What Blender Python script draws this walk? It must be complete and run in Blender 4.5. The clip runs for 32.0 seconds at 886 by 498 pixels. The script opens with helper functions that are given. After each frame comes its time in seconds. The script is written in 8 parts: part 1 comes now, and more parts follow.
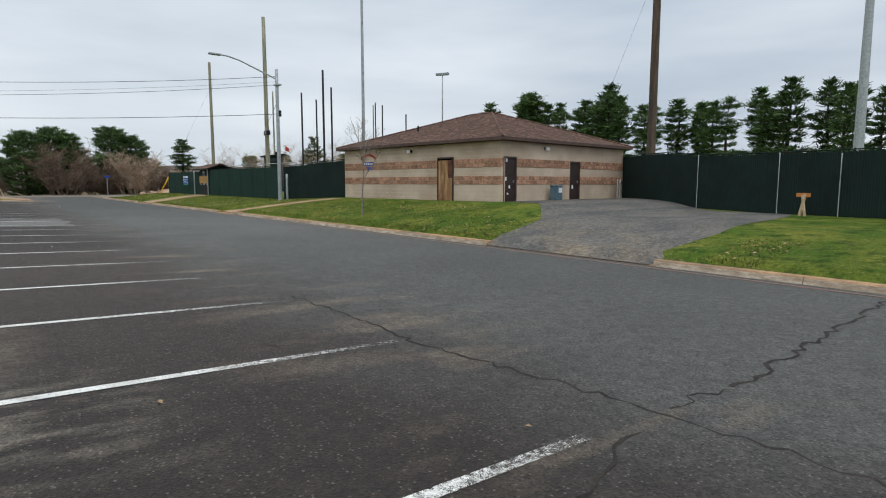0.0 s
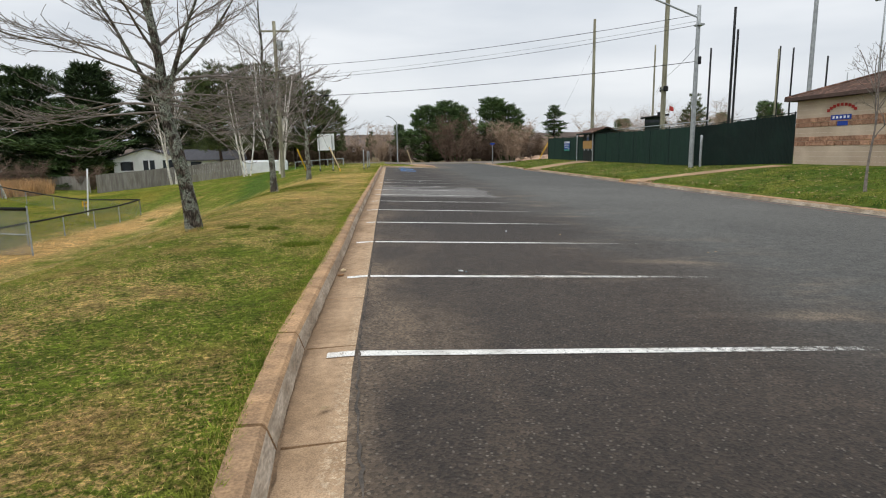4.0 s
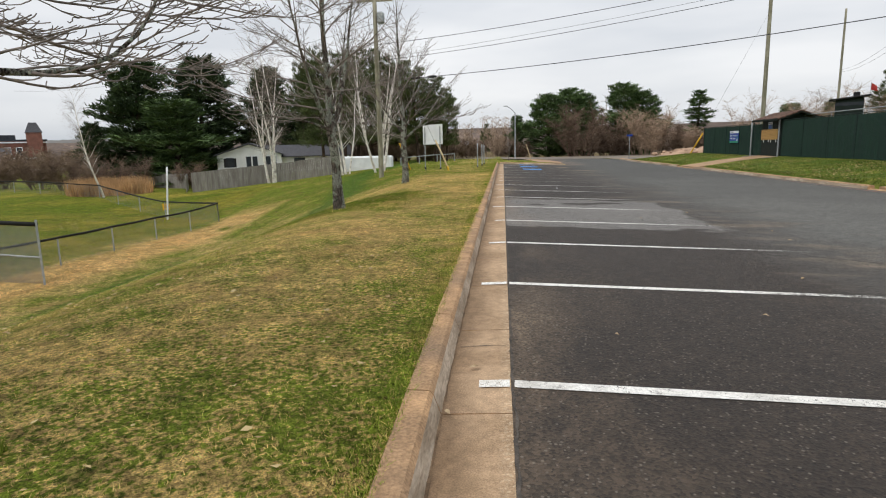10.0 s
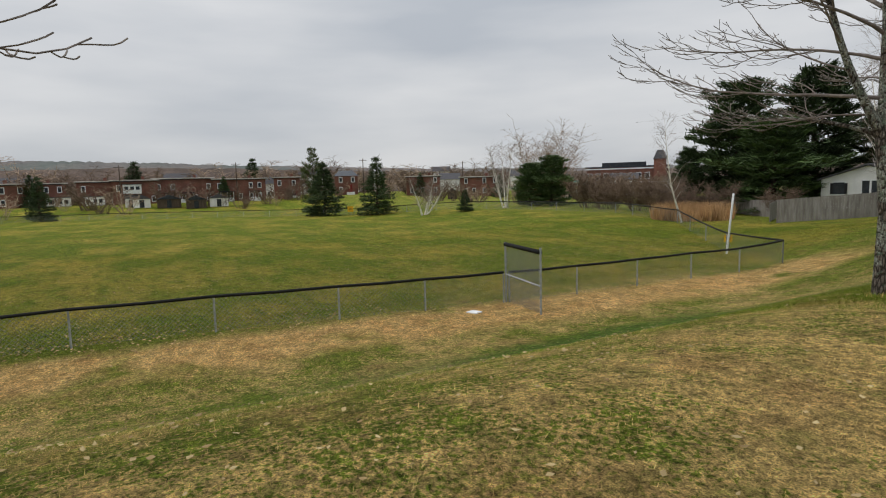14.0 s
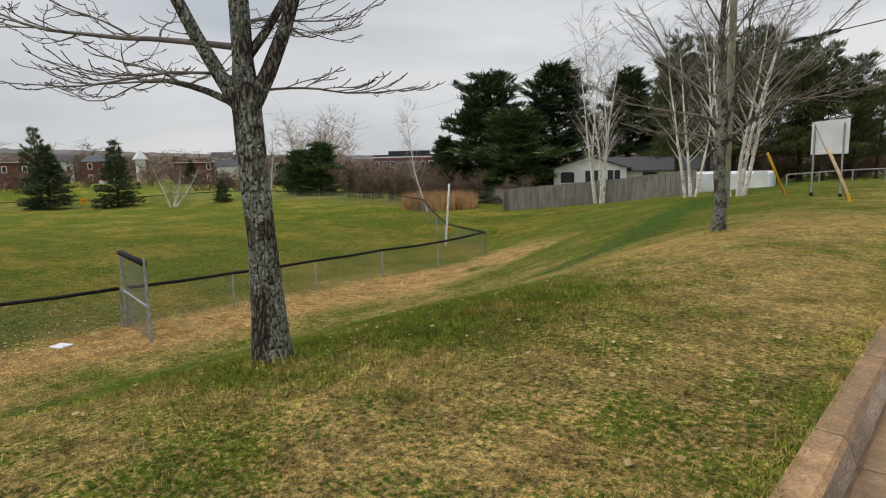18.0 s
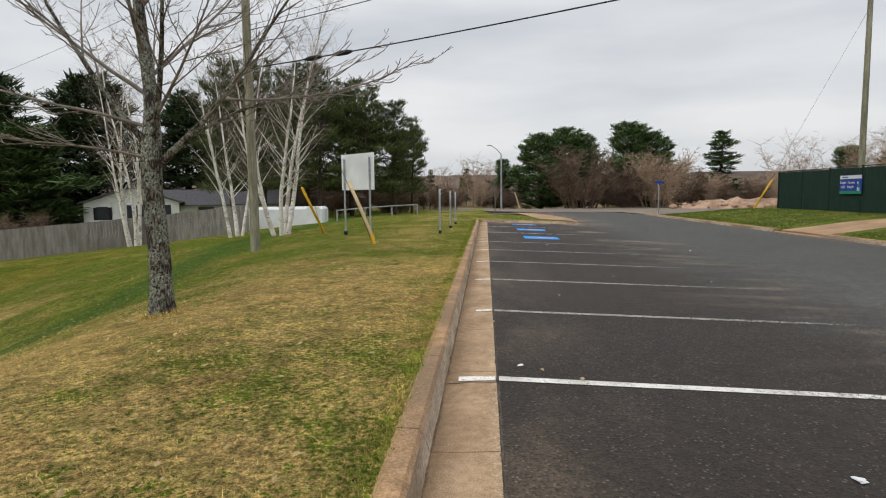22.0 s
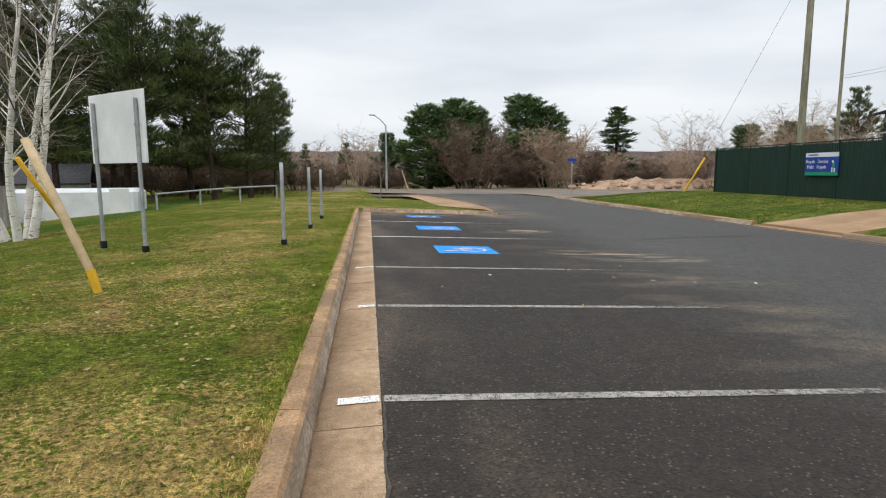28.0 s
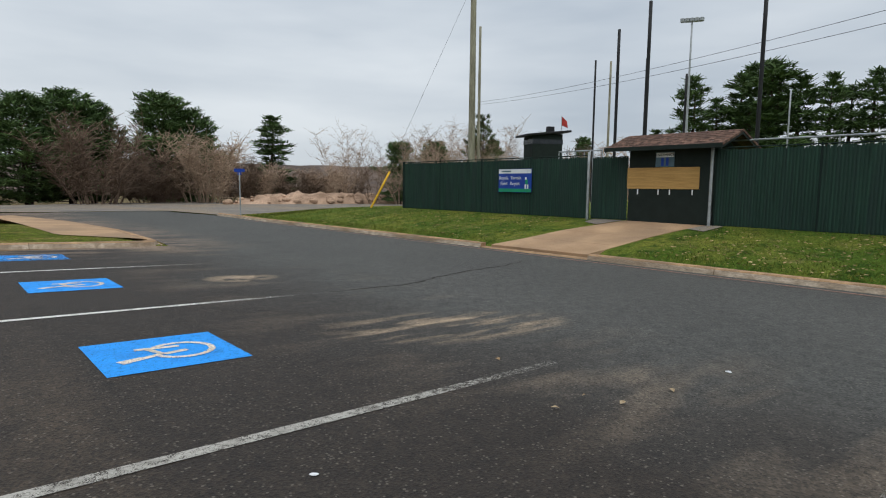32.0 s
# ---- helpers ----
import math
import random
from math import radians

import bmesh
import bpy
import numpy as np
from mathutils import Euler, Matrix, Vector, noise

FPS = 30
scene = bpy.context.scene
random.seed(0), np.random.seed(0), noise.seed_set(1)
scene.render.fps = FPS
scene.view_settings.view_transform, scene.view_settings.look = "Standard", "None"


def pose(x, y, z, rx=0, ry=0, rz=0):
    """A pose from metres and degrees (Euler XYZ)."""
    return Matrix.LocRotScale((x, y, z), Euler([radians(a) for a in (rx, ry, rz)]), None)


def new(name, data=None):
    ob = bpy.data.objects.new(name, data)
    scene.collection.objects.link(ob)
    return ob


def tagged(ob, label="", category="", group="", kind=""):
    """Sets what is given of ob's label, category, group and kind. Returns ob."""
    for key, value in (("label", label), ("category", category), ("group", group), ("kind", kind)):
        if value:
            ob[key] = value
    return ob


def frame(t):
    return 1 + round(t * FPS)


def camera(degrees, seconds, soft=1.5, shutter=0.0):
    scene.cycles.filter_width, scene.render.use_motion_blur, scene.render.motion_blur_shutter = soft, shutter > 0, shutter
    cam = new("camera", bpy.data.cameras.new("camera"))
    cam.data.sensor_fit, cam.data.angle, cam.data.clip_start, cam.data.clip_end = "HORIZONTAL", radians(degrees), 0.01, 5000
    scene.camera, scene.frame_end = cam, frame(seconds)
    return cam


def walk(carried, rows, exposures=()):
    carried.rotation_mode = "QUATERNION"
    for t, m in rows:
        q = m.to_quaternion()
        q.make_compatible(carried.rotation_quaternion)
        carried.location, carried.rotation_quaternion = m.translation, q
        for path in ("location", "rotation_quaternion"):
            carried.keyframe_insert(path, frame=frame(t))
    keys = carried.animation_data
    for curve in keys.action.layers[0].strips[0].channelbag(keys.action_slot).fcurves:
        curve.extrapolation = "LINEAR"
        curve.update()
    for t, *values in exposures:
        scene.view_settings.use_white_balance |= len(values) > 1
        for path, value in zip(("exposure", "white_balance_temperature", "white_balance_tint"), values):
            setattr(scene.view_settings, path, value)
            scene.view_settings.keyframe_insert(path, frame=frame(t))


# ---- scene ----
cam = camera(74.83, 32.0, soft=1.1)
PATH = [
    (0, (1.188, -13.023, 1.469), -38.66, -6.46, 0.04),
    (0.5, (1.103, -12.161, 1.445), -35.68, -7.13, 0.02),
    (1, (1.014, -11.320, 1.433), -31.01, -8.10, -0.02),
    (1.5, (0.922, -10.508, 1.430), -24.76, -8.53, -0.23),
    (2, (0.814, -9.739, 1.435), -19.84, -8.68, -0.40),
    (2.5, (0.661, -8.967, 1.447), -14.82, -9.05, -0.61),
    (3, (0.535, -8.213, 1.450), -10.49, -9.49, -0.73),
    (3.5, (0.381, -7.521, 1.454), -7.25, -9.56, -0.83),
    (5.5, (0.264, -4.599, 1.481), -3.04, -9.67, -1.18),
    (6, (0.234, -3.873, 1.487), -2.52, -9.87, -1.20),
    (6.5, (0.143, -3.164, 1.483), -0.94, -10.11, -1.29),
    (7, (0.099, -2.450, 1.477), 0.09, -10.13, -1.23),
    (7.5, (0.073, -1.753, 1.466), 0.88, -9.59, -1.19),
    (8, (0.075, -0.978, 1.469), -1.45, -9.46, -1.23),
    (8.5, (0.111, -0.254, 1.466), -3.46, -9.76, -1.23),
    (9, (0.110, 0.459, 1.468), -1.53, -10.32, -1.32),
    (9.5, (0.008, 1.219, 1.463), 2.01, -10.41, -1.30),
    (10, (-0.044, 1.973, 1.462), 6.03, -9.96, -1.33),
    (10.5, (-0.108, 2.697, 1.444), 8.81, -9.92, -1.29),
    (11, (-0.175, 3.454, 1.442), 10.75, -9.39, -1.29),
    (11.5, (-0.228, 4.241, 1.455), 12.94, -8.53, -1.22),
    (12, (-0.225, 4.985, 1.464), 20.59, -7.91, -1.43),
    (12.5, (-0.294, 5.664, 1.475), 32.24, -6.57, -1.51),
    (13, (-0.418, 6.360, 1.482), 44.54, -6.04, -1.50),
    (13.5, (-0.434, 7.122, 1.480), 55.09, -6.02, -1.53),
    (15.5, (-0.001, 9.895, 1.488), 68.88, -6.84, -1.69),
    (16, (0.047, 10.618, 1.484), 67.62, -6.94, -1.77),
    (16.5, (0.068, 11.391, 1.475), 63.76, -7.34, -1.64),
    (17, (0.008, 12.182, 1.462), 57.75, -7.84, -1.60),
    (17.5, (-0.044, 12.998, 1.449), 50.72, -8.37, -1.52),
    (18, (-0.044, 13.737, 1.464), 43.27, -7.92, -1.35),
    (18.5, (-0.007, 14.482, 1.491), 34.73, -8.24, -1.21),
    (19, (-0.088, 15.253, 1.472), 26.18, -7.42, -1.03),
    (19.5, (-0.060, 16.007, 1.476), 18.90, -6.08, -0.80),
    (20, (-0.087, 16.758, 1.487), 13.52, -5.16, -0.70),
    (20.5, (-0.061, 17.537, 1.480), 9.05, -4.99, -0.65),
    (21, (-0.047, 18.313, 1.457), 6.57, -4.98, -0.74),
    (21.5, (-0.049, 19.107, 1.448), 4.59, -5.26, -0.65),
    (22, (-0.080, 19.839, 1.444), 4.24, -5.31, -0.65),
    (22.5, (-0.115, 20.592, 1.454), 4.23, -4.75, -0.71),
    (23, (-0.126, 21.351, 1.466), 3.75, -4.27, -0.69),
    (23.5, (-0.129, 22.086, 1.471), 3.71, -3.82, -0.80),
    (24, (-0.131, 22.754, 1.469), 3.80, -4.38, -0.69),
    (24.5, (-0.144, 23.438, 1.471), 4.11, -4.91, -0.63),
    (26.5, (-0.130, 26.482, 1.477), 2.76, -7.08, -0.33),
    (27, (-0.080, 27.253, 1.473), 1.58, -7.36, -0.34),
    (27.5, (-0.078, 28.023, 1.476), -1.20, -7.47, -0.29),
    (28, (-0.052, 28.736, 1.476), -7.25, -7.56, -0.22),
    (28.5, (0.024, 29.470, 1.482), -15.09, -6.13, -0.25),
    (29, (0.102, 30.219, 1.485), -22.98, -5.34, -0.14),
    (29.5, (0.132, 30.944, 1.481), -28.88, -4.31, 0.02),
    (30, (0.145, 31.659, 1.487), -33.96, -3.80, 0.20),
    (30.5, (0.161, 32.333, 1.490), -38.66, -3.85, 0.27),
    (31, (0.191, 33.018, 1.483), -43.15, -4.69, 0.39),
    (31.5, (0.232, 33.781, 1.478), -43.90, -5.22, 0.42),
    (32, (0.280, 34.528, 1.467), -41.77, -6.14, 0.60),
]
LIGHT = [(0, 0.16, 6220, 7), (1, 0.06, 6260, 7), (2, 0.24, 6320, 8), (4, 0.26, 6500, 9), (7, 0.3, 6750, 10), (8, 0.35, 6800, 10), (9, 0.07, 6750, 10), (10, 0.29, 6650, 10), (11, 0.32, 6650, 10), (13, 0.12, 6700, 10), (16, -0.25, 6700, 10), (18, 0.03, 6750, 10), (19, -0.05, 6700, 10), (20, 0.14, 6650, 10), (21, -0.1, 6650, 10), (22, 0.12, 6700, 10), (23, 0.2, 6700, 11), (24, 0.04, 6650, 10), (27, 0.21, 6600, 10), (28, 0.34, 6500, 9), (29, 0.25, 6350, 8), (30, -0.07, 6300, 7), (31, -0.2, 6300, 7), (32, 0.05, 6300, 7)]
walk(cam, [(t, Matrix.Translation(e) @ pose(0, 0, 0, 0, 0, yaw) @ pose(0, 0, 0, 90 + pitch) @ pose(0, 0, 0, 0, 0, roll)) for t, e, yaw, pitch, roll in PATH], LIGHT)

# ---- world, sun, exposure ----
world = bpy.data.worlds.new("overcast_sky")
scene.world = world
world.use_nodes = True
wn, wl = world.node_tree.nodes, world.node_tree.links
wn.clear()
w_out, w_bg = wn.new("ShaderNodeOutputWorld"), wn.new("ShaderNodeBackground")
w_sky, w_tc = wn.new("ShaderNodeTexSky"), wn.new("ShaderNodeTexCoord")
w_sky.sky_type, w_sky.sun_disc = "NISHITA", False
w_sky.sun_elevation, w_sky.sun_rotation = radians(62), radians(214)
w_map, w_noise, w_ramp = wn.new("ShaderNodeMapping"), wn.new("ShaderNodeTexNoise"), wn.new("ShaderNodeValToRGB")
w_map.inputs["Scale"].default_value = (1.0, 1.0, 5.0)
w_noise.inputs["Scale"].default_value, w_noise.inputs["Detail"].default_value = 1.7, 5
w_noise.inputs["Roughness"].default_value = 0.45
w_ramp.color_ramp.elements[0].position, w_ramp.color_ramp.elements[1].position = 0.33, 0.68
w_ramp.color_ramp.elements[0].color = (0.50, 0.545, 0.61, 1)
w_ramp.color_ramp.elements[1].color = (0.80, 0.82, 0.85, 1)
w_scale = wn.new("ShaderNodeMix")
w_scale.data_type, w_scale.blend_type = "RGBA", "MIX"
w_scale.inputs[0].default_value = 0.94
w_dim = wn.new("ShaderNodeVectorMath")
w_dim.operation = "SCALE"
w_dim.inputs["Scale"].default_value = 0.1
wl.new(w_tc.outputs["Generated"], w_map.inputs["Vector"])
wl.new(w_map.outputs[0], w_noise.inputs["Vector"])
wl.new(w_noise.outputs["Fac"], w_ramp.inputs[0])
wl.new(w_sky.outputs[0], w_dim.inputs[0])
wl.new(w_dim.outputs[0], w_scale.inputs[6])
wl.new(w_ramp.outputs[0], w_scale.inputs[7])
w_sep, w_rise, w_lift = wn.new("ShaderNodeSeparateXYZ"), wn.new("ShaderNodeMapRange"), wn.new("ShaderNodeVectorMath")
w_rise.inputs["From Max"].default_value, w_rise.inputs["To Min"].default_value, w_rise.inputs["To Max"].default_value = 0.8, 0.95, 1.3
w_lift.operation = "SCALE"
wl.new(w_tc.outputs["Generated"], w_sep.inputs[0])
wl.new(w_sep.outputs["Z"], w_rise.inputs["Value"])
wl.new(w_scale.outputs[2], w_lift.inputs[0])
wl.new(w_rise.outputs[0], w_lift.inputs["Scale"])
wl.new(w_lift.outputs[0], w_bg.inputs["Color"])
w_bg.inputs["Strength"].default_value = 0.93
wl.new(w_bg.outputs[0], w_out.inputs["Surface"])
sun = new("sun", bpy.data.lights.new("sun", "SUN"))
sun.data.energy, sun.data.angle, sun.data.color = 1.25, radians(60), (1.0, 0.97, 0.93)
sun.matrix_world = pose(0, 0, 60, 28, 0, -34)

rng = random.Random(7)
nrg = np.random.default_rng(7)


# ---- helpers for shapes and materials ----
def rgb(r, g, b):
    """Linear colour from 0..255 sRGB values of the surface itself."""
    f = lambda c: ((c / 255 + 0.055) / 1.055) ** 2.4 if c > 10 else c / 255 / 12.92
    return (f(r), f(g), f(b), 1)


def mat(name, c1, c2, scale=4.0, rough=0.8, bump=0.15, fine=45.0, var=0.25, metal=0.0, stretch=(1, 1, 1), local=False, c3=None, s3=0.35, rnd=0.0, spec=0.3, lo=0.35, hi=0.65):
    """A surface with colour variation at two or three scales, fine relief and, by rnd, from piece to piece."""
    m = bpy.data.materials.new(name)
    m.use_nodes = True
    n, l = m.node_tree.nodes, m.node_tree.links
    b = n["Principled BSDF"]
    b.inputs["Roughness"].default_value, b.inputs["Metallic"].default_value = rough, metal
    b.inputs["Specular IOR Level"].default_value = spec
    if local:
        src = n.new("ShaderNodeTexCoord").outputs["Object"]
    else:
        src = n.new("ShaderNodeNewGeometry").outputs["Position"]
    mp = n.new("ShaderNodeMapping")
    mp.inputs["Scale"].default_value = stretch
    l.new(src, mp.inputs["Vector"])
    def noise_node(s, d):
        t = n.new("ShaderNodeTexNoise")
        t.inputs["Scale"].default_value, t.inputs["Detail"].default_value = s, d
        l.new(mp.outputs[0], t.inputs["Vector"])
        return t.outputs["Fac"]
    def mix(kind, a, bb, fac):
        t = n.new("ShaderNodeMix")
        t.data_type, t.blend_type = "RGBA", kind
        for sock, v in ((t.inputs[0], fac), (t.inputs[6], a), (t.inputs[7], bb)):
            if hasattr(v, "is_linked"):
                l.new(v, sock)
            else:
                sock.default_value = v
        return t.outputs[2]
    def ramp(v, a, bb):
        t = n.new("ShaderNodeMapRange")
        t.inputs["From Min"].default_value, t.inputs["From Max"].default_value = a, bb
        l.new(v, t.inputs["Value"])
        return t.outputs["Result"]
    base = mix("MIX", c1, c2, ramp(noise_node(scale, 5), lo, hi))
    if c3:
        base = mix("MIX", base, c3, ramp(noise_node(s3, 4), 0.45, 0.65))
    f = noise_node(fine, 3)
    t = n.new("ShaderNodeMapRange")
    t.inputs["From Min"].default_value, t.inputs["From Max"].default_value = 0.3, 0.7
    t.inputs["To Min"].default_value, t.inputs["To Max"].default_value = 1 - var, 1 + var
    l.new(f, t.inputs["Value"])
    v = n.new("ShaderNodeVectorMath")
    v.operation = "SCALE"
    l.new(base, v.inputs[0])
    l.new(t.outputs[0], v.inputs["Scale"])
    col = v.outputs[0]
    if rnd:
        oi = n.new("ShaderNodeObjectInfo")
        t = n.new("ShaderNodeMapRange")
        t.inputs["To Min"].default_value, t.inputs["To Max"].default_value = 1 - rnd, 1 + rnd
        l.new(oi.outputs["Random"], t.inputs["Value"])
        v = n.new("ShaderNodeVectorMath")
        v.operation = "SCALE"
        l.new(col, v.inputs[0])
        l.new(t.outputs[0], v.inputs["Scale"])
        col = v.outputs[0]
    l.new(col, b.inputs["Base Color"])
    if bump:
        bp = n.new("ShaderNodeBump")
        bp.inputs["Strength"].default_value, bp.inputs["Distance"].default_value = bump, 0.02
        l.new(f, bp.inputs["Height"])
        l.new(bp.outputs[0], b.inputs["Normal"])
    return m


def node_kit(m):
    """Short helpers on one material's nodes."""
    n, l = m.node_tree.nodes, m.node_tree.links
    pos = n.new("ShaderNodeNewGeometry").outputs["Position"]
    sep = n.new("ShaderNodeSeparateXYZ")
    l.new(pos, sep.inputs[0])
    def put(v, sock):
        if hasattr(v, "is_linked"):
            l.new(v, sock)
        else:
            sock.default_value = v
    def nz(s, d=4, stretch=(1, 1, 1), off=(0, 0, 0)):
        mp, t = n.new("ShaderNodeMapping"), n.new("ShaderNodeTexNoise")
        mp.inputs["Scale"].default_value, mp.inputs["Location"].default_value = stretch, off
        t.inputs["Scale"].default_value, t.inputs["Detail"].default_value = s, d
        l.new(pos, mp.inputs["Vector"])
        l.new(mp.outputs[0], t.inputs["Vector"])
        return t.outputs["Fac"]
    def rng_(v, a, b, c=0.0, d=1.0):
        t = n.new("ShaderNodeMapRange")
        for k, x in (("From Min", a), ("From Max", b), ("To Min", c), ("To Max", d)):
            t.inputs[k].default_value = x
        put(v, t.inputs["Value"])
        return t.outputs["Result"]
    def op(kind, a, b=0.0):
        t = n.new("ShaderNodeMath")
        t.operation = kind
        put(a, t.inputs[0]), put(b, t.inputs[1])
        return t.outputs[0]
    def mix(a, b, fac, kind="MIX"):
        t = n.new("ShaderNodeMix")
        t.data_type, t.blend_type = "RGBA", kind
        put(fac, t.inputs[0]), put(a, t.inputs[6]), put(b, t.inputs[7])
        return t.outputs[2]
    def scale(c, f):
        t = n.new("ShaderNodeVectorMath")
        t.operation = "SCALE"
        put(c, t.inputs[0]), put(f, t.inputs["Scale"])
        return t.outputs[0]
    def done(col, height=None, strength=0.3, dist=0.02, rough=None):
        b = n["Principled BSDF"]
        put(col, b.inputs["Base Color"])
        if rough is not None:
            put(rough, b.inputs["Roughness"])
        if height is not None:
            bp = n.new("ShaderNodeBump")
            bp.inputs["Strength"].default_value, bp.inputs["Distance"].default_value = strength, dist
            put(height, bp.inputs["Height"])
            l.new(bp.outputs[0], b.inputs["Normal"])
    return n, sep.outputs, nz, rng_, op, mix, scale, done


def blank(name, rough=0.9, spec=0.2):
    m = bpy.data.materials.new(name)
    m.use_nodes = True
    b = m.node_tree.nodes["Principled BSDF"]
    b.inputs["Roughness"].default_value, b.inputs["Specular IOR Level"].default_value = rough, spec
    return m


def asphalt():
    m = blank("asphalt", 0.78, 0.42)
    n, (X, Y, Z), nz, rg, op, mix, scale, done = node_kit(m)
    dark, grey = rgb(67, 57, 48), rgb(80, 79, 75)
    edge = op("ADD", X, op("MULTIPLY", op("SUBTRACT", nz(0.6, 4), 0.5), 3.0))
    along = op("ADD", Y, op("MULTIPLY", op("SUBTRACT", nz(0.45, 4, off=(2, 6, 0)), 0.5), 4.0))
    stalls = mix([c * 0.50 for c in dark], [c * 0.80 for c in dark], rg(along, -9.5, -4.0))
    stalls = mix(stalls, [c * 0.50 for c in dark], rg(along, 1.0, 5.5))
    stalls = mix(stalls, [c * 0.66 for c in dark], rg(along, 27.5, 31.0))
    col = mix(stalls, grey, rg(edge, 3.2, 6.0))
    col = scale(col, rg(op("ADD", Y, op("MULTIPLY", op("SUBTRACT", nz(0.5, 4), 0.5), 3.0)), 18.6, 20.2, 1.0, 0.82))
    col = scale(col, op("MULTIPLY", rg(op("MULTIPLY", rg(Y, 4, 8), rg(X, 3, 7)), 0, 1, 1.0, 1.2), op("MULTIPLY", rg(along, 29, 33, 1.0, 0.78), rg(along, -3, 2, 0.86, 1.0))))
    # brown worn smears between stalls and aisle
    smear = op("MULTIPLY", rg(nz(1.1, 5, (0.45, 1.3, 1)), 0.52, 0.72), rg(op("ABSOLUTE", op("SUBTRACT", X, 4.6)), 2.2, 0.2))
    col = mix(col, rgb(116, 102, 86), op("MULTIPLY", smear, 0.7))
    # drying pale patch, wet tongues in it
    inside = op("MULTIPLY", rg(op("ABSOLUTE", op("SUBTRACT", op("ADD", Y, op("MULTIPLY", nz(1.3, 4, off=(6, 2, 0)), 0.8)), 16.0)), 2.9, 2.8), rg(op("ABSOLUTE", op("SUBTRACT", op("ADD", X, op("MULTIPLY", nz(0.9, 4, off=(1, 5, 0)), 1.2)), 2.4)), 2.3, 2.15))
    tongue = rg(nz(0.6, 5, (0.7, 1.2, 1), (3, 1, 0)), 0.36, 0.41)
    col = mix(col, rgb(108, 105, 101), op("MULTIPLY", op("MULTIPLY", inside, tongue), 0.9))
    sx, sy = op("MULTIPLY", op("SUBTRACT", X, 4.9), 0.8), op("SUBTRACT", op("ADD", Y, op("MULTIPLY", X, 0.25)), 40.75)
    sand = op("MULTIPLY", rg(op("ADD", op("MULTIPLY", sx, sx), op("MULTIPLY", op("MULTIPLY", sy, sy), 2.0)), 1.7, 0.3), rg(nz(2.0, 6, (0.4, 2.4, 1), (2, 2, 0)), 0.46, 0.62))
    tx, ty = op("SUBTRACT", X, 4.35), op("SUBTRACT", Y, 44.4)
    sand = op("MAXIMUM", sand, op("MULTIPLY", rg(op("ADD", op("MULTIPLY", tx, tx), op("MULTIPLY", op("MULTIPLY", ty, ty), 2.0)), 0.5, 0.1), rg(nz(3, 5), 0.42, 0.55)))
    col = mix(col, rgb(158, 138, 114), op("MULTIPLY", sand, 0.85))
    edge2 = op("MULTIPLY", op("MULTIPLY", rg(Y, 48.6, 50.6), rg(X, 7.5, 4.5)), rg(nz(1.4, 5, (0.5, 1.6, 1)), 0.42, 0.6))
    col = mix(col, rgb(142, 120, 100), op("MULTIPLY", edge2, 0.8))
    # rough ravelled patch, with some sky sheen painted into its pale colour
    px_, py_ = op("SUBTRACT", X, 0.7), op("SUBTRACT", Y, -6.3)
    ravel_sheen = op("MULTIPLY", rg(op("ADD", op("MULTIPLY", op("MULTIPLY", px_, px_), 1.2), op("MULTIPLY", op("MULTIPLY", py_, py_), 0.35)), 1.1, 0.2), rg(nz(2.2, 6, (0.6, 1.8, 1)), 0.40, 0.58))
    col = mix(col, rgb(118, 106, 90), op("MULTIPLY", ravel_sheen, 0.4))
    gully = op("MULTIPLY", rg(X, 1.2, 0.0), rg(nz(0.8, 5, (1, 0.4, 1), (7, 0, 0)), 0.45, 0.65))
    col = mix(col, rgb(126, 108, 88), op("MULTIPLY", gully, rg(Y, 9, 3, 0.4, 0.75)))
    bald = op("MULTIPLY", op("MULTIPLY", rg(op("ABSOLUTE", op("SUBTRACT", op("ADD", Y, op("MULTIPLY", X, 0.5)), -7.8)), 1.4, 0.5), rg(X, 2.4, 1.2)), rg(nz(3.2, 6, (0.5, 1.6, 1), (4, 4, 0)), 0.45, 0.6))
    col = mix(col, rgb(128, 120, 106), op("MULTIPLY", bald, 0.5))
    fine_ = rg(nz(7, 5), 0.3, 0.7, 0.78, 1.24)
    col = scale(col, fine_)
    blot = rg(nz(0.35, 5), 0.4, 0.7)
    col = scale(col, rg(blot, 0, 1, 0.91, 1.09))
    v = n.new("ShaderNodeTexVoronoi")
    v.inputs["Scale"].default_value = 58
    gp = n.new("ShaderNodeNewGeometry").outputs["Position"]
    m.node_tree.links.new(gp, v.inputs["Vector"])
    stone = rg(v.outputs["Color"], 0.0, 1.0, 0.35, 1.75)
    col = scale(col, stone)
    v2 = n.new("ShaderNodeTexVoronoi")
    v2.inputs["Scale"].default_value = 14
    m.node_tree.links.new(gp, v2.inputs["Vector"])
    fleck = op("MULTIPLY", rg(v2.outputs["Distance"], 0.10, 0.06), rg(nz(3, 2), 0.5, 0.6))
    col = mix(col, rgb(160, 148, 134), op("MULTIPLY", fleck, 0.42))
    v3 = n.new("ShaderNodeTexVoronoi")
    v3.inputs["Scale"].default_value = 42
    m.node_tree.links.new(gp, v3.inputs["Vector"])
    bright = op("MULTIPLY", rg(v3.outputs["Color"], 0.74, 0.80), rg(v3.outputs["Distance"], 0.42, 0.30))
    col = mix(col, rgb(146, 138, 126), op("MULTIPLY", bright, 0.38))
    done(col, op("ADD", v.outputs["Distance"], nz(120, 3)), 0.6, 0.012)
    return m


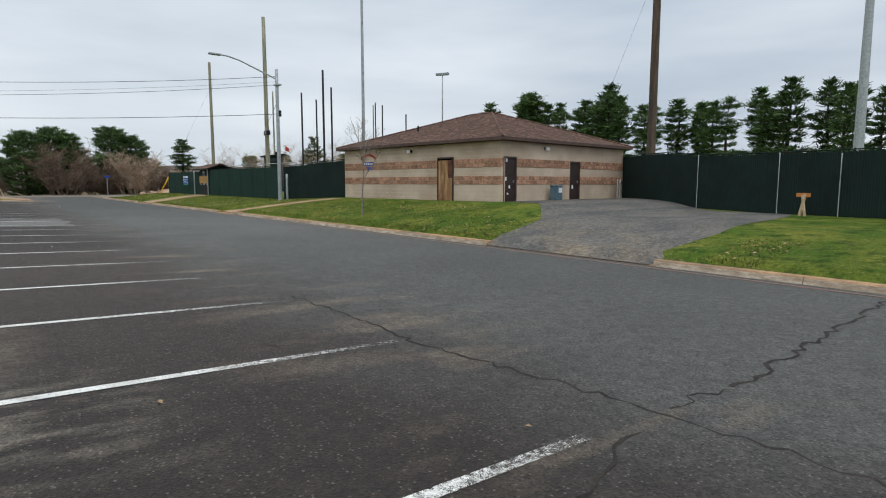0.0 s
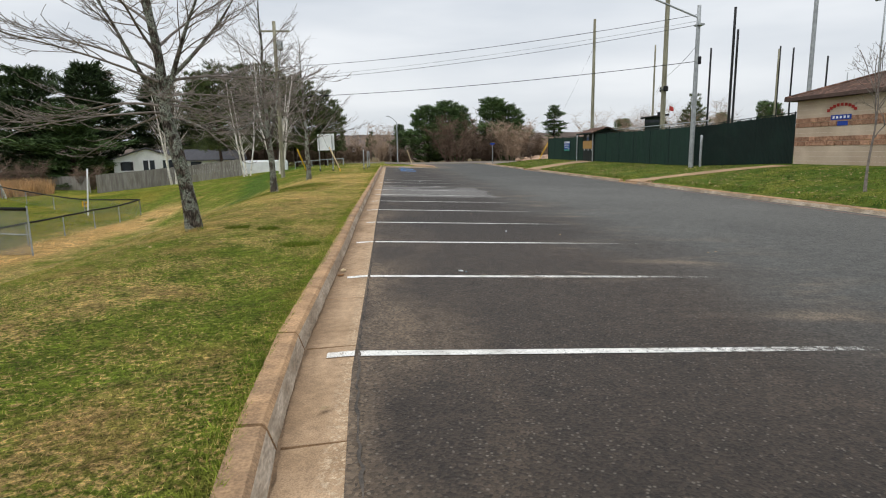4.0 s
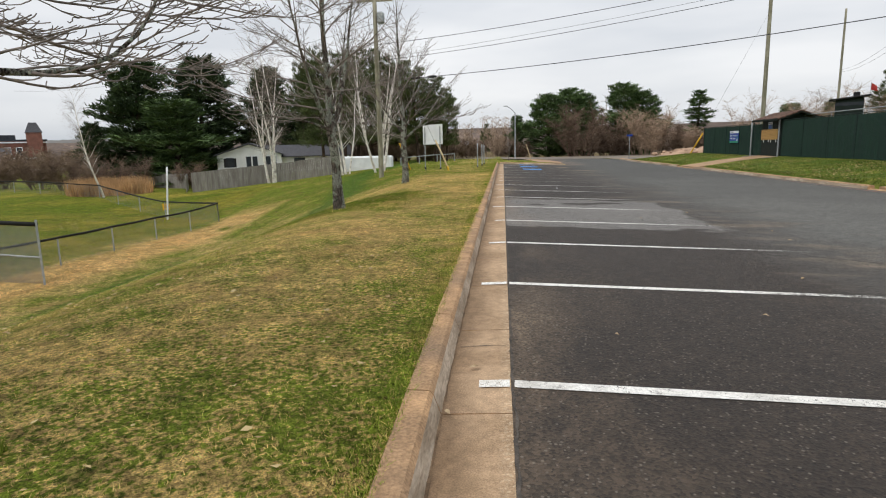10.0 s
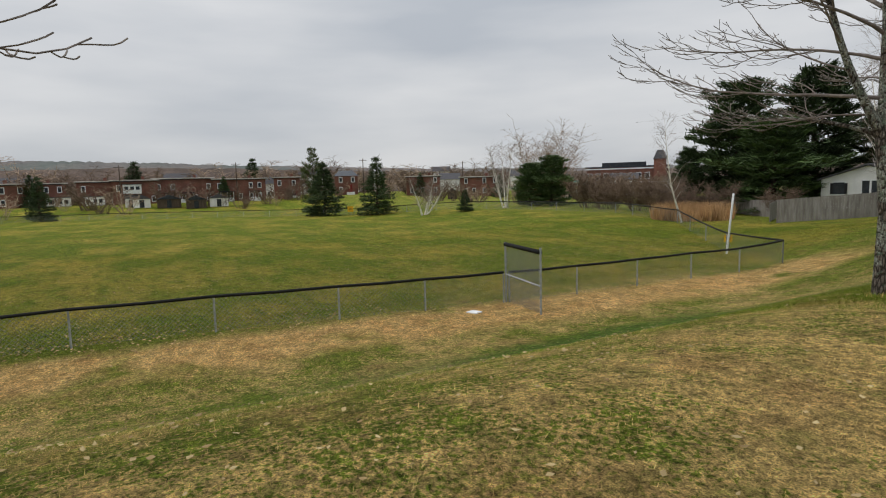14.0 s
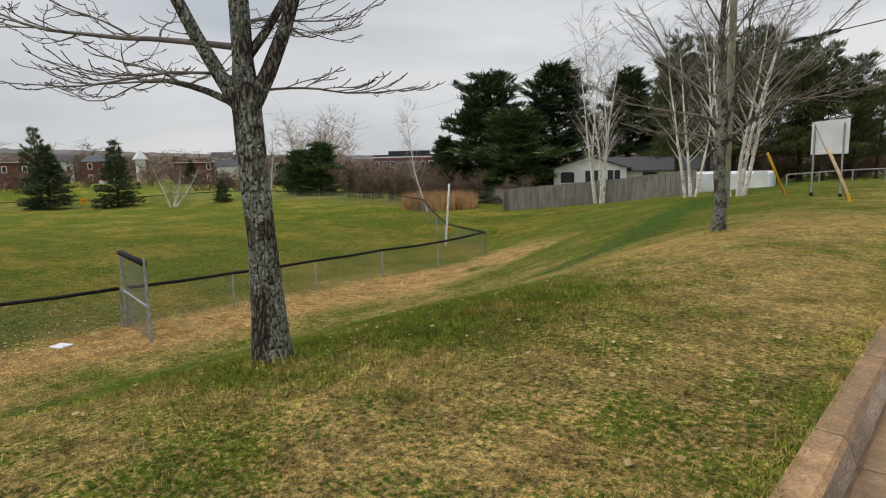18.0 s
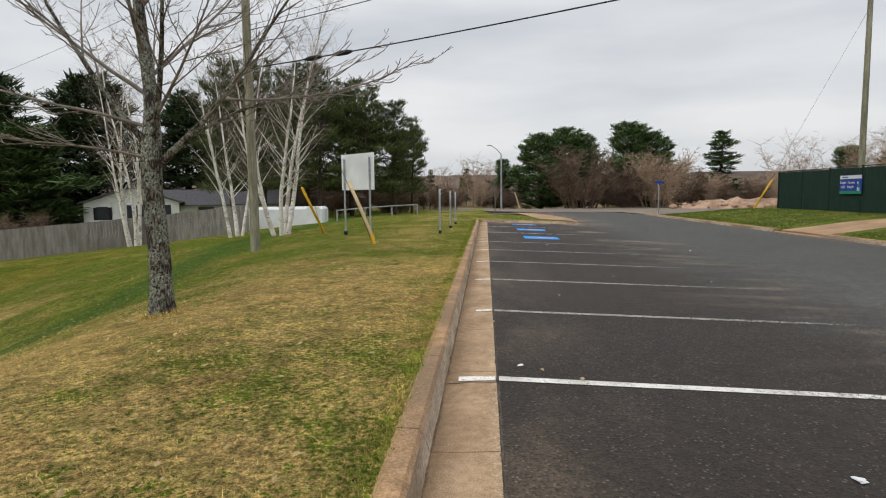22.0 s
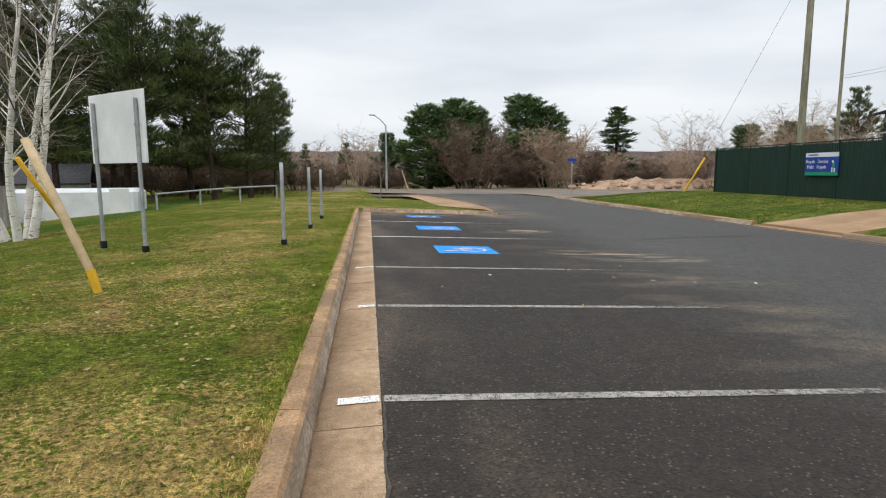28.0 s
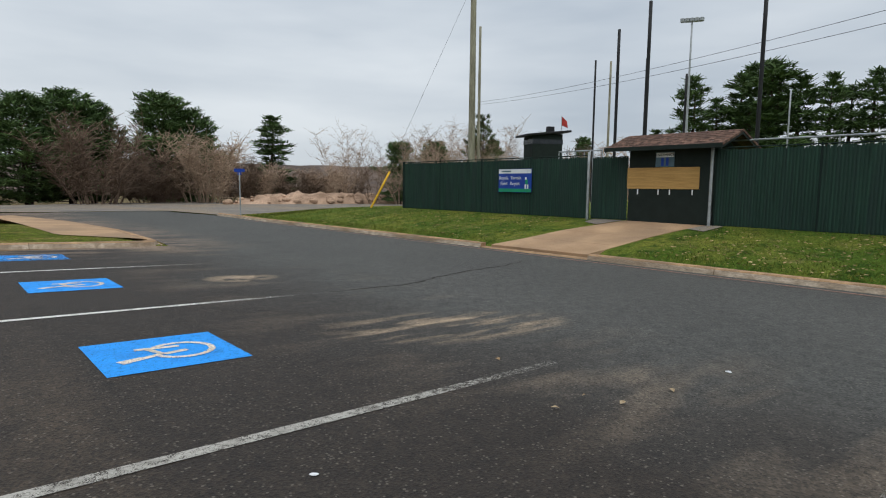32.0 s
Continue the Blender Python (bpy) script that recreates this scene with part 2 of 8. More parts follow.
def turf_colour(X, Y, nz, rg, op, mix, scale, pick):
    """Spring turf: straw, brown and green patches, lush swale, trodden soil outside the field fence."""
    straw, brown, green = rgb(210, 180, 114), rgb(192, 152, 100), rgb(116, 130, 44)
    patch = op("ADD", op("ADD", op("MULTIPLY", nz(0.28, 4), 0.45), op("MULTIPLY", nz(1.3, 5), 0.35)), op("MULTIPLY", nz(4.5, 4), 0.2))
    near_start = op("MULTIPLY", rg(Y, 6, -3), rg(X, -6, -1))
    patch = op("ADD", patch, op("ADD", op("MULTIPLY", near_start, 0.07), op("ADD", op("MULTIPLY", rg(X, -3.5, -6.5), 0.08), op("MULTIPLY", rg(X, -2.2, -0.9), 0.04))))
    patch = op("ADD", patch, op("SUBTRACT", op("MULTIPLY", rg(Y, 28, 33), 0.13), op("ADD", op("MULTIPLY", rg(Y, 6.5, 11), 0.048), op("MULTIPLY", rg(Y, 18.5, 22), 0.03))))
    lush = op("MULTIPLY", op("MULTIPLY", rg(X, -1.6, -3.6), rg(X, -13, -9)), op("MULTIPLY", rg(Y, 13.5, 16.5), rg(Y, 24, 19.5)))
    patch = op("ADD", patch, op("MULTIPLY", lush, 0.13))
    col = mix(straw, green, rg(op("SUBTRACT", rg(patch, 0.36, 0.66), pick), -0.14, 0.14))
    col = mix(col, brown, op("MULTIPLY", rg(nz(0.8, 5, off=(3, 8, 0)), 0.54, 0.68), 0.45))
    col = mix(col, rgb(92, 112, 38), op("MULTIPLY", rg(nz(3.2, 6, off=(5, 2, 0)), 0.52, 0.70), 0.55))
    axis = op("ADD", op("SUBTRACT", op("MULTIPLY", rg(Y, 22, 30), 2.8), op("MULTIPLY", rg(Y, 31, 43), 2.2)), -11.0)
    swale = op("ABSOLUTE", op("SUBTRACT", op("ADD", X, op("MULTIPLY", op("SUBTRACT", nz(0.3, 4), 0.5), 2.0)), axis))
    col = mix(col, rgb(86, 116, 44), op("MULTIPLY", op("MULTIPLY", rg(swale, 1.6, 0.5), 0.85), rg(Y, 8, 15)))
    fieldx = op("ADD", X, op("MULTIPLY", op("SUBTRACT", nz(0.3, 4), 0.5), 1.2))
    fgreen = mix(rgb(110, 122, 38), rgb(160, 146, 64), rg(nz(0.2, 6, (1, 1.6, 1)), 0.42, 0.68))
    fgreen = mix(fgreen, rgb(90, 114, 30), op("MULTIPLY", rg(nz(0.8, 6, (1, 2.0, 1), (8, 3, 0)), 0.50, 0.66), 0.6))
    col = mix(col, fgreen, op("MULTIPLY", rg(fieldx, -17.2, -19.0), rg(Y, 56, 48)))
    soil = mix(rgb(242, 200, 134), rgb(210, 164, 106), rg(nz(1.6, 6), 0.4, 0.66))
    smask = op("MULTIPLY", rg(op("ABSOLUTE", op("SUBTRACT", op("ADD", fieldx, op("MULTIPLY", Y, -0.04)), -16.4)), 2.0, 1.0), rg(Y, 38, 34.5))
    smask = op("MULTIPLY", smask, rg(nz(0.5, 5, off=(0, 9, 0)), 0.30, 0.44))
    col = mix(col, soil, op("MULTIPLY", smask, 0.76))
    col = scale(col, rg(nz(2.6, 6), 0.3, 0.7, 0.78, 1.24))
    return mix(col, rgb(112, 96, 74), op("MULTIPLY", op("MULTIPLY", rg(Y, 86, 93), rg(X, -30, -12)), 0.9))


def grass_ground():
    m = blank("grass_ground", 0.95, 0.1)
    n, (X, Y, Z), nz, rg, op, mix, scale, done = node_kit(m)
    col = turf_colour(X, Y, nz, rg, op, mix, scale, rg(nz(26, 5, off=(6, 1, 0)), 0.3, 0.7))
    col = scale(col, rg(nz(8, 4), 0.3, 0.7, 0.62, 1.34))
    col = scale(col, rg(nz(24, 4), 0.3, 0.7, 0.38, 1.6))
    col = scale(col, rg(nz(80, 4), 0.30, 0.70, 0.35, 1.65))
    done(col, op("ADD", nz(60, 4), nz(160, 3)), 1.0, 0.06)
    return m


def turf_blades(name, lo, hi, lush=1.0):
    m = blank(name, 0.9, 0.15)
    n, (X, Y, Z), nz, rg, op, mix, scale, done = node_kit(m)
    gm = n.new("ShaderNodeNewGeometry")
    one = gm.outputs["Random Per Island"]
    col = turf_colour(X, Y, nz, rg, op, mix, scale, op("MULTIPLY", one, lush))
    col = scale(col, rg(nz(8, 4), 0.3, 0.7, 0.72, 1.28))
    done(scale(col, rg(op("FRACT", op("MULTIPLY", one, 37.0)), 0, 1, lo, hi)))
    return m


def worn_paint(name, base, dirty, start, end, wear):
    """Road paint with chipped gaps that widen towards its far end."""
    m = blank(name, 0.75, 0.3)
    n, (X, Y, Z), nz, rg, op, mix, scale, done = node_kit(m)
    col = mix(base, dirty, op("MULTIPLY", rg(nz(4, 5), 0.45, 0.7), 0.7))
    col = scale(col, rg(nz(55, 3), 0.3, 0.7, 0.82, 1.15))
    chip = op("ADD", op("MULTIPLY", nz(130, 3), 0.6), op("MULTIPLY", nz(22, 4), 0.4))
    bar = op("ADD", wear, op("MULTIPLY", rg(X, start, end), 0.62 - wear))
    a = rg(op("SUBTRACT", chip, bar), -0.05, 0.06)
    done(col, nz(70, 3), 0.2)
    m.node_tree.links.new(a, n["Principled BSDF"].inputs["Alpha"])
    return m


def tree_bark():
    m = blank("maple_bark", 0.95, 0.15)
    n, (X, Y, Z), nz, rg, op, mix, scale, done = node_kit(m)
    v = n.new("ShaderNodeTexVoronoi")
    v.feature = "DISTANCE_TO_EDGE"
    v.inputs["Scale"].default_value = 30
    mp = n.new("ShaderNodeMapping")
    mp.inputs["Scale"].default_value = (1, 1, 0.3)
    gm = n.new("ShaderNodeNewGeometry")
    m.node_tree.links.new(gm.outputs["Position"], mp.inputs["Vector"])
    m.node_tree.links.new(mp.outputs[0], v.inputs["Vector"])
    ridge_ = rg(v.outputs["Distance"], 0.0, 0.22)
    col = mix(rgb(56, 51, 47), rgb(122, 112, 102), ridge_)
    lichen = op("MULTIPLY", rg(nz(5.5, 3, (1, 1, 0.8)), 0.44, 0.52), rg(nz(38, 4), 0.40, 0.50))
    col = mix(col, rgb(168, 172, 158), op("MULTIPLY", lichen, 0.9))
    col = mix(col, rgb(120, 136, 116), op("MULTIPLY", rg(nz(9, 4, off=(4, 4, 4)), 0.60, 0.66), 0.6))
    done(scale(col, rg(nz(60, 3), 0.3, 0.7, 0.7, 1.3)), op("ADD", op("MULTIPLY", ridge_, 1.5), nz(60, 3)), 0.9, 0.03)
    return m


def lawn_ground():
    m = blank("lawn_ground", 0.95, 0.1)
    n, (X, Y, Z), nz, rg, op, mix, scale, done = node_kit(m)
    col = mix(rgb(88, 112, 38), rgb(130, 134, 56), rg(nz(0.5, 5), 0.40, 0.66))
    col = mix(col, rgb(52, 82, 24), op("MULTIPLY", rg(nz(2.2, 6, off=(2, 9, 0)), 0.50, 0.64), 0.75))
    col = mix(col, rgb(132, 122, 78), op("MULTIPLY", rg(nz(1.3, 5, off=(4, 4, 0)), 0.60, 0.75), 0.7))
    v = n.new("ShaderNodeTexVoronoi")
    v.inputs["Scale"].default_value = 5.5
    gp = n.new("ShaderNodeNewGeometry").outputs["Position"]
    m.node_tree.links.new(gp, v.inputs["Vector"])
    leaf = op("MULTIPLY", rg(v.outputs["Distance"], 0.16, 0.10), rg(nz(0.35, 3, off=(1, 7, 0)), 0.46, 0.6))
    col = mix(col, rgb(168, 160, 128), op("MULTIPLY", leaf, 0.7))
    col = scale(col, rg(nz(12, 5), 0.25, 0.75, 0.6, 1.35))
    col = scale(col, rg(nz(40, 4), 0.25, 0.75, 0.55, 1.4))
    col = scale(col, rg(nz(160, 3), 0.25, 0.75, 0.7, 1.3))
    done(col, op("ADD", nz(60, 4), nz(160, 3)), 0.8, 0.05)
    return m


def needle_mat(name, lo, hi):
    """Conifer needles: sprays differ from one another, whole boughs differ more softly."""
    m = blank(name, 0.7, 0.25)
    n, l = m.node_tree.nodes, m.node_tree.links
    gm, tc, tx = n.new("ShaderNodeNewGeometry"), n.new("ShaderNodeTexCoord"), n.new("ShaderNodeTexNoise")
    tx.inputs["Scale"].default_value = 0.9
    l.new(tc.outputs["Object"], tx.inputs["Vector"])
    add = n.new("ShaderNodeMath")
    add.operation = "MULTIPLY_ADD"
    add.inputs[1].default_value = 0.55
    l.new(gm.outputs["Random Per Island"], add.inputs[0])
    l.new(tx.outputs["Fac"], add.inputs[2])
    mr = n.new("ShaderNodeMapRange")
    mr.inputs["From Min"].default_value, mr.inputs["From Max"].default_value = 0.35, 1.1
    l.new(add.outputs[0], mr.inputs["Value"])
    rp = n.new("ShaderNodeValToRGB")
    rp.color_ramp.elements[0].color, rp.color_ramp.elements[1].color = lo, hi
    l.new(mr.outputs[0], rp.inputs[0])
    oi, om = n.new("ShaderNodeObjectInfo"), n.new("ShaderNodeMapRange")
    om.inputs["To Min"].default_value, om.inputs["To Max"].default_value = 0.86, 1.14
    l.new(oi.outputs["Random"], om.inputs["Value"])
    vm = n.new("ShaderNodeVectorMath")
    vm.operation = "SCALE"
    l.new(rp.outputs[0], vm.inputs[0])
    l.new(om.outputs[0], vm.inputs["Scale"])
    l.new(vm.outputs[0], n["Principled BSDF"].inputs["Base Color"])
    return m


M_ASPHALT, M_GRASS, M_LAWN = asphalt(), grass_ground(), lawn_ground()
def gutter_concrete():
    m = blank("gutter_concrete", 0.9, 0.25)
    n, (X, Y, Z), nz, rg, op, mix, scale, done = node_kit(m)
    col = mix(rgb(182, 154, 124), rgb(156, 130, 102), rg(nz(1.6, 5), 0.38, 0.64))
    dirt = op("MULTIPLY", rg(op("ADD", X, op("MULTIPLY", op("SUBTRACT", nz(1.2, 5), 0.5), 0.35)), -0.17, -0.36), rg(X, -1.0, -0.5))
    col = mix(col, rgb(116, 94, 72), op("MULTIPLY", dirt, 0.75))
    sandy = op("MULTIPLY", rg(X, -0.08, -0.01), rg(nz(45, 3), 0.5, 0.62))
    col = mix(col, rgb(204, 184, 156), op("MULTIPLY", sandy, 0.7))
    col = scale(col, rg(nz(14, 5), 0.3, 0.7, 0.82, 1.16))
    col = scale(col, rg(nz(120, 3), 0.3, 0.7, 0.72, 1.25))
    done(col, nz(120, 3), 0.4)
    return m


M_CONC = gutter_concrete()
M_KDIRT = mat("kerb_dirt", rgb(92, 74, 56), rgb(120, 98, 76), 6, 0.95, 0.3, 60, 0.3)
M_CONC2 = mat("grey_concrete", rgb(188, 152, 114), rgb(150, 120, 90), 6.0, 0.9, 0.5, 60, 0.28, c3=rgb(138, 114, 90), s3=1.2)
M_WALK = mat("walk_concrete", rgb(186, 154, 120), rgb(160, 130, 100), 0.9, 0.9, 0.3, 70, 0.18, c3=rgb(150, 124, 98), s3=0.5)
M_PAINT = worn_paint("worn_white_paint", rgb(226, 224, 218), rgb(176, 172, 164), 2.0, 4.7, 0.385)
M_PAINT2 = worn_paint("scuffed_grey_paint", rgb(172, 168, 160), rgb(122, 118, 110), 2.4, 5.5, 0.44)
M_GUTPAINT = worn_paint("gutter_white_paint", rgb(236, 234, 228), rgb(196, 190, 180), 2.0, 5.0, 0.41)
M_SYMBOL = worn_paint("scuffed_symbol_paint", rgb(226, 216, 196), rgb(190, 176, 150), 3.0, 9.0, 0.42)
M_FACE = mat("worn_kerb_face", rgb(196, 180, 160), rgb(150, 134, 114), 9.0, 0.9, 0.5, 60, 0.25, stretch=(1, 0.3, 1), c3=rgb(136, 118, 98), s3=1.4)
M_SCUFF = mat("pale_scratches", rgb(158, 142, 124), rgb(124, 112, 100), 8, 0.9, 0.1, 60, 0.2)
M_SEAM = mat("asphalt_seam", rgb(62, 58, 54), rgb(96, 88, 80), 7, 0.95, 0.3, 60, 0.3)
M_BLUEWORN = worn_paint("faded_blue_paint", rgb(44, 152, 240), rgb(40, 134, 218), 1.4, 6.0, 0.47)
M_BLUE = worn_paint("blue_paint", rgb(44, 152, 240), rgb(40, 134, 218), 2.0, 7.0, 0.37)
M_CRACK = mat("crack_fill", rgb(38, 36, 34), rgb(58, 52, 46), 6, 0.95, 0.3, 60, 0.3)
def apron_gravel():
    """Worn asphalt strewn with gravel: grey tracks, tan sandy spill towards the road, single stones."""
    m = blank("gravelly_asphalt", 0.95, 0.2)
    n, (X, Y, Z), nz, rg, op, mix, scale, done = node_kit(m)
    col = mix(rgb(112, 108, 102), rgb(84, 84, 82), rg(nz(0.45, 5, (1, 1.6, 1)), 0.35, 0.75))
    col = mix(col, rgb(150, 132, 108), op("MULTIPLY", rg(nz(0.7, 6, off=(3, 0, 0)), 0.45, 0.75), rg(X, 18, 13.2, 0.12, 0.6)))
    col = mix(col, rgb(70, 74, 78), op("MULTIPLY", rg(nz(0.5, 5, (0.6, 2.2, 1), (7, 2, 0)), 0.52, 0.72), rg(X, 16, 20, 0.0, 0.7)))
    v = n.new("ShaderNodeTexVoronoi")
    v.inputs["Scale"].default_value = 22
    m.node_tree.links.new(n.new("ShaderNodeNewGeometry").outputs["Position"], v.inputs["Vector"])
    col = scale(col, rg(v.outputs["Color"], 0, 1, 0.6, 1.45))
    col = scale(col, rg(nz(7, 5), 0.3, 0.7, 0.75, 1.25))
    done(col, op("ADD", v.outputs["Distance"], nz(60, 3)), 0.8, 0.03)
    return m


M_APRON = apron_gravel()
M_GRAVEL = mat("gravel", rgb(132, 124, 114), rgb(112, 106, 100), 0.5, 0.95, 0.5, 30, 0.3, c3=rgb(140, 124, 104), s3=0.2)
M_DIRT = mat("dirt", rgb(190, 160, 136), rgb(140, 116, 96), 0.8, 0.95, 0.6, 14, 0.35)
M_BARK = tree_bark()
M_TWIG = mat("twig_bark", rgb(140, 130, 122), rgb(106, 98, 92), 6, 0.9, 0.2, 30, 0.2, local=True)
def birch_bark():
    """White papery bark with dark cross marks and grey scars."""
    m = blank("birch_bark", 0.75, 0.25)
    n, (X, Y, Z), nz, rg, op, mix, scale, done = node_kit(m)
    col = mix(rgb(242, 238, 230), rgb(210, 200, 190), rg(nz(2.2, 4), 0.42, 0.66))
    col = mix(col, rgb(62, 54, 50), op("MULTIPLY", rg(nz(5, 3, (1, 1, 4.5)), 0.60, 0.66), 0.85))
    col = mix(col, rgb(110, 100, 92), op("MULTIPLY", rg(nz(1.3, 3, off=(2, 5, 1)), 0.58, 0.68), 0.6))
    done(scale(col, rg(nz(40, 3), 0.3, 0.7, 0.85, 1.12)), nz(30, 3), 0.3)
    return m


M_BIRCH = birch_bark()
M_BTWIG = mat("birch_twig", rgb(150, 138, 130), rgb(118, 104, 98), 5, 0.9, 0.1, 30, 0.2, local=True)
M_PINE = needle_mat("pine_needles", rgb(42, 60, 36), rgb(100, 124, 72))
M_PINE2 = needle_mat("dark_pine_needles", rgb(44, 54, 34), rgb(100, 112, 64))
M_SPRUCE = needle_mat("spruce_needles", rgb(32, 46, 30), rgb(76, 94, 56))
M_PBARK = mat("pine_bark", rgb(86, 70, 60), rgb(58, 48, 42), 7, 0.95, 0.5, 30, 0.3, stretch=(1, 1, 0.3), local=True)
M_BRUSH = mat("bare_brush", rgb(133, 114, 98), rgb(98, 82, 70), 1.2, 0.95, 0.0, 5, 0.3, local=True, rnd=0.12)
M_PALEBRUSH = mat("budding_brush", rgb(184, 162, 140), rgb(148, 128, 110), 1.2, 0.95, 0.0, 5, 0.3, local=True, rnd=0.1)
M_STEEL = mat("galvanised_steel", rgb(172, 176, 178), rgb(146, 150, 152), 6, 0.55, 0.05, 40, 0.1, metal=0.25)
M_WOODPOLE = mat("weathered_pole_wood", rgb(154, 150, 130), rgb(120, 116, 98), 6, 0.9, 0.4, 30, 0.25, stretch=(1, 1, 0.12))
M_BROWNPOLE = mat("brown_pole_wood", rgb(96, 82, 70), rgb(70, 60, 52), 6, 0.9, 0.4, 30, 0.2, stretch=(1, 1, 0.12))
M_BLACK = mat("black_paint", rgb(32, 32, 34), rgb(24, 24, 26), 8, 0.6, 0.05, 40, 0.15)
M_RUBBER = mat("black_plastic_tube", rgb(16, 16, 17), rgb(26, 26, 26), 4, 0.7, 0.05, 30, 0.1)
M_GREEN = mat("green_slats", rgb(36, 64, 52), rgb(25, 48, 40), 2.0, 0.7, 0.1, 40, 0.16, stretch=(1, 6, 0.3), c3=rgb(34, 54, 48), s3=0.5)
M_DKGREEN = mat("dark_green_fabric", rgb(22, 42, 36), rgb(16, 32, 28), 1.0, 0.8, 0.1, 40, 0.14)
M_GREENWOOD = mat("dark_green_boards", rgb(30, 40, 36), rgb(24, 33, 30), 3.0, 0.8, 0.2, 50, 0.15)
M_PLY = mat("plywood", rgb(190, 152, 92), rgb(168, 132, 78), 3.0, 0.7, 0.1, 30, 0.12, stretch=(1, 0.5, 8))
M_OLDPLY = mat("weathered_plywood", rgb(184, 150, 108), rgb(142, 104, 70), 2.0, 0.85, 0.2, 30, 0.2, stretch=(3, 3, 0.6), c3=rgb(120, 84, 58), s3=1.6)
M_SHINGLE = mat("brown_shingle", rgb(120, 92, 78), rgb(68, 50, 42), 5, 0.95, 0.6, 22, 0.45, c3=rgb(84, 64, 55), s3=1.6, lo=0.42, hi=0.58)
M_BLOCK = mat("tan_block", rgb(208, 189, 168), rgb(190, 171, 151), 1.2, 0.9, 0.25, 50, 0.1, c3=rgb(180, 160, 140), s3=0.5)
M_SPLIT = mat("split_face_block", rgb(182, 142, 116), rgb(144, 108, 88), 8, 0.95, 0.8, 30, 0.3, rnd=0.24)
M_MORTAR = mat("mortar", rgb(226, 214, 196), rgb(204, 190, 170), 6, 0.95, 0.2, 60, 0.1)
M_DOOR = mat("dark_brown_door", rgb(62, 50, 48), rgb(50, 40, 38), 3, 0.55, 0.05, 40, 0.1)
M_TRIM = mat("brown_fascia", rgb(92, 74, 66), rgb(76, 60, 54), 3, 0.7, 0.05, 40, 0.1)
M_WHITE = mat("white_panel", rgb(232, 234, 236), rgb(216, 218, 220), 1.5, 0.6, 0.03, 30, 0.05)
M_SIDING = mat("white_siding", rgb(240, 240, 238), rgb(224, 224, 222), 1.0, 0.7, 0.1, 20, 0.05)
M_GREYWOOD = mat("grey_fence_wood", rgb(150, 146, 140), rgb(122, 116, 110), 3, 0.9, 0.3, 30, 0.15, stretch=(2, 2, 0.3), rnd=0.08)
M_GREYROOF = mat("grey_shingle", rgb(92, 92, 96), rgb(74, 74, 78), 6, 0.95, 0.3, 40, 0.15)
M_YELLOW = mat("yellow_plastic", rgb(226, 178, 44), rgb(206, 158, 34), 4, 0.5, 0.05, 40, 0.1)
M_PALEWOOD = mat("pale_wood", rgb(206, 184, 148), rgb(184, 160, 124), 5, 0.8, 0.1, 40, 0.1)
M_ORANGE = mat("orange_wood", rgb(204, 132, 70), rgb(186, 116, 58), 5, 0.8, 0.1, 40, 0.1)
M_BOXGREY = mat("blue_grey_metal", rgb(92, 116, 128), rgb(80, 102, 114), 5, 0.5, 0.03, 40, 0.08)
M_SIGNBLUE = mat("sign_blue", rgb(36, 70, 160), rgb(32, 62, 148), 3, 0.5, 0.0, 30, 0.05)
M_SIGNGREEN = mat("sign_green", rgb(40, 150, 110), rgb(36, 138, 100), 3, 0.5, 0.0, 30, 0.05)
M_RED = mat("red_paint", rgb(178, 56, 48), rgb(160, 48, 42), 4, 0.6, 0.0, 30, 0.08)
M_BRICK = mat("town_brick", rgb(128, 86, 74), rgb(104, 72, 62), 0.8, 0.9, 0.1, 6, 0.15, rnd=0.1)
M_DARK = mat("dark_pane", rgb(58, 62, 68), rgb(44, 48, 54), 2, 0.25, 0.0, 20, 0.1)
# distance haze on the hills is mixed into this pale grey
M_HILL = mat("hazy_far_woods", rgb(124, 118, 114), rgb(100, 98, 98), 0.03, 1.0, 0.0, 0.2, 0.15, c3=rgb(94, 102, 98), s3=0.012)
M_TOWN = mat("town_woods", rgb(112, 98, 90), rgb(88, 78, 72), 0.15, 1.0, 0.0, 1.2, 0.2)
M_PALEROOF = mat("pale_roof_edge", rgb(196, 190, 182), rgb(168, 162, 154), 1.0, 0.85, 0.1, 8, 0.1)
M_REDDOOR = mat("red_door", rgb(120, 34, 30), rgb(104, 30, 28), 4, 0.6, 0.05)
M_LEAF = mat("dead_leaf", rgb(176, 158, 128), rgb(140, 112, 80), 20, 0.9, 0.0, 30, 0.2)
M_TURQ = mat("turquoise_roof", rgb(110, 190, 182), rgb(100, 176, 170), 1, 0.8, 0, 3, 0.05)


def link(name, verts, faces, material, parent=None, label="", smooth=False):
    me = bpy.data.meshes.new(name)
    me.from_pydata(verts, [], faces)
    me.materials.append(material)
    if smooth:
        me.polygons.foreach_set("use_smooth", [True] * len(me.polygons))
    me.update()
    ob = new(name, me)
    if parent is not None:
        ob.parent = parent
    if label:
        ob["label"] = label
    return ob


def part(name, bm, material, parent=None, label="", smooth=False):
    me = bpy.data.meshes.new(name)
    bm.to_mesh(me)
    bm.free()
    me.materials.append(material)
    if smooth:
        me.polygons.foreach_set("use_smooth", [True] * len(me.polygons))
    ob = new(name, me)
    if parent is not None:
        ob.parent = parent
    if label:
        ob["label"] = label
    return ob


def thing(name, x, y, z, yaw=0.0, label="", category="", group="", kind=""):
    ob = new(name)
    ob.matrix_world = pose(x, y, z, 0, 0, yaw)
    return tagged(ob, label, category, group, kind)


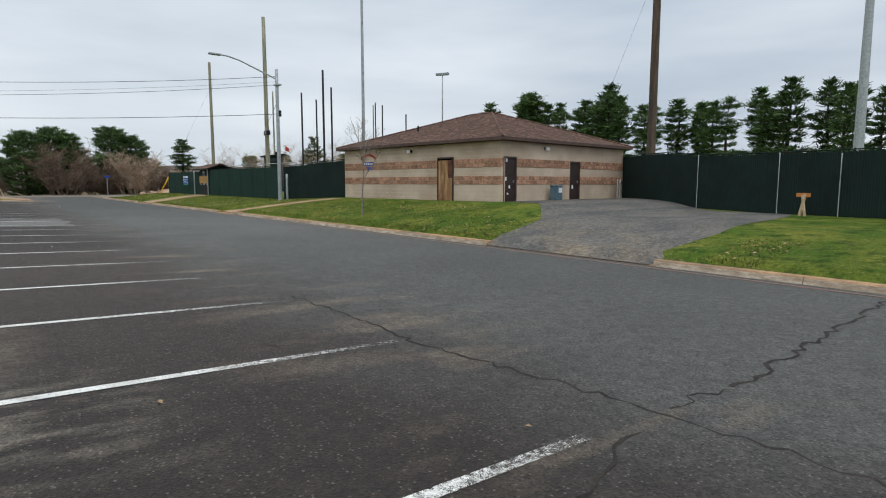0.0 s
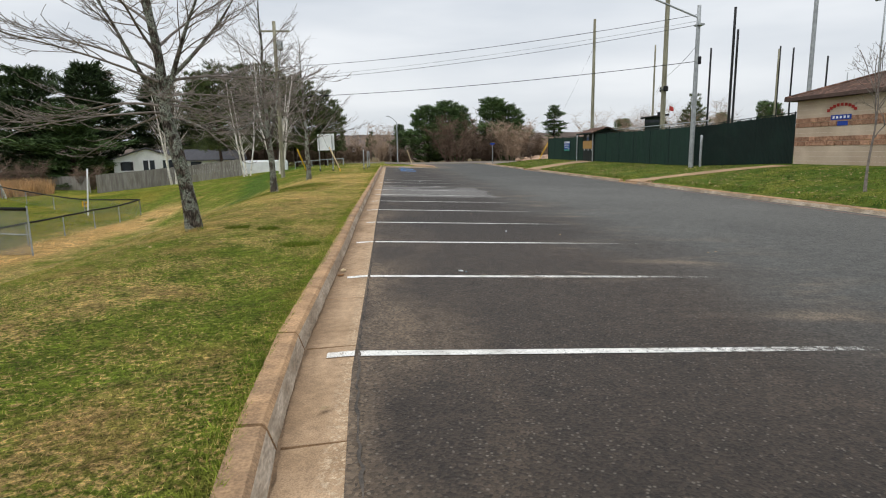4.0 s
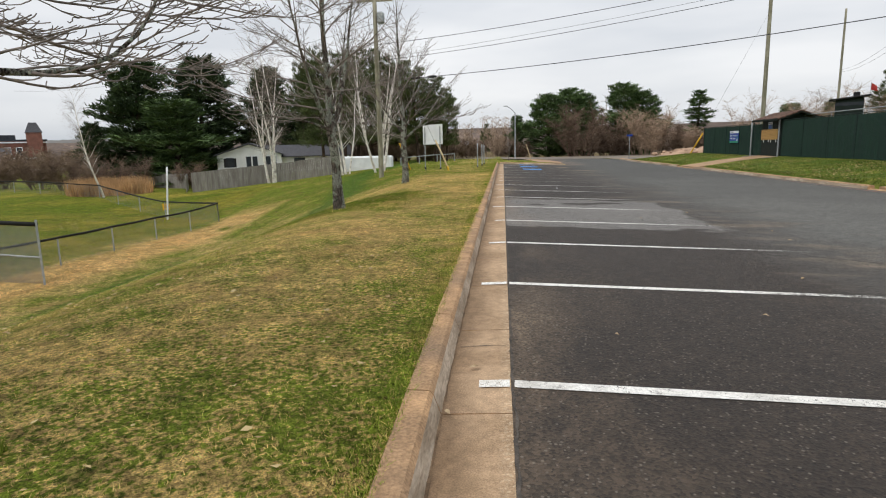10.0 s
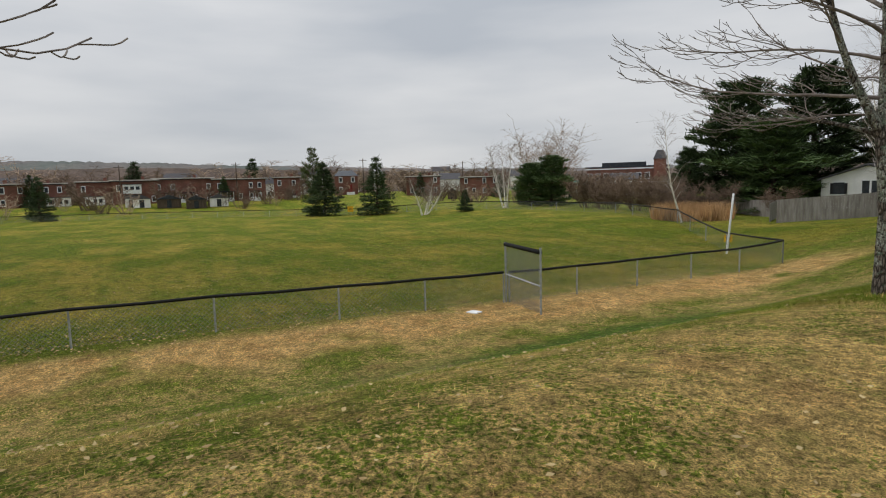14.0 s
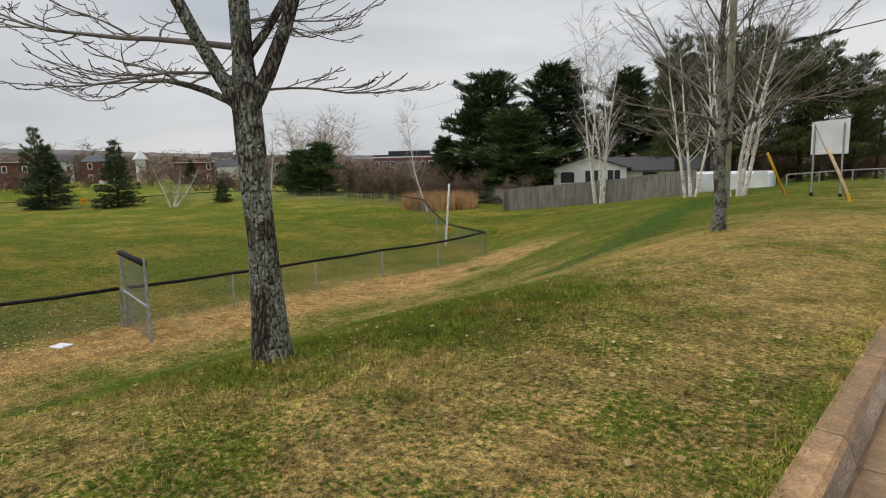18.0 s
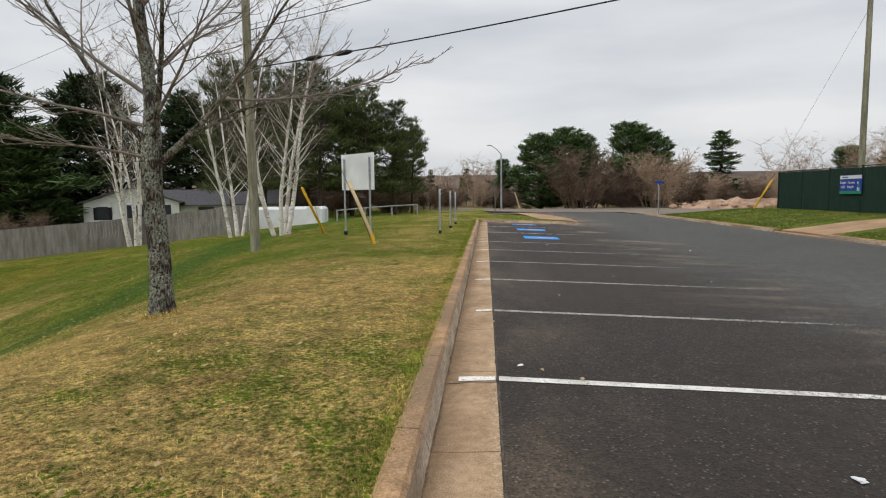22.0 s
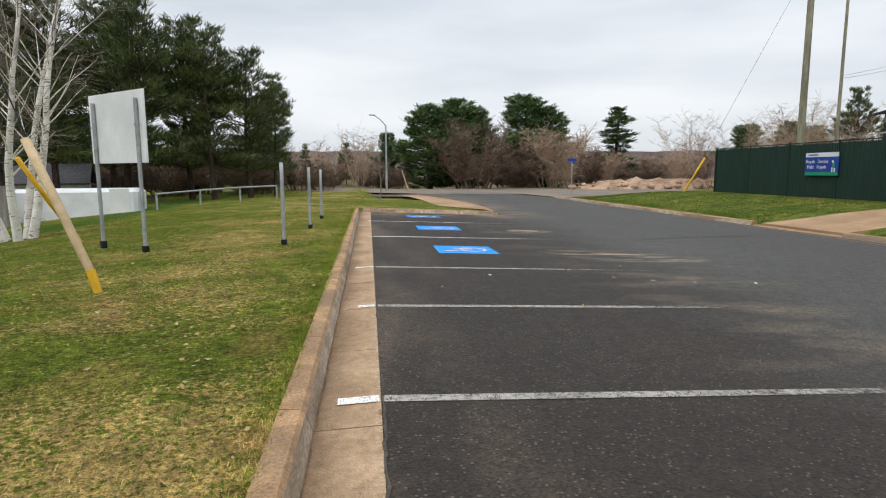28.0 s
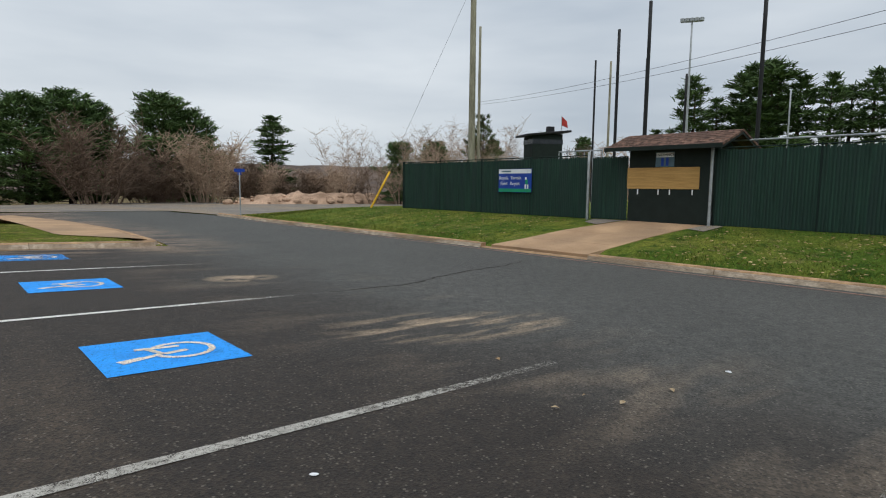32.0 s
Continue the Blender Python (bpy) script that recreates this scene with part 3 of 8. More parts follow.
def box(sx, sy, sz, at=(0, 0, 0), bev=0.0, rot=None, bm=None):
    """A box of that size whose base centre stands at at."""
    bm = bm or bmesh.new()
    r = bmesh.ops.create_cube(bm, size=1)
    m = Matrix.Translation(at) @ (rot or Matrix()) @ Matrix.Translation((0, 0, sz / 2)) @ Matrix.Diagonal((sx, sy, sz, 1))
    bmesh.ops.transform(bm, matrix=m, verts=r["verts"])
    if bev:
        es = list({e for v in r["verts"] for e in v.link_edges})
        bmesh.ops.bevel(bm, geom=es, offset=bev, segments=1, affect="EDGES")
    return bm


def tube(points, radii, sides=8, cap=True, out=None):
    """Vertices and faces of a tapered tube along points; adds to out."""
    vs, fs = out if out is not None else ([], [])
    prev = None
    up = Vector((0.31, 0.93, 0.2)).normalized()
    for i, p in enumerate(points):
        a = points[max(i - 1, 0)]
        b = points[min(i + 1, len(points) - 1)]
        d = (Vector(b) - Vector(a)).normalized()
        s = d.cross(up)
        if s.length < 0.05:
            s = d.cross(Vector((1, 0, 0)))
        s.normalize()
        t = d.cross(s)
        base = len(vs)
        for k in range(sides):
            w = 2 * math.pi * k / sides
            vs.append(tuple(Vector(p) + (s * math.cos(w) + t * math.sin(w)) * radii[i]))
        if prev is not None:
            for k in range(sides):
                fs.append((prev + k, prev + (k + 1) % sides, base + (k + 1) % sides, base + k))
        prev = base
    if cap:
        fs.append(tuple(prev + k for k in range(sides)))
    return vs, fs


def pole(name, x, y, z0, z1, r0, r1, material, label, category, lean=(0, 0), sides=12):
    ob = thing(name, x, y, z0, 0, label, category)
    n = 5
    pts = [(lean[0] * i / n, lean[1] * i / n, (z1 - z0 + 0.3) * i / n - 0.3) for i in range(n + 1)]
    link("shaft", *tube(pts, [r0 + (r1 - r0) * i / n for i in range(n + 1)], sides), material, ob, smooth=True)
    return ob


# ---- terrain ----
def ss(a, b, v):
    t = min(max((v - a) / (b - a), 0.0), 1.0)
    return t * t * (3 - 2 * t)


def lot_z(x):
    x = max(x, 0.0)
    return -0.0386 * min(x, 5) - 0.02 * max(x - 5, 0)


KERB_E = 12.75


def spill(y):
    """How far the west kerb's line bends out into the stalls."""
    return 0.30 * ss(-2.5, -7.2, y) + 0.03 * ss(6, 2, y)


def ground_z(x, y):
    """Height of the turf; under the paving it lies a little below it."""
    north = ss(58, 74, y)
    if x <= -0.56 + spill(y):
        u = max(-x - 0.56, 0)
        w = 10.5 + 16.5 * ss(24, 50, y) + 25 * ss(52, 75, y)
        depth = 2.76 - 0.8 * ss(36, 52, y)
        z = 0.12 - depth * ss(0, 1, (u - 2.0) / w)
        z += 0.05 * noise.noise((x * 0.35, y * 0.35, 0)) * min(u * 0.5, 1)
        z = z * (1 - 0.6 * north * ss(30, 5, u)) - 0.2 * north
        z += (1.9 * ss(-122, -150, x) - 9.0 * ss(-260, -480, x)) if x < -122 else 0
        return z
    if x < KERB_E + 0.2 and y < (51.2 if x > -0.2 else 51.0):
        return lot_z(x) - 0.14
    if x < KERB_E + 0.2:
        isl = lot_z(x) + 0.105
        road = ss(4.75, 5.3, x + 0.35 * max(y - 56, 0))
        z = isl * (1 - road) + (lot_z(x) - 0.14) * road
        z = z * (1 - north) + (-0.42 - 0.6 * ss(80, 115, y)) * north
        verge = ss(-0.56, 0.8, x)
        return (0.12 * (1 - 0.6 * north) - 0.2 * north) * (1 - verge) + z * verge
    e = x - KERB_E - 0.2
    top = 0.42 + 0.2 * ss(26, 18, y) - 0.27 * ss(3.5, -1, y)
    z = -0.24 + (top + 0.24) * ss(-1.5, 6.2, e) * 1.02 - 0.02
    path = max(ss(42.2, 43.2, y) * ss(47.6, 46.6, y), ss(20.8, 21.8, y) * ss(24.6, 23.6, y))
    z -= path * 0.10 * ss(15.5, 13.0, x)
    if y < 3.5:
        z = z * 1.0 - 0.08 * ss(3.5, -1, y) * ss(0, 8, e) + 0.0
    z += 0.02 * noise.noise((x * 0.5, y * 0.5, 3))
    z = z * (1 - north) + (-0.40 - 0.6 * ss(80, 115, y)) * north
    return z


def bend(x, y):
    """Ground beside the west kerb follows the kerb's bend."""
    return x + spill(y) * ss(-3.0, -0.7, x) * ss(3.0, -0.4, x)


def sheet(name, xs, ys, zf, material, keep=None, parent=None, label="", kind="structure", category=""):
    vs, fs, idx = [], [], {}
    for j, y in enumerate(ys):
        for i, x in enumerate(xs):
            idx[i, j] = len(vs)
            x = bend(x, y)
            vs.append((x, y, zf(x, y)))
    for j in range(len(ys) - 1):
        for i in range(len(xs) - 1):
            if keep is None or keep((xs[i] + xs[i + 1]) / 2, (ys[j] + ys[j + 1]) / 2):
                fs.append((idx[i, j], idx[i + 1, j], idx[i + 1, j + 1], idx[i, j + 1]))
    ob = link(name, vs, fs, material, parent, smooth=True)
    return tagged(ob, label, category, "", kind)


def steps(*spans):
    out = [spans[0][0]]
    for a, b, d in spans:
        k = max(1, round((b - a) / d))
        out += [a + (b - a) * (i + 1) / k for i in range(k)]
    return out


def strip(name, poly, zf, material, step=0.5, nx=10, parent=None, label="", kind="structure", category=""):
    """A sheet over a polygon that each level of y cuts once, laid on zf."""
    y0, y1 = min(p[1] for p in poly), max(p[1] for p in poly)
    n = max(2, round((y1 - y0) / step))
    rows = []
    for j in range(n + 1):
        y = y0 + (y1 - y0) * min(max(j / n, 0.0005), 0.9995) + 1.3e-5
        cut = []
        for (ax, ay), (bx, by) in zip(poly, poly[1:] + poly[:1]):
            if (ay - y) * (by - y) < 0:
                cut.append(ax + (bx - ax) * (y - ay) / (by - ay))
        rows.append((min(cut), max(cut), y))
    vs = [(a + (b - a) * i / nx, y, zf(a + (b - a) * i / nx, y)) for a, b, y in rows for i in range(nx + 1)]
    fs = [(j * (nx + 1) + i, j * (nx + 1) + i + 1, (j + 1) * (nx + 1) + i + 1, (j + 1) * (nx + 1) + i) for j in range(n) for i in range(nx)]
    ob = link(name, vs, fs, material, parent, smooth=True)
    return tagged(ob, label, category, "", kind)


GX = steps((-2600, -700, 380), (-700, -160, 60), (-160, -40, 8), (-40, -10, 1.5), (-10, -0.575, 0.47), (-0.575, -0.535, 0.04), (-0.535, 5, 0.8), (5, KERB_E + 0.19, 1.3), (KERB_E + 0.19, 30, 0.8), (30, 100, 7), (100, 700, 100), (700, 2600, 380))
GY = steps((-2600, -400, 550), (-400, -30, 60), (-30, -15, 3), (-15, 51.1, 0.75), (51.1, 51.25, 0.15), (51.25, 60, 0.75), (60, 120, 3), (120, 700, 60), (700, 2600, 480))
sheet("ground", GX, GY, ground_z, M_GRASS, lambda x, y: x < KERB_E + 0.1 or y > 66, label="mown spring turf with straw patches, sloping to a ball field", category="grass")
sheet("lawn", [x for x in GX if KERB_E + 0.15 < x < 110], [y for y in GY if -60 < y < 67], lambda x, y: ground_z(x, y) + (0.02 if y < 66 else -0.1), M_LAWN, label="green lawn rising from the kerb to the fence", category="lawn")


def road_z(x, y):
    z = lot_z(x) - 0.02 * max(-x, 0) * 0.2
    return z * (1 - ss(58, 76, y)) + (-0.30 - 0.12 * ss(72, 90, y)) * ss(58, 76, y)


strip("road", [(0.145, -60), (KERB_E, -60), (KERB_E, 69), (KERB_E - 1.5, 76), (-6, 76), (3.0, 69.5), (4.6, 62), (5.3, 53), (5.1, 50.86), (0, 50.85), (0, 5.5), (0.015, 2.5), (0.02, -3.2), (0.08, -4.6), (0.145, -6.2)], road_z, M_ASPHALT, 0.5, 14, label="dark asphalt car park and drive with worn smears", category="road")
strip("road_beyond", [(-70, 84), (-70, 77), (-6, 70), (10, 70), (13, 76), (-6, 77)], lambda x, y: road_z(x, y) - 0.01, M_ASPHALT, 0.7, 30, label="asphalt road bending away beyond the car park", category="road")
strip("gravel_yard", [(13.2, 67), (60, 60), (75, 96), (20, 98), (-10, 88), (-2, 77.2), (12, 76.2)], lambda x, y: max(ground_z(x, y), road_z(12, y)) + 0.02, M_GRAVEL, 1.5, 24, label="tan gravel yard beyond the end of the drive", category="gravel")
strip("driveway", [(KERB_E + 0.02, -5.9), (KERB_E + 0.02, -0.5), (16.5, 0.6), (19.3, 3.2), (19.9, 5.85), (30.3, 6.6), (26.4, 0), (25.3, -4.2), (23.0, -4.7), (17, -5.6)], lambda x, y: ground_z(x, y) + 0.035 if x > KERB_E + 0.4 else lot_z(KERB_E) + 0.02 + 0.1 * (x - KERB_E), M_APRON, 0.3, 24, label="faded gravelly asphalt apron beside the block building", category="driveway")


def walk_slab(name, ya, yb, xa, xb, ya2, yb2, label):
    """Concrete path of slabs from the kerb up to the fence."""
    ob = thing(name, 0, 0, 0, 0, label, "path", "", "structure")
    n = 4
    for i in range(n):
        t0, t1 = i / n, (i + 1) / n
        x0, x1 = xa + (xb - xa) * t0 + 0.006, xa + (xb - xa) * t1 - 0.006
        quad = [(x0, ya + (ya2 - ya) * t0), (x1, ya + (ya2 - ya) * t1), (x1, yb + (yb2 - yb) * t1), (x0, yb + (yb2 - yb) * t0)]
        top = [(x, y, ground_z(x, y) + 0.035) for x, y in quad]
        link("slab", top + [(x, y, z - 0.4) for x, y, z in top], [(0, 1, 2, 3), (0, 4, 5, 1), (1, 5, 6, 2), (2, 6, 7, 3), (3, 7, 4, 0)], M_WALK, ob)
    return ob


walk_slab("footpath", 21.8, 23.7, KERB_E + 0.28, 17.9, 17.3, 18.5, "tan concrete footpath slanting up to the building")
walk_slab("footpath", 43.2, 46.6, KERB_E + 0.28, 17.8, 42.3, 44.95, "tan concrete path up to the ticket booth")
strip("end_path", [(3.0, 54), (4.9, 51.9), (5.0, 56), (4.5, 62), (3.4, 69), (2.2, 69), (2.6, 62)], lambda x, y: (lot_z(x) if y < 57 else road_z(x, y)) + 0.125, M_WALK, 0.5, 4, label="tan concrete path along the grass island", category="path")


for name, poly in (("gravel_patch", [(16.6, 41.75), (17.7, 41.7), (17.75, 42.25), (16.9, 42.4)]), ("gravel_patch", [(16.7, 45.35), (17.75, 45.0), (17.8, 46.2), (17.1, 46.1)])):
    strip(name, poly, lambda x, y: ground_z(x, y) + 0.045, M_GRAVEL, 0.1, 6, label="small patch of grey gravel beside the booth path", category="gravel")


# ---- kerbs ----
def kerb_run(name, pts, side, top, label, gutter=0.40, crown=0.185):
    """Concrete kerb with gutter pan in cast lengths along pts; side +1: the kerb stands to the left of the way."""
    ob = thing(name, 0, 0, 0, 0, label, "kerb", "", "structure")
    path = [Vector((*p, 0)) for p in pts]
    prof = [(0.0, 0.0), (gutter, -0.015), (gutter + 0.04, top - 0.03), (gutter + 0.065, top - 0.004), (gutter + 0.065 + crown, top), (gutter + 0.065 + crown, -0.25), (0.0, -0.2)]
    for a, b in zip(path, path[1:]):
        d = (b - a).normalized()
        nrm = Vector((-d.y, d.x, 0)) * side
        vs = []
        for p, s in ((a, 0.006), (b, -0.006)):
            for o, z in prof:
                q = p + d * s + nrm * o
                vs.append((q.x, q.y, lot_z(min(max(q.x, 0), KERB_E)) + z if q.y < 57 else road_z(min(q.x, KERB_E), q.y) + z))
        k = len(prof)
        fs = [(i, (i + 1) % k, k + (i + 1) % k, k + i) for i in range(k)] + [tuple(range(k)), tuple(range(2 * k - 1, k - 1, -1))]
        pan = [f for f in fs[:1]]
        link("gutter_length", vs, pan, M_CONC, ob)
        link("kerb_face", vs, fs[1:2], M_FACE, ob)
        link("kerb_length", vs, fs[2:], M_CONC2, ob)
    return ob


def dense(pts, d):
    out = [pts[0]]
    for a, b in zip(pts, pts[1:]):
        L = math.dist(a, b)
        k = max(1, round(L / d))
        out += [(a[0] + (b[0] - a[0]) * i / k, a[1] + (b[1] - a[1]) * i / k) for i in range(1, k + 1)]
    return out


kerb_run("kerb_west", [(spill(y), y) for y in [-40 + 1.5 * i for i in range(60)] + [50.9]], 1, 0.13, "tan concrete kerb and gutter along the stalls", 0.40, 0.125)
nose = [(5.1 - 0.75 + 0.75 * math.sin(a), 51.65 - 0.75 * math.cos(a)) for a in [i * math.pi / 12 for i in range(7)]]
kerb_run("kerb_end", dense([(-0.3, 50.9), (4.35, 50.9)], 2.4) + nose[1:] + [(5.25, 56), (4.7, 62), (3.2, 69)], 1, 0.13, "tan concrete kerb round the end island", 0.10)
for ya, yb in ((-60, -6.0), (-0.6, 21.6), (23.9, 43.0), (46.8, 68)):
    kerb_run("kerb_east", dense([(KERB_E - 0.3, ya), (KERB_E - 0.3, yb)], 3.0), -1, 0.14, "tan concrete kerb along the lawn", 0.30)
for ya, yb in ((-6.0, -0.6), (21.6, 23.9), (43.0, 46.8)):
    kerb_run("dropped_kerb", dense([(KERB_E - 0.3, ya), (KERB_E - 0.3, yb)], 3.0), -1, 0.025, "dropped concrete kerb at a crossing", 0.30)


# ---- paint ----
def paint(name, quads, material, label, zf=lambda x, y: lot_z(x) + 0.005, group="", div=8):
    vs, fs = [], []
    for (x0, y0), (x1, y1), w0, w1 in quads:
        d = Vector((x1 - x0, y1 - y0)).normalized()
        nx, ny = -d.y, d.x
        base = len(vs)
        for i in range(div + 1):
            t = i / div
            x, y, w = x0 + (x1 - x0) * t, y0 + (y1 - y0) * t, (w0 + (w1 - w0) * t) / 2
            for s in (1, -1):
                vs.append((x + nx * w * s, y + ny * w * s, zf(x + nx * w * s, y + ny * w * s)))
        fs += [(base + 2 * i, base + 2 * i + 2, base + 2 * i + 3, base + 2 * i + 1) for i in range(div)]
    return tagged(link(name, vs, fs, material), label, "road marking", group, "structure")


for k in range(-12, 15):
    tip = 5.4 if k == 12 else 4.4 + 0.25 * math.sin(k * 1.9)
    paint("stall_line", [((0.02 + spill(2.7 * k), 2.7 * k), (tip, 2.7 * k), 0.11, 0.10)], M_PAINT2 if k > 9 else M_PAINT, "worn white painted stall line on asphalt", lambda x, y: lot_z(x) + 0.006, "stall lines")
    paint("stall_stub", [((spill(2.7 * k) - 0.25 - 0.05 * math.sin(k * 2.3), 2.7 * k), (spill(2.7 * k) - 0.01, 2.7 * k), 0.11, 0.11)], M_GUTPAINT, "white painted end of a stall line on the gutter", lambda x, y: 0.037 * min(x - spill(y), 0) + lot_z(spill(y)) + 0.008, "stall lines")
for y in (42.25, 46.6):
    paint("stall_line", [((-0.1, y), (4.9, y + 0.1), 0.1, 0.09)], M_PAINT, "worn white painted stall line on asphalt", lambda x, y: lot_z(x) + 0.006, "stall lines")
paint("gutter_paint", [((KERB_E - 0.36, -60), (KERB_E - 0.36, 66), 0.09, 0.09)], mat("faded_red_paint", rgb(150, 112, 98), rgb(128, 110, 100), 3, 0.9, 0.1, 40, 0.2), "faded reddish edge of the gutter", lambda x, y: lot_z(x) + 0.009, div=60)
for y in (40.1, 44.7, 48.95):
    paint("accessible_bay_mark", [((1.25, y), (2.43, y), 1.14, 1.14)], M_BLUE if y < 48 else M_BLUEWORN, "blue painted square on asphalt" if y < 48 else "mostly worn-off blue square, sandy asphalt showing through", lambda x, y: lot_z(x) + 0.006, "accessible bay marks")
    ring = [(1.98 + 0.27 * math.cos(a), y - 0.02 + 0.27 * math.sin(a)) for a in [radians(-150 + 26 * i) for i in range(12)]]
    seg = [(ring[i], ring[i + 1], 0.06, 0.06) for i in range(11)]
    seg += [((1.62, y + 0.16), (2.0, y + 0.12), 0.07, 0.07), ((1.72, y + 0.14), (1.8, y - 0.1), 0.06, 0.06), ((1.8, y - 0.1), (2.02, y - 0.05), 0.07, 0.07), ((1.62, y - 0.16), (1.8, y - 0.08), 0.07, 0.06), ((1.42, y - 0.22), (1.62, y - 0.15), 0.11, 0.09)]
    paint("wheelchair_symbol", seg, M_SYMBOL, "scuffed white wheelchair symbol on the blue square", lambda x, y: lot_z(x) + 0.011, "accessible bay marks", 2)


def crack(pts, width, seed, label="dark jagged crack in the asphalt", material=None, step=0.22, jit=0.06, zf=lambda x, y: lot_z(x) + 0.004):
    r = random.Random(seed)
    out = dense(pts, step)
    out = [(x + r.uniform(-jit, jit), y + r.uniform(-jit, jit)) for x, y in out]
    ws = [width * r.uniform(0.35, 1.3) for _ in out]
    quads = [(a, b, wa, wb) for a, b, wa, wb in zip(out, out[1:], ws, ws[1:])]
    paint("crack", quads, material or M_CRACK, label, zf, div=1)


crack([(13.0, -10.3), (12.0, -10.43), (9.16, -10.66), (7.2, -10.8), (6.0, -10.93)], 0.05, 3, step=0.15)
crack([(6.0, -10.93), (5.5, -10.8), (5.1, -10.9)], 0.02, 31, step=0.12)
crack([(4.5, -10.99), (4.2, -11.0), (3.5, -11.3), (3.2, -11.7)], 0.024, 5, step=0.12, jit=0.04)
crack([(4.7, -5.0), (4.7, -7.0), (4.65, -8.4), (4.85, -9.7), (4.97, -11.0), (5.05, -12.6)], 0.034, 4, "dark jagged seam in the asphalt", M_CRACK, 0.13)
crack([(3.3, -7.5), (3.8, -8.2), (4.5, -8.6)], 0.018, 12, "faint jagged seam in the asphalt", M_SEAM, 0.15)
crack([(4.9, 42.35), (6.4, 42.3), (8.0, 42.9), (9.6, 43.2), (11.2, 43.7)], 0.05, 6)
crack([(4.2, 10.5), (5.4, 9.8), (6.8, 10.2), (8.2, 9.6)], 0.025, 7)
crack([(0.012 + spill(-14 + i * 1.3), -14 + i * 1.3) for i in range(50)], 0.018, 21, "ragged dark joint where the asphalt meets the gutter", M_SEAM, 0.07, 0.010, lambda x, y: lot_z(x) + 0.007)
crack([(spill(-14 + 1.3 * i) - 0.393, -14 + 1.3 * i) for i in range(50)], 0.016, 22, "brown dirt caught along the foot of the kerb", M_KDIRT, 0.12, 0.006, lambda x, y: -0.008)
for y in (3.05, 6.1, 12.2, 18.3, 24.2, 30.4, 36.5):
    crack([(-0.38, y), (-0.2, y + 0.02), (-0.01, y)], 0.012, 9 + int(y), "thin cross joint in the gutter", M_SEAM, 0.1, 0.008, lambda x, y: 0.04 * x + 0.006)


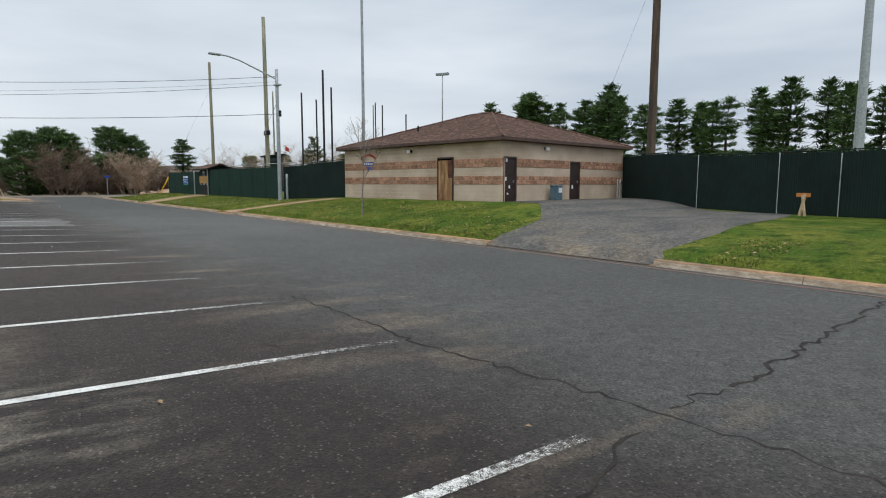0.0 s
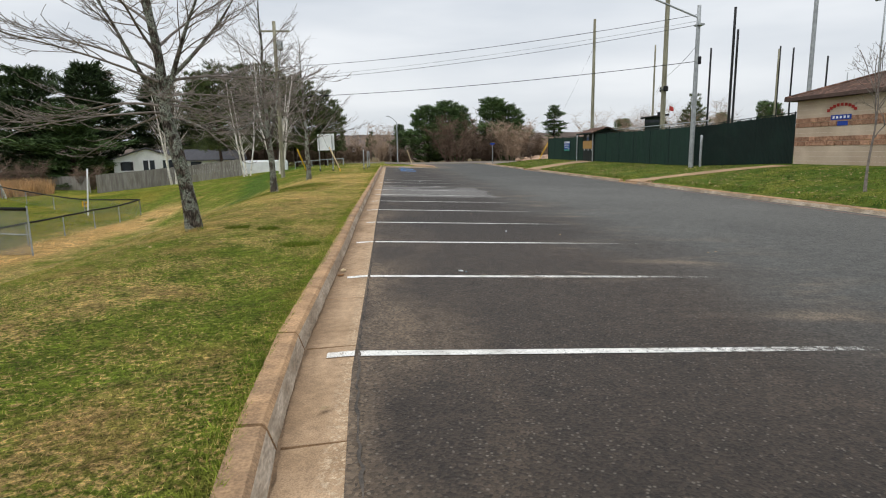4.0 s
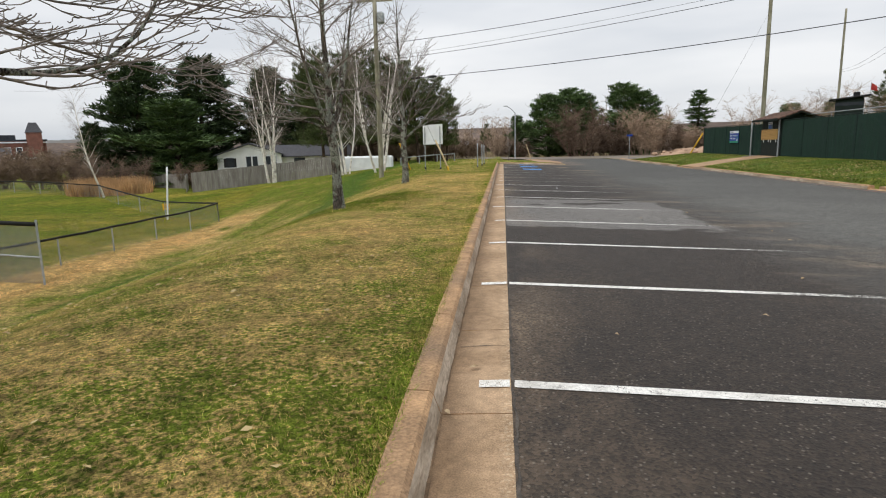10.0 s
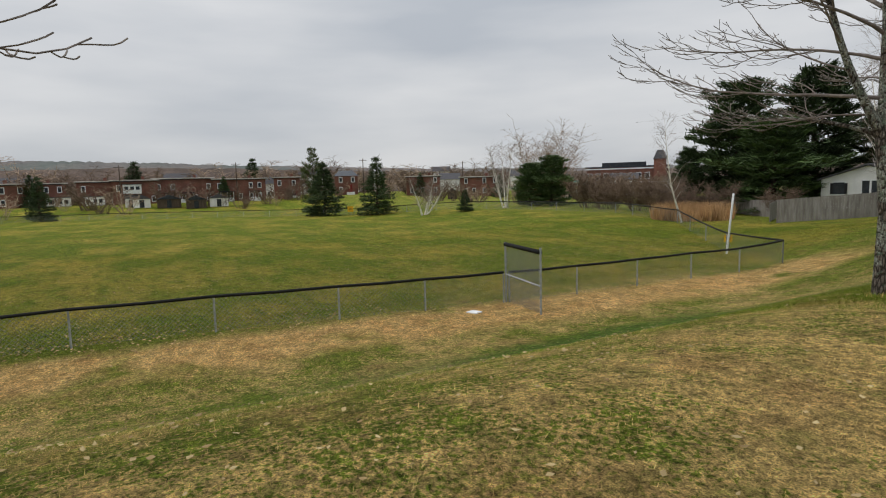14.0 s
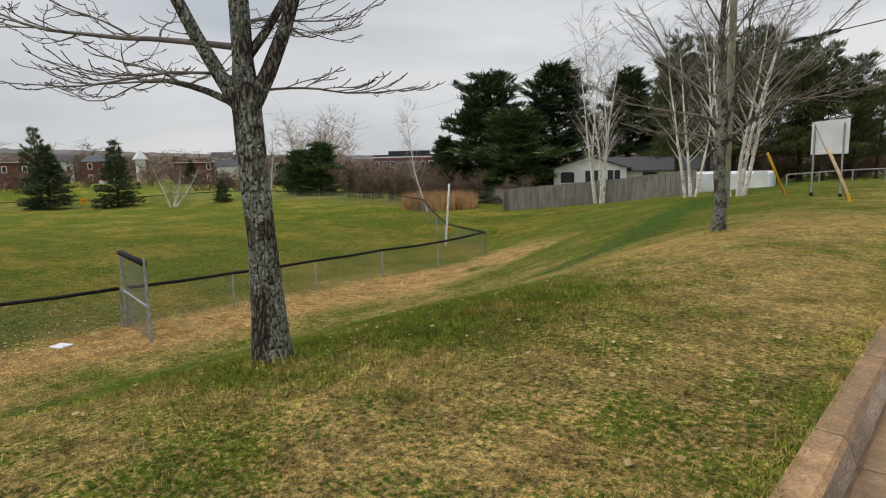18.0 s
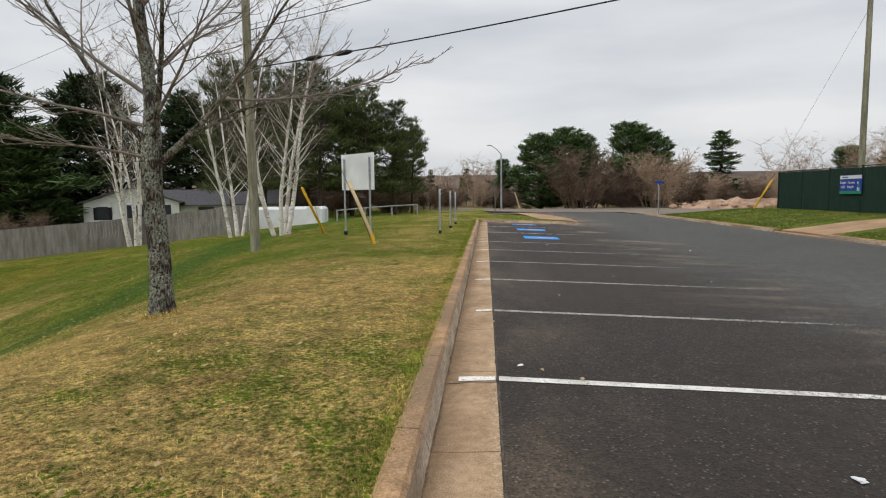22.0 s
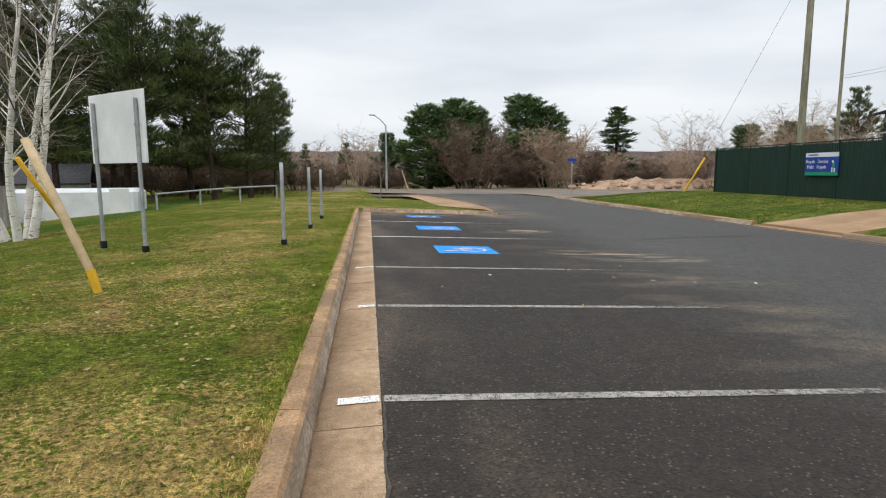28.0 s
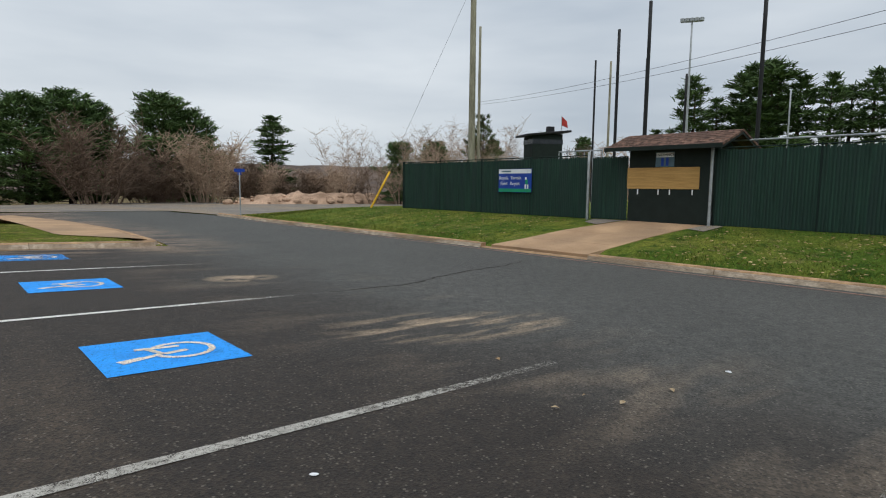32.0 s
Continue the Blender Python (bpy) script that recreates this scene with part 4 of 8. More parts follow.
# ---- block building ----
def block_building():
    z0 = 0.45
    ob = thing("block_building", 19.7, 5.9, z0, 5, "tan block building with split-face bands and brown hip roof", "building")
    LU, LV, H = 12.4, 10.7, 2.95
    for nm, sx, sy, cx, cy in (("west_wall", 0.25, LU, 0.125, LU / 2), ("east_wall", 0.25, LU, LV - 0.125, LU / 2), ("south_wall", LV - 0.5, 0.25, LV / 2, 0.125), ("north_wall", LV - 0.5, 0.25, LV / 2, LU - 0.125)):
        holes = {"west_wall": [(3.1, 4.15, 2.3)], "south_wall": [(0.12, 1.06, 2.25), (5.38, 6.3, 2.15)]}.get(nm, [])
        bm = bmesh.new()
        along = LU if nm in ("west_wall", "east_wall") else LV - 0.5
        start = 0.0 if nm in ("west_wall", "east_wall") else 0.25
        cuts = [start]
        for a, b, h in holes:
            cuts += [max(a, start), b]
        cuts.append(start + along)
        for i, (a, b) in enumerate(zip(cuts, cuts[1:])):
            if b - a < 0.01:
                continue
            hole = i % 2 == 1
            zb = holes[i // 2][2] if hole else -0.3
            s, m = (b - a), (a + b) / 2
            if nm in ("west_wall", "east_wall"):
                box(0.25, s, H - zb, (cx, m, zb), 0, None, bm)
            else:
                box(s, 0.25, H - zb, (m, cy, zb), 0, None, bm)
        part(nm, bm, M_BLOCK, ob)
    # joint lines of the plain courses
    for k in range(1, 14):
        z = k * 0.2 + 0.12
        if 0.95 < z < 1.4 or 1.75 < z < 2.2:
            continue
        for a, b in ((0, 3.08), (4.17, LU)):
            part("bed_joint", box(0.006, b - a, 0.008, (-0.001, (a + b) / 2, z)), M_MORTAR, ob)
    # footing
    part("footing", box(0.3, LU + 0.1, 0.28, (0.1, LU / 2, -0.3)), M_CONC2, ob)
    part("footing", box(LV + 0.1, 0.3, 0.28, (LV / 2, 0.1, -0.3)), M_CONC2, ob)
    # split-face bands, block by block
    shared = {}
    def blk(L):
        key = round(L, 2)
        if key not in shared:
            bm = box(0.03, L - 0.014, 0.185, (0, 0, 0), 0.008)
            me = bpy.data.meshes.new("block")
            bm.to_mesh(me)
            bm.free()
            me.materials.append(M_SPLIT)
            shared[key] = me
        return shared[key]
    for z in (0.98, 1.18, 1.78, 1.98):
        for face in (0, 1):
            along = LU if face == 0 else LV
            holes = [(3.08, 4.17)] if face == 0 else [(0.1, 1.08), (5.36, 6.32)]
            p = 0.2 if round(z * 10) % 4 == 2 else 0.0
            a = 0.0
            while a < along - 0.05:
                b = min(a + (0.4 if a or not p else p), along)
                segs = [(a, b)]
                for h0, h1 in holes:
                    nxt = []
                    for s, e in segs:
                        if e <= h0 or s >= h1:
                            nxt.append((s, e))
                        else:
                            if s < h0:
                                nxt.append((s, h0))
                            if e > h1:
                                nxt.append((h1, e))
                    segs = nxt
                for s, e in segs:
                    if e - s > 0.06:
                        q = new("block", blk(e - s))
                        q.parent = ob
                        q.matrix_local = pose(-0.008, (s + e) / 2, z) if face == 0 else pose((s + e) / 2, -0.008, z, 0, 0, 90)
                a = b
    # doors
    def door(nm, x, y, w, h, face, material, label):
        d = new(nm)
        d.parent = ob
        d["label"] = label
        d.matrix_local = pose(x, y, 0.1) if face == 1 else pose(x, y, 0.1, 0, 0, 90)
        part("leaf", box(w - 0.1, 0.05, h - 0.06, (0, 0.08, 0.01), 0.006), material, d)
        for sx in (-1, 1):
            part("jamb", box(0.05, 0.14, h, (sx * (w / 2 - 0.025), 0.05, 0)), M_TRIM, d)
        part("head", box(w - 0.1, 0.14, 0.05, (0, 0.05, h - 0.05)), M_TRIM, d)
        part("step", box(w + 0.1, 0.3, 0.12, (0, -0.02, -0.13)), M_CONC2, d)
        part("handle", box(0.03, 0.07, 0.12, (w / 2 - 0.18, 0.035, 0.95), 0.008), M_STEEL, d)
        return d
    door("door", 0.6, 0.0, 0.94, 2.14, 1, M_DOOR, "dark brown steel door with stickers")
    door("door", 5.84, 0.0, 0.92, 2.05, 1, M_DOOR, "dark brown steel door")
    ply = new("boarded_door")
    ply.parent = ob
    ply.matrix_local = pose(0.0, 3.62, 0.1, 0, 0, -90)
    ply["label"] = "weathered plywood boards over a doorway"
    part("board", box(0.68, 0.04, 2.0, (-0.16, -0.02, 0.05), 0.004), M_OLDPLY, ply)
    part("board", box(0.32, 0.04, 0.86, (0.35, -0.024, 1.19), 0.004), mat("rust_board", rgb(112, 72, 50), rgb(88, 56, 42), 3, 0.9, 0.2, 30, 0.2), ply)
    part("board", box(0.32, 0.04, 1.12, (0.35, -0.02, 0.05), 0.004), M_OLDPLY, ply)
    for sx in (-1, 1):
        part("jamb", box(0.06, 0.1, 2.2, (sx * 0.53, -0.02, 0)), M_DOOR, ply)
    part("head", box(1.0, 0.1, 0.07, (0, -0.02, 2.13)), M_DOOR, ply)
    # stickers on the doors
    for x, z, w, h in ((0.42, 2.0, 0.09, 0.16), (0.36, 1.15, 0.1, 0.16), (0.62, 0.8, 0.1, 0.14), (0.5, 0.5, 0.1, 0.1), (5.7, 0.75, 0.12, 0.2)):
        part("sticker", box(w, 0.01, h, (x, 0.05, z)), M_WHITE, ob)
    # roof
    o, r = 0.36, 1.95
    c = [(-o, -o, H), (LV + o, -o, H), (LV + o, LU + o, H), (-o, LU + o, H)]
    e1, e2 = (LV / 2, LV / 2, H + r + 0.15), (LV / 2, LU - LV / 2, H + r + 0.15)
    up = lambda q: (q[0], q[1], q[2] + 0.14)
    roof = new("roof")
    roof.parent = ob
    vs = [up(q) for q in c] + [e1, e2]
    link("deck", vs, [(0, 1, 4), (1, 2, 5, 4), (2, 3, 5), (3, 0, 4, 5)], M_SHINGLE, roof)
    link("soffit", [(q[0], q[1], q[2] - 0.02) for q in c], [(3, 2, 1, 0)], M_TRIM, roof)
    for a, b in zip(c, c[1:] + c[:1]):
        d = (Vector(b) - Vector(a))
        m = (Vector(a) + Vector(b)) / 2
        part("fascia", box(d.length + 0.04, 0.03, 0.15, m - Vector((0, 0, 0.0)), 0, Matrix.Rotation(math.atan2(d.y, d.x), 4, "Z")), M_TRIM, roof)
    # shingle courses as thin steps on the two faces that show
    for (A, B, T) in ((vs[0], vs[1], e1), (vs[3], vs[0], None)):
        n = 30
        for i in range(1, n):
            t = i / n
            if T is not None:
                a, b = Vector(A).lerp(Vector(T), t), Vector(B).lerp(Vector(T), t)
            else:
                a, b = Vector(A).lerp(Vector(e2), t), Vector(B).lerp(Vector(e1), t)
            w = Vector((0, 0, 0.012))
            d = (b - a).normalized()
            outw = Vector((d.y, -d.x, 0)) * 0.012
            link("shingle_course", [tuple(a + w), tuple(b + w), tuple(b + outw), tuple(a + outw), tuple(a + w - outw * 3), tuple(b + w - outw * 3)], [(3, 2, 1, 0), (0, 1, 5, 4)], M_SHINGLE, roof)
    ridge = []
    for A, B in ((vs[0], e1), (vs[1], e1), (vs[3], e2), (e1, e2)):
        v, f = tube([Vector(A), Vector(A).lerp(Vector(B), 0.5), Vector(B)], [0.07] * 3, 6)
        link("ridge_cap", v, f, M_SHINGLE, roof)
    v, f = tube([(2.2, 8.2, H + 0.7), (2.2, 8.2, H + 1.35)], [0.05, 0.05], 8)
    link("vent_pipe", v, f, M_BLACK, roof)
    # wall lamps
    for px_, py_, fx in ((-0.06, 6.2, 0), (3.2, -0.06, 1)):
        L = new("wall_lamp")
        L.parent = ob
        L.matrix_local = pose(px_, py_, 2.62)
        part("bracket", box(0.12, 0.12, 0.14, (0, 0, 0), 0.01), M_BLACK, L)
        part("lamp_head", box(0.22 if fx else 0.16, 0.16 if fx else 0.22, 0.16, (0.05 * fx - 0.06 * (1 - fx), -0.06 * fx + 0.1 * (1 - fx), -0.02), 0.03), M_WHITE, L)
    # painted badge on the wall
    badge = new("painted_badge")
    badge.parent = ob
    badge.matrix_local = pose(-0.028, 10.0, 1.9, 0, 0, -90)
    for i in range(9):
        a = radians(30 + 15 * i)
        part("red_bar", box(0.14, 0.01, 0.12, (-0.75 * math.cos(a) * 1.0, 0, 0.25 + 0.42 * math.sin(a))), M_RED, badge)
    part("blue_bar", box(1.0, 0.01, 0.2, (0, 0, 0.12)), M_SIGNBLUE, badge)
    part("blue_bar", box(0.5, 0.01, 0.18, (0.1, 0, -0.12)), M_SIGNBLUE, badge)
    for k in range(5):
        part("white_bar", box(0.1, 0.012, 0.1, (-0.36 + 0.18 * k, 0, 0.17)), M_WHITE, badge)
    return ob


block_building()
ub = thing("transformer_box", 23.3, 5.75, ground_z(23.3, 5.75) + 0.02, 5, "grey-blue metal utility cabinet with a paper notice", "utility box")
part("body", box(0.5, 0.4, 0.66, (0, 0, 0.03), 0.02), M_BOXGREY, ub)
part("lid", box(0.54, 0.44, 0.05, (0, 0, 0.69), 0.015), M_BOXGREY, ub)
part("notice", box(0.28, 0.01, 0.24, (0.06, -0.203, 0.38)), M_WHITE, ub)
for dx in (0, 0.22):
    pole("conduit_pipe", 29.2 + dx, 6.35, 0.3, 1.7, 0.04, 0.04, M_STEEL, "grey steel conduit standing against the block wall", "pipe")


# ---- green fences ----
def slat_panel(parent, a, b, h, material, gap=0.0):
    """One bay of chain-link with upright privacy slats: each slat is a shallow ridge."""
    a, b = Vector(a), Vector(b)
    d = b - a
    L = math.hypot(d.x, d.y)
    n = max(4, round(L / 0.085))
    ux, uy = d.x / L, d.y / L
    nx, ny = uy, -ux
    vs, fs = [], []
    for i in range(n):
        s0, s1 = L * i / n + 0.004, L * (i + 1) / n - 0.004
        hh = h - 0.03 - 0.05 * rng.random()
        off = rng.uniform(-0.004, 0.004)
        base = len(vs)
        for s, o in ((s0, 0.0), ((s0 + s1) / 2, 0.014), (s1, 0.0)):
            z = a.z + d.z * s / L
            for zz in (z + 0.04, z + hh):
                vs.append((a.x + ux * s + nx * (o + off), a.y + uy * s + ny * (o + off), zz))
        fs += [(base, base + 2, base + 3, base + 1), (base + 2, base + 4, base + 5, base + 3)]
    # backing sheet
    k = len(vs)
    vs += [(a.x - nx * 0.01, a.y - ny * 0.01, a.z + 0.02), (b.x - nx * 0.01, b.y - ny * 0.01, b.z + 0.02), (b.x - nx * 0.01, b.y - ny * 0.01, b.z + h - 0.1), (a.x - nx * 0.01, a.y - ny * 0.01, a.z + h - 0.1)]
    fs.append((k, k + 1, k + 2, k + 3))
    link("slat_panel", vs, fs, material, parent)


def green_fence(pts, h, material, label, bay=2.9, posts=True):
    ob = thing("privacy_fence", 0, 0, 0, 0, label, "fence")
    run = dense(pts, bay)
    p3 = [Vector((x, y, ground_z(x, y))) for x, y in run]
    for a, b in zip(p3, p3[1:]):
        slat_panel(ob, a, b, h, material)
        v, f = tube([a + Vector((0, 0, h)), b + Vector((0, 0, h))], [0.022, 0.022], 6)
        link("top_rail", v, f, M_DKGREEN, ob)
    for p in p3:
        if posts:
            v, f = tube([p - Vector((0.0, 0, 0.2)), p + Vector((0.0, 0, h + 0.04))], [0.03, 0.03], 8)
            link("post", v, f, M_DKGREEN, ob)
    return ob


green_fence([(18.1, 57.4), (17.95, 46.55)], 2.25, M_GREEN, "tall dark green slatted fence with posts, blue sign hung on it")
green_fence([(17.9, 42.1), (17.75, 25.78)], 2.33, M_GREEN, "tall dark green slatted chain-link fence along the lawn")
green_fence([(17.95, 25.7), (18.6, 18.3)], 2.3, M_DKGREEN, "tall blackish-green windscreen fence beside the building")
green_fence([(18.1, 57.5), (30, 63)], 2.25, M_GREEN, "tall dark green slatted fence at the far corner")
green_fence([(30.4, 6.9), (26.6, 0.4), (25.3, -6.0), (25.2, -14), (26, -40)], 2.42, M_DKGREEN, "blackish-green slatted fence with a gate beside the drive")
for x, y, h in ((26.55, 0.3, 2.4), (25.75, -3.4, 2.4), (25.4, -5.6, 2.3)):
    pole("gate_post", x - 0.06, y, ground_z(x, y), ground_z(x, y) + h, 0.018, 0.018, M_STEEL, "thin galvanised steel gate post", "post")
pole("fence_post", 17.75, 46.45, ground_z(17.7, 46.45), 2.72, 0.045, 0.045, M_STEEL, "galvanised steel post at the booth", "post")
pole("fence_post", 17.72, 42.15, ground_z(17.7, 42.15), 2.9, 0.045, 0.045, M_STEEL, "galvanised steel post with a chain and lock", "post")
tr = thing("wooden_prop", 24.9, -4.6, ground_z(24.9, -4.6), 70, "orange and pale wooden prop leaning on the gate", "prop")
part("cross_board", box(0.55, 0.05, 0.14, (0, 0, 0.72), 0.006), M_ORANGE, tr)
part("leg", box(0.1, 0.06, 0.85, (0.12, 0.0, 0), 0.006, Matrix.Rotation(radians(-14), 4, "Y")), M_PALEWOOD, tr)
part("leg", box(0.09, 0.05, 0.8, (-0.12, 0.02, 0), 0.006, Matrix.Rotation(radians(10), 4, "Y")), M_PALEWOOD, tr)
# steel rail of the stand behind the fence
rail = thing("stand_rail", 0, 0, 0, 0, "white steel pipe railing behind the green fence", "railing")
for y0, y1, z in ((27, 42.5, 3.0), (47, 49, 2.9)):
    v, f = tube([(19.4, y0, z), (19.4, y1, z)], [0.03, 0.03], 8)
    link("rail", v, f, M_STEEL, rail)
    for i in range(6):
        y = y0 + (y1 - y0) * i / 5
        v, f = tube([(19.4, y, 0.2), (19.4, y, z)], [0.025, 0.025], 6)
        link("upright", v, f, M_STEEL, rail)


# ---- ticket booth ----
def words(text, size, material, parent, m, depth=0.004):
    cu = bpy.data.curves.new("lettering", "FONT")
    cu.body, cu.size, cu.extrude, cu.align_x, cu.align_y = text, size, depth, "CENTER", "CENTER"
    tmp = bpy.data.objects.new("lettering", cu)
    scene.collection.objects.link(tmp)
    dg = bpy.context.evaluated_depsgraph_get()
    me = bpy.data.meshes.new_from_object(tmp.evaluated_get(dg))
    bpy.data.objects.remove(tmp)
    me.materials.clear()
    me.materials.append(material)
    ob = new("lettering", me)
    ob.parent = parent
    ob.matrix_local = m
    return ob


gz = ground_z(17.9, 44)
bo = thing("ticket_booth", 17.9, 43.6, gz, 0, "dark green wooden ticket booth with a shingled roof", "booth")
part("front_wall", box(0.12, 2.75, 2.35, (0.0, -0.05, 0), 0.006), M_GREENWOOD, bo)
part("side_wall", box(1.9, 0.12, 2.35, (1.01, -1.37, 0), 0.006), M_GREENWOOD, bo)
part("side_wall", box(1.9, 0.12, 2.35, (1.01, 1.27, 0), 0.006), M_GREENWOOD, bo)
part("rear_wall", box(0.12, 2.75, 2.3, (2.02, -0.05, 0), 0.006), M_GREENWOOD, bo)
rf = new("roof")
rf.parent = bo
ya, yb, xa, xm, xb = -1.85, 2.0, -0.5, 0.95, 2.5
for nm, vs in (("front_slope", [(xa, ya, 2.36), (xa, yb, 2.36), (xm, yb, 2.86), (xm, ya, 2.86)]), ("rear_slope", [(xm, ya, 2.86), (xm, yb, 2.86), (xb, yb, 2.34), (xb, ya, 2.34)])):
    top = [(x, y, z + 0.07) for x, y, z in vs]
    link(nm, vs + top, [(4, 5, 6, 7), (3, 2, 1, 0), (0, 1, 5, 4), (1, 2, 6, 5), (2, 3, 7, 6), (3, 0, 4, 7)], M_SHINGLE, rf)
part("fascia", box(0.03, yb - ya + 0.02, 0.13, (xa - 0.016, (ya + yb) / 2, 2.31)), M_GREENWOOD, rf)
for y in (ya + 0.02, yb - 0.02):
    link("gable", [(xa, y, 2.28), (xm, y, 2.78), (xb, y, 2.26), (xm, y, 2.87), (xb, y, 2.36), (xa, y, 2.38)], [(0, 1, 3, 5), (1, 2, 4, 3)], M_GREENWOOD, rf)
    link("gable_infill", [(0.0, y * 0.72, 2.3), (1.95, y * 0.72, 2.3), (xm, y * 0.72, 2.78)], [(0, 1, 2)], M_GREENWOOD, rf)
for i in range(1, 7):
    t = i / 7
    x, z = xa + (xm - xa) * t, 2.44 + 0.5 * t
    link("shingle_course", [(x, ya, z + 0.012), (x, yb, z + 0.012), (x - 0.012, yb, z - 0.004), (x - 0.012, ya, z - 0.004)], [(0, 1, 2, 3)], M_SHINGLE, rf)
hatch = new("hatch")
hatch.parent = bo
hatch["label"] = "bright plywood hatch board with white hooks"
part("board", box(0.02, 2.42, 0.68, (-0.075, 0.16, 1.10), 0.004), M_PLY, hatch)
for y in (-0.85, -0.12, 0.26, 0.98):
    part("hook", box(0.03, 0.035, 0.17, (-0.075, y, 0.92), 0.006), M_WHITE, hatch)
ent = new("entrance_sign")
ent.parent = bo
part("plate", box(0.015, 0.62, 0.47, (-0.072, 0.08, 1.80)), M_BOXGREY, ent)
part("header", box(0.017, 0.6, 0.14, (-0.073, 0.08, 2.1)), M_WHITE, ent)
words("ENTRANCE", 0.12, M_BLACK, ent, pose(-0.083, 0.08, 2.17, 90, 0, -90))
for k in (-0.08, 0.08):
    part("blue_figure", box(0.018, 0.09, 0.26, (-0.074, 0.08 + k, 1.83)), M_SIGNBLUE, ent)
gate = thing("slatted_gate", 0, 0, 0, 0, "dark green slatted gate beside the booth", "gate")
slat_panel(gate, (17.9, 46.4, ground_z(17.9, 46.4) + 0.03), (17.9, 45.0, gz + 0.03), 2.2, M_GREEN)
fs = thing("field_sign", 17.93, 50.0, 1.28, 0, "blue and green field name sign on the slatted fence", "sign")
part("panel", box(0.02, 1.72, 0.92, (-0.03, 0, 0)), M_SIGNBLUE, fs)
part("white_band", box(0.022, 1.70, 0.17, (-0.031, 0, 0.74)), M_WHITE, fs)
part("green_band", box(0.022, 1.70, 0.13, (-0.031, 0, 0.01)), M_SIGNGREEN, fs)
words("Royals  Terrain", 0.19, M_WHITE, fs, pose(-0.043, 0.24, 0.56, 90, 0, -90))
words("Field   Royals", 0.19, M_WHITE, fs, pose(-0.043, 0.24, 0.34, 90, 0, -90))
for a, b, c, d in ((-0.58, 0.5, 0.09, 0.09), (-0.62, 0.3, 0.12, 0.2), (-0.56, 0.14, 0.07, 0.18), (-0.68, 0.14, 0.07, 0.16)):
    part("figure_shape", box(0.024, c, d, (-0.032, a, b)), M_SIGNGREEN if c > 0.1 else M_WHITE, fs)
part("grey_bar", box(0.024, 0.5, 0.05, (-0.033, 0.45, 0.8)), M_BOXGREY, fs)


# ---- press box, poles, lamps, wires ----
hut = thing("announcer_hut", 31.1, 59.2, 0.2, -27, "dark announcer hut with a flat overhanging roof and a small flag", "hut")
part("wall_shell", box(2.1, 1.5, 4.75, (0, 0, 0), 0.02), M_GREENWOOD, hut)
part("roof", box(3.1, 2.1, 0.14, (0, 0, 4.72), 0.03, Matrix.Rotation(radians(-6), 4, "Y")), M_BLACK, hut)
part("window_band", box(2.14, 1.54, 0.3, (0, 0, 4.1)), M_DARK, hut)
v, f = tube([(1.5, 0.4, 0.0), (1.5, 0.4, 6.1)], [0.03, 0.02], 6)
link("flag_pole", v, f, M_STEEL, hut)
link("flag", [(1.5, 0.4, 6.05), (1.95, 0.5, 5.75), (2.0, 0.45, 5.3), (1.5, 0.4, 5.45)], [(0, 1, 2, 3)], M_RED, hut)
part("speaker_box", box(0.5, 0.3, 0.45, (0.5, 0, 4.85), 0.03), M_BLACK, hut)

POLES = [("utility_pole", 23.2, 57.9, 0.3, 15.4, 0.2, 0.14, M_WOODPOLE), ("net_pole", 35.7, 69.8, 0.0, 14.75, 0.14, 0.1, M_WOODPOLE), ("utility_pole", 21.6, 37.5, 0.3, 15.8, 0.2, 0.15, M_WOODPOLE), ("light_tower", 46.5, 49.5, 0.3, 8.6, 0.07, 0.05, M_STEEL),
         ("net_pole", 32.0, 52.4, 0.3, 12.15, 0.11, 0.1, M_BLACK), ("net_pole", 36.2, 57.0, 0.3, 12.2, 0.11, 0.1, M_BLACK), ("net_pole", 32.8, 46.5, 0.3, 12.1, 0.11, 0.1, M_BLACK), ("net_pole", 49.9, 62.6, 0.3, 13.2, 0.11, 0.1, M_BLACK), ("net_pole", 53.7, 70.6, 0.3, 14.8, 0.11, 0.1, M_BLACK), ("net_pole", 52.5, 60.1, 0.3, 11.85, 0.11, 0.1, M_BLACK), ("net_pole", 51.1, 67.1, 0.3, 13.8, 0.13, 0.1, M_WOODPOLE), ("net_pole", 28.2, 39.5, 0.3, 12.4, 0.11, 0.1, M_BLACK),
         ("light_tower", 23.4, 24.0, 0.3, 22.0, 0.13, 0.07, M_STEEL), ("utility_pole", 33.3, 6.9, 0.3, 18.0, 0.27, 0.2, M_BROWNPOLE), ("light_tower", 60.0, 3.9, 0.3, 26.0, 0.42, 0.25, M_STEEL)]
LABELS = {"utility_pole": "tall weathered wooden pole behind the fence", "net_pole": "slim pole that carries ball netting", "light_tower": "tall galvanised steel floodlight mast"}
for nm, x, y, z0, z1, r0, r1, m in POLES:
    p = pole(nm, x, y, z0, z1, r0, r1, m, LABELS[nm] + (" painted black" if m is M_BLACK else ""), "pole")
sp = thing("loudspeaker", 21.6, 37.5, 5.7, 82, "pair of black loudspeakers bolted to the wooden pole", "loudspeaker")
for q in (-0.4, 0.4):
    part("cabinet", box(0.3, 0.32, 0.4, (q, 0, 0.0), 0.05), M_BLACK, sp)
part("bracket", box(0.6, 0.5, 0.06, (0, 0, 0.16)), M_STEEL, sp)
lt = pole("floodlight_mast", 63.7, 65.3, 0.0, 19.6, 0.16, 0.09, M_STEEL, "slim steel mast with a row of floodlights", "floodlight")
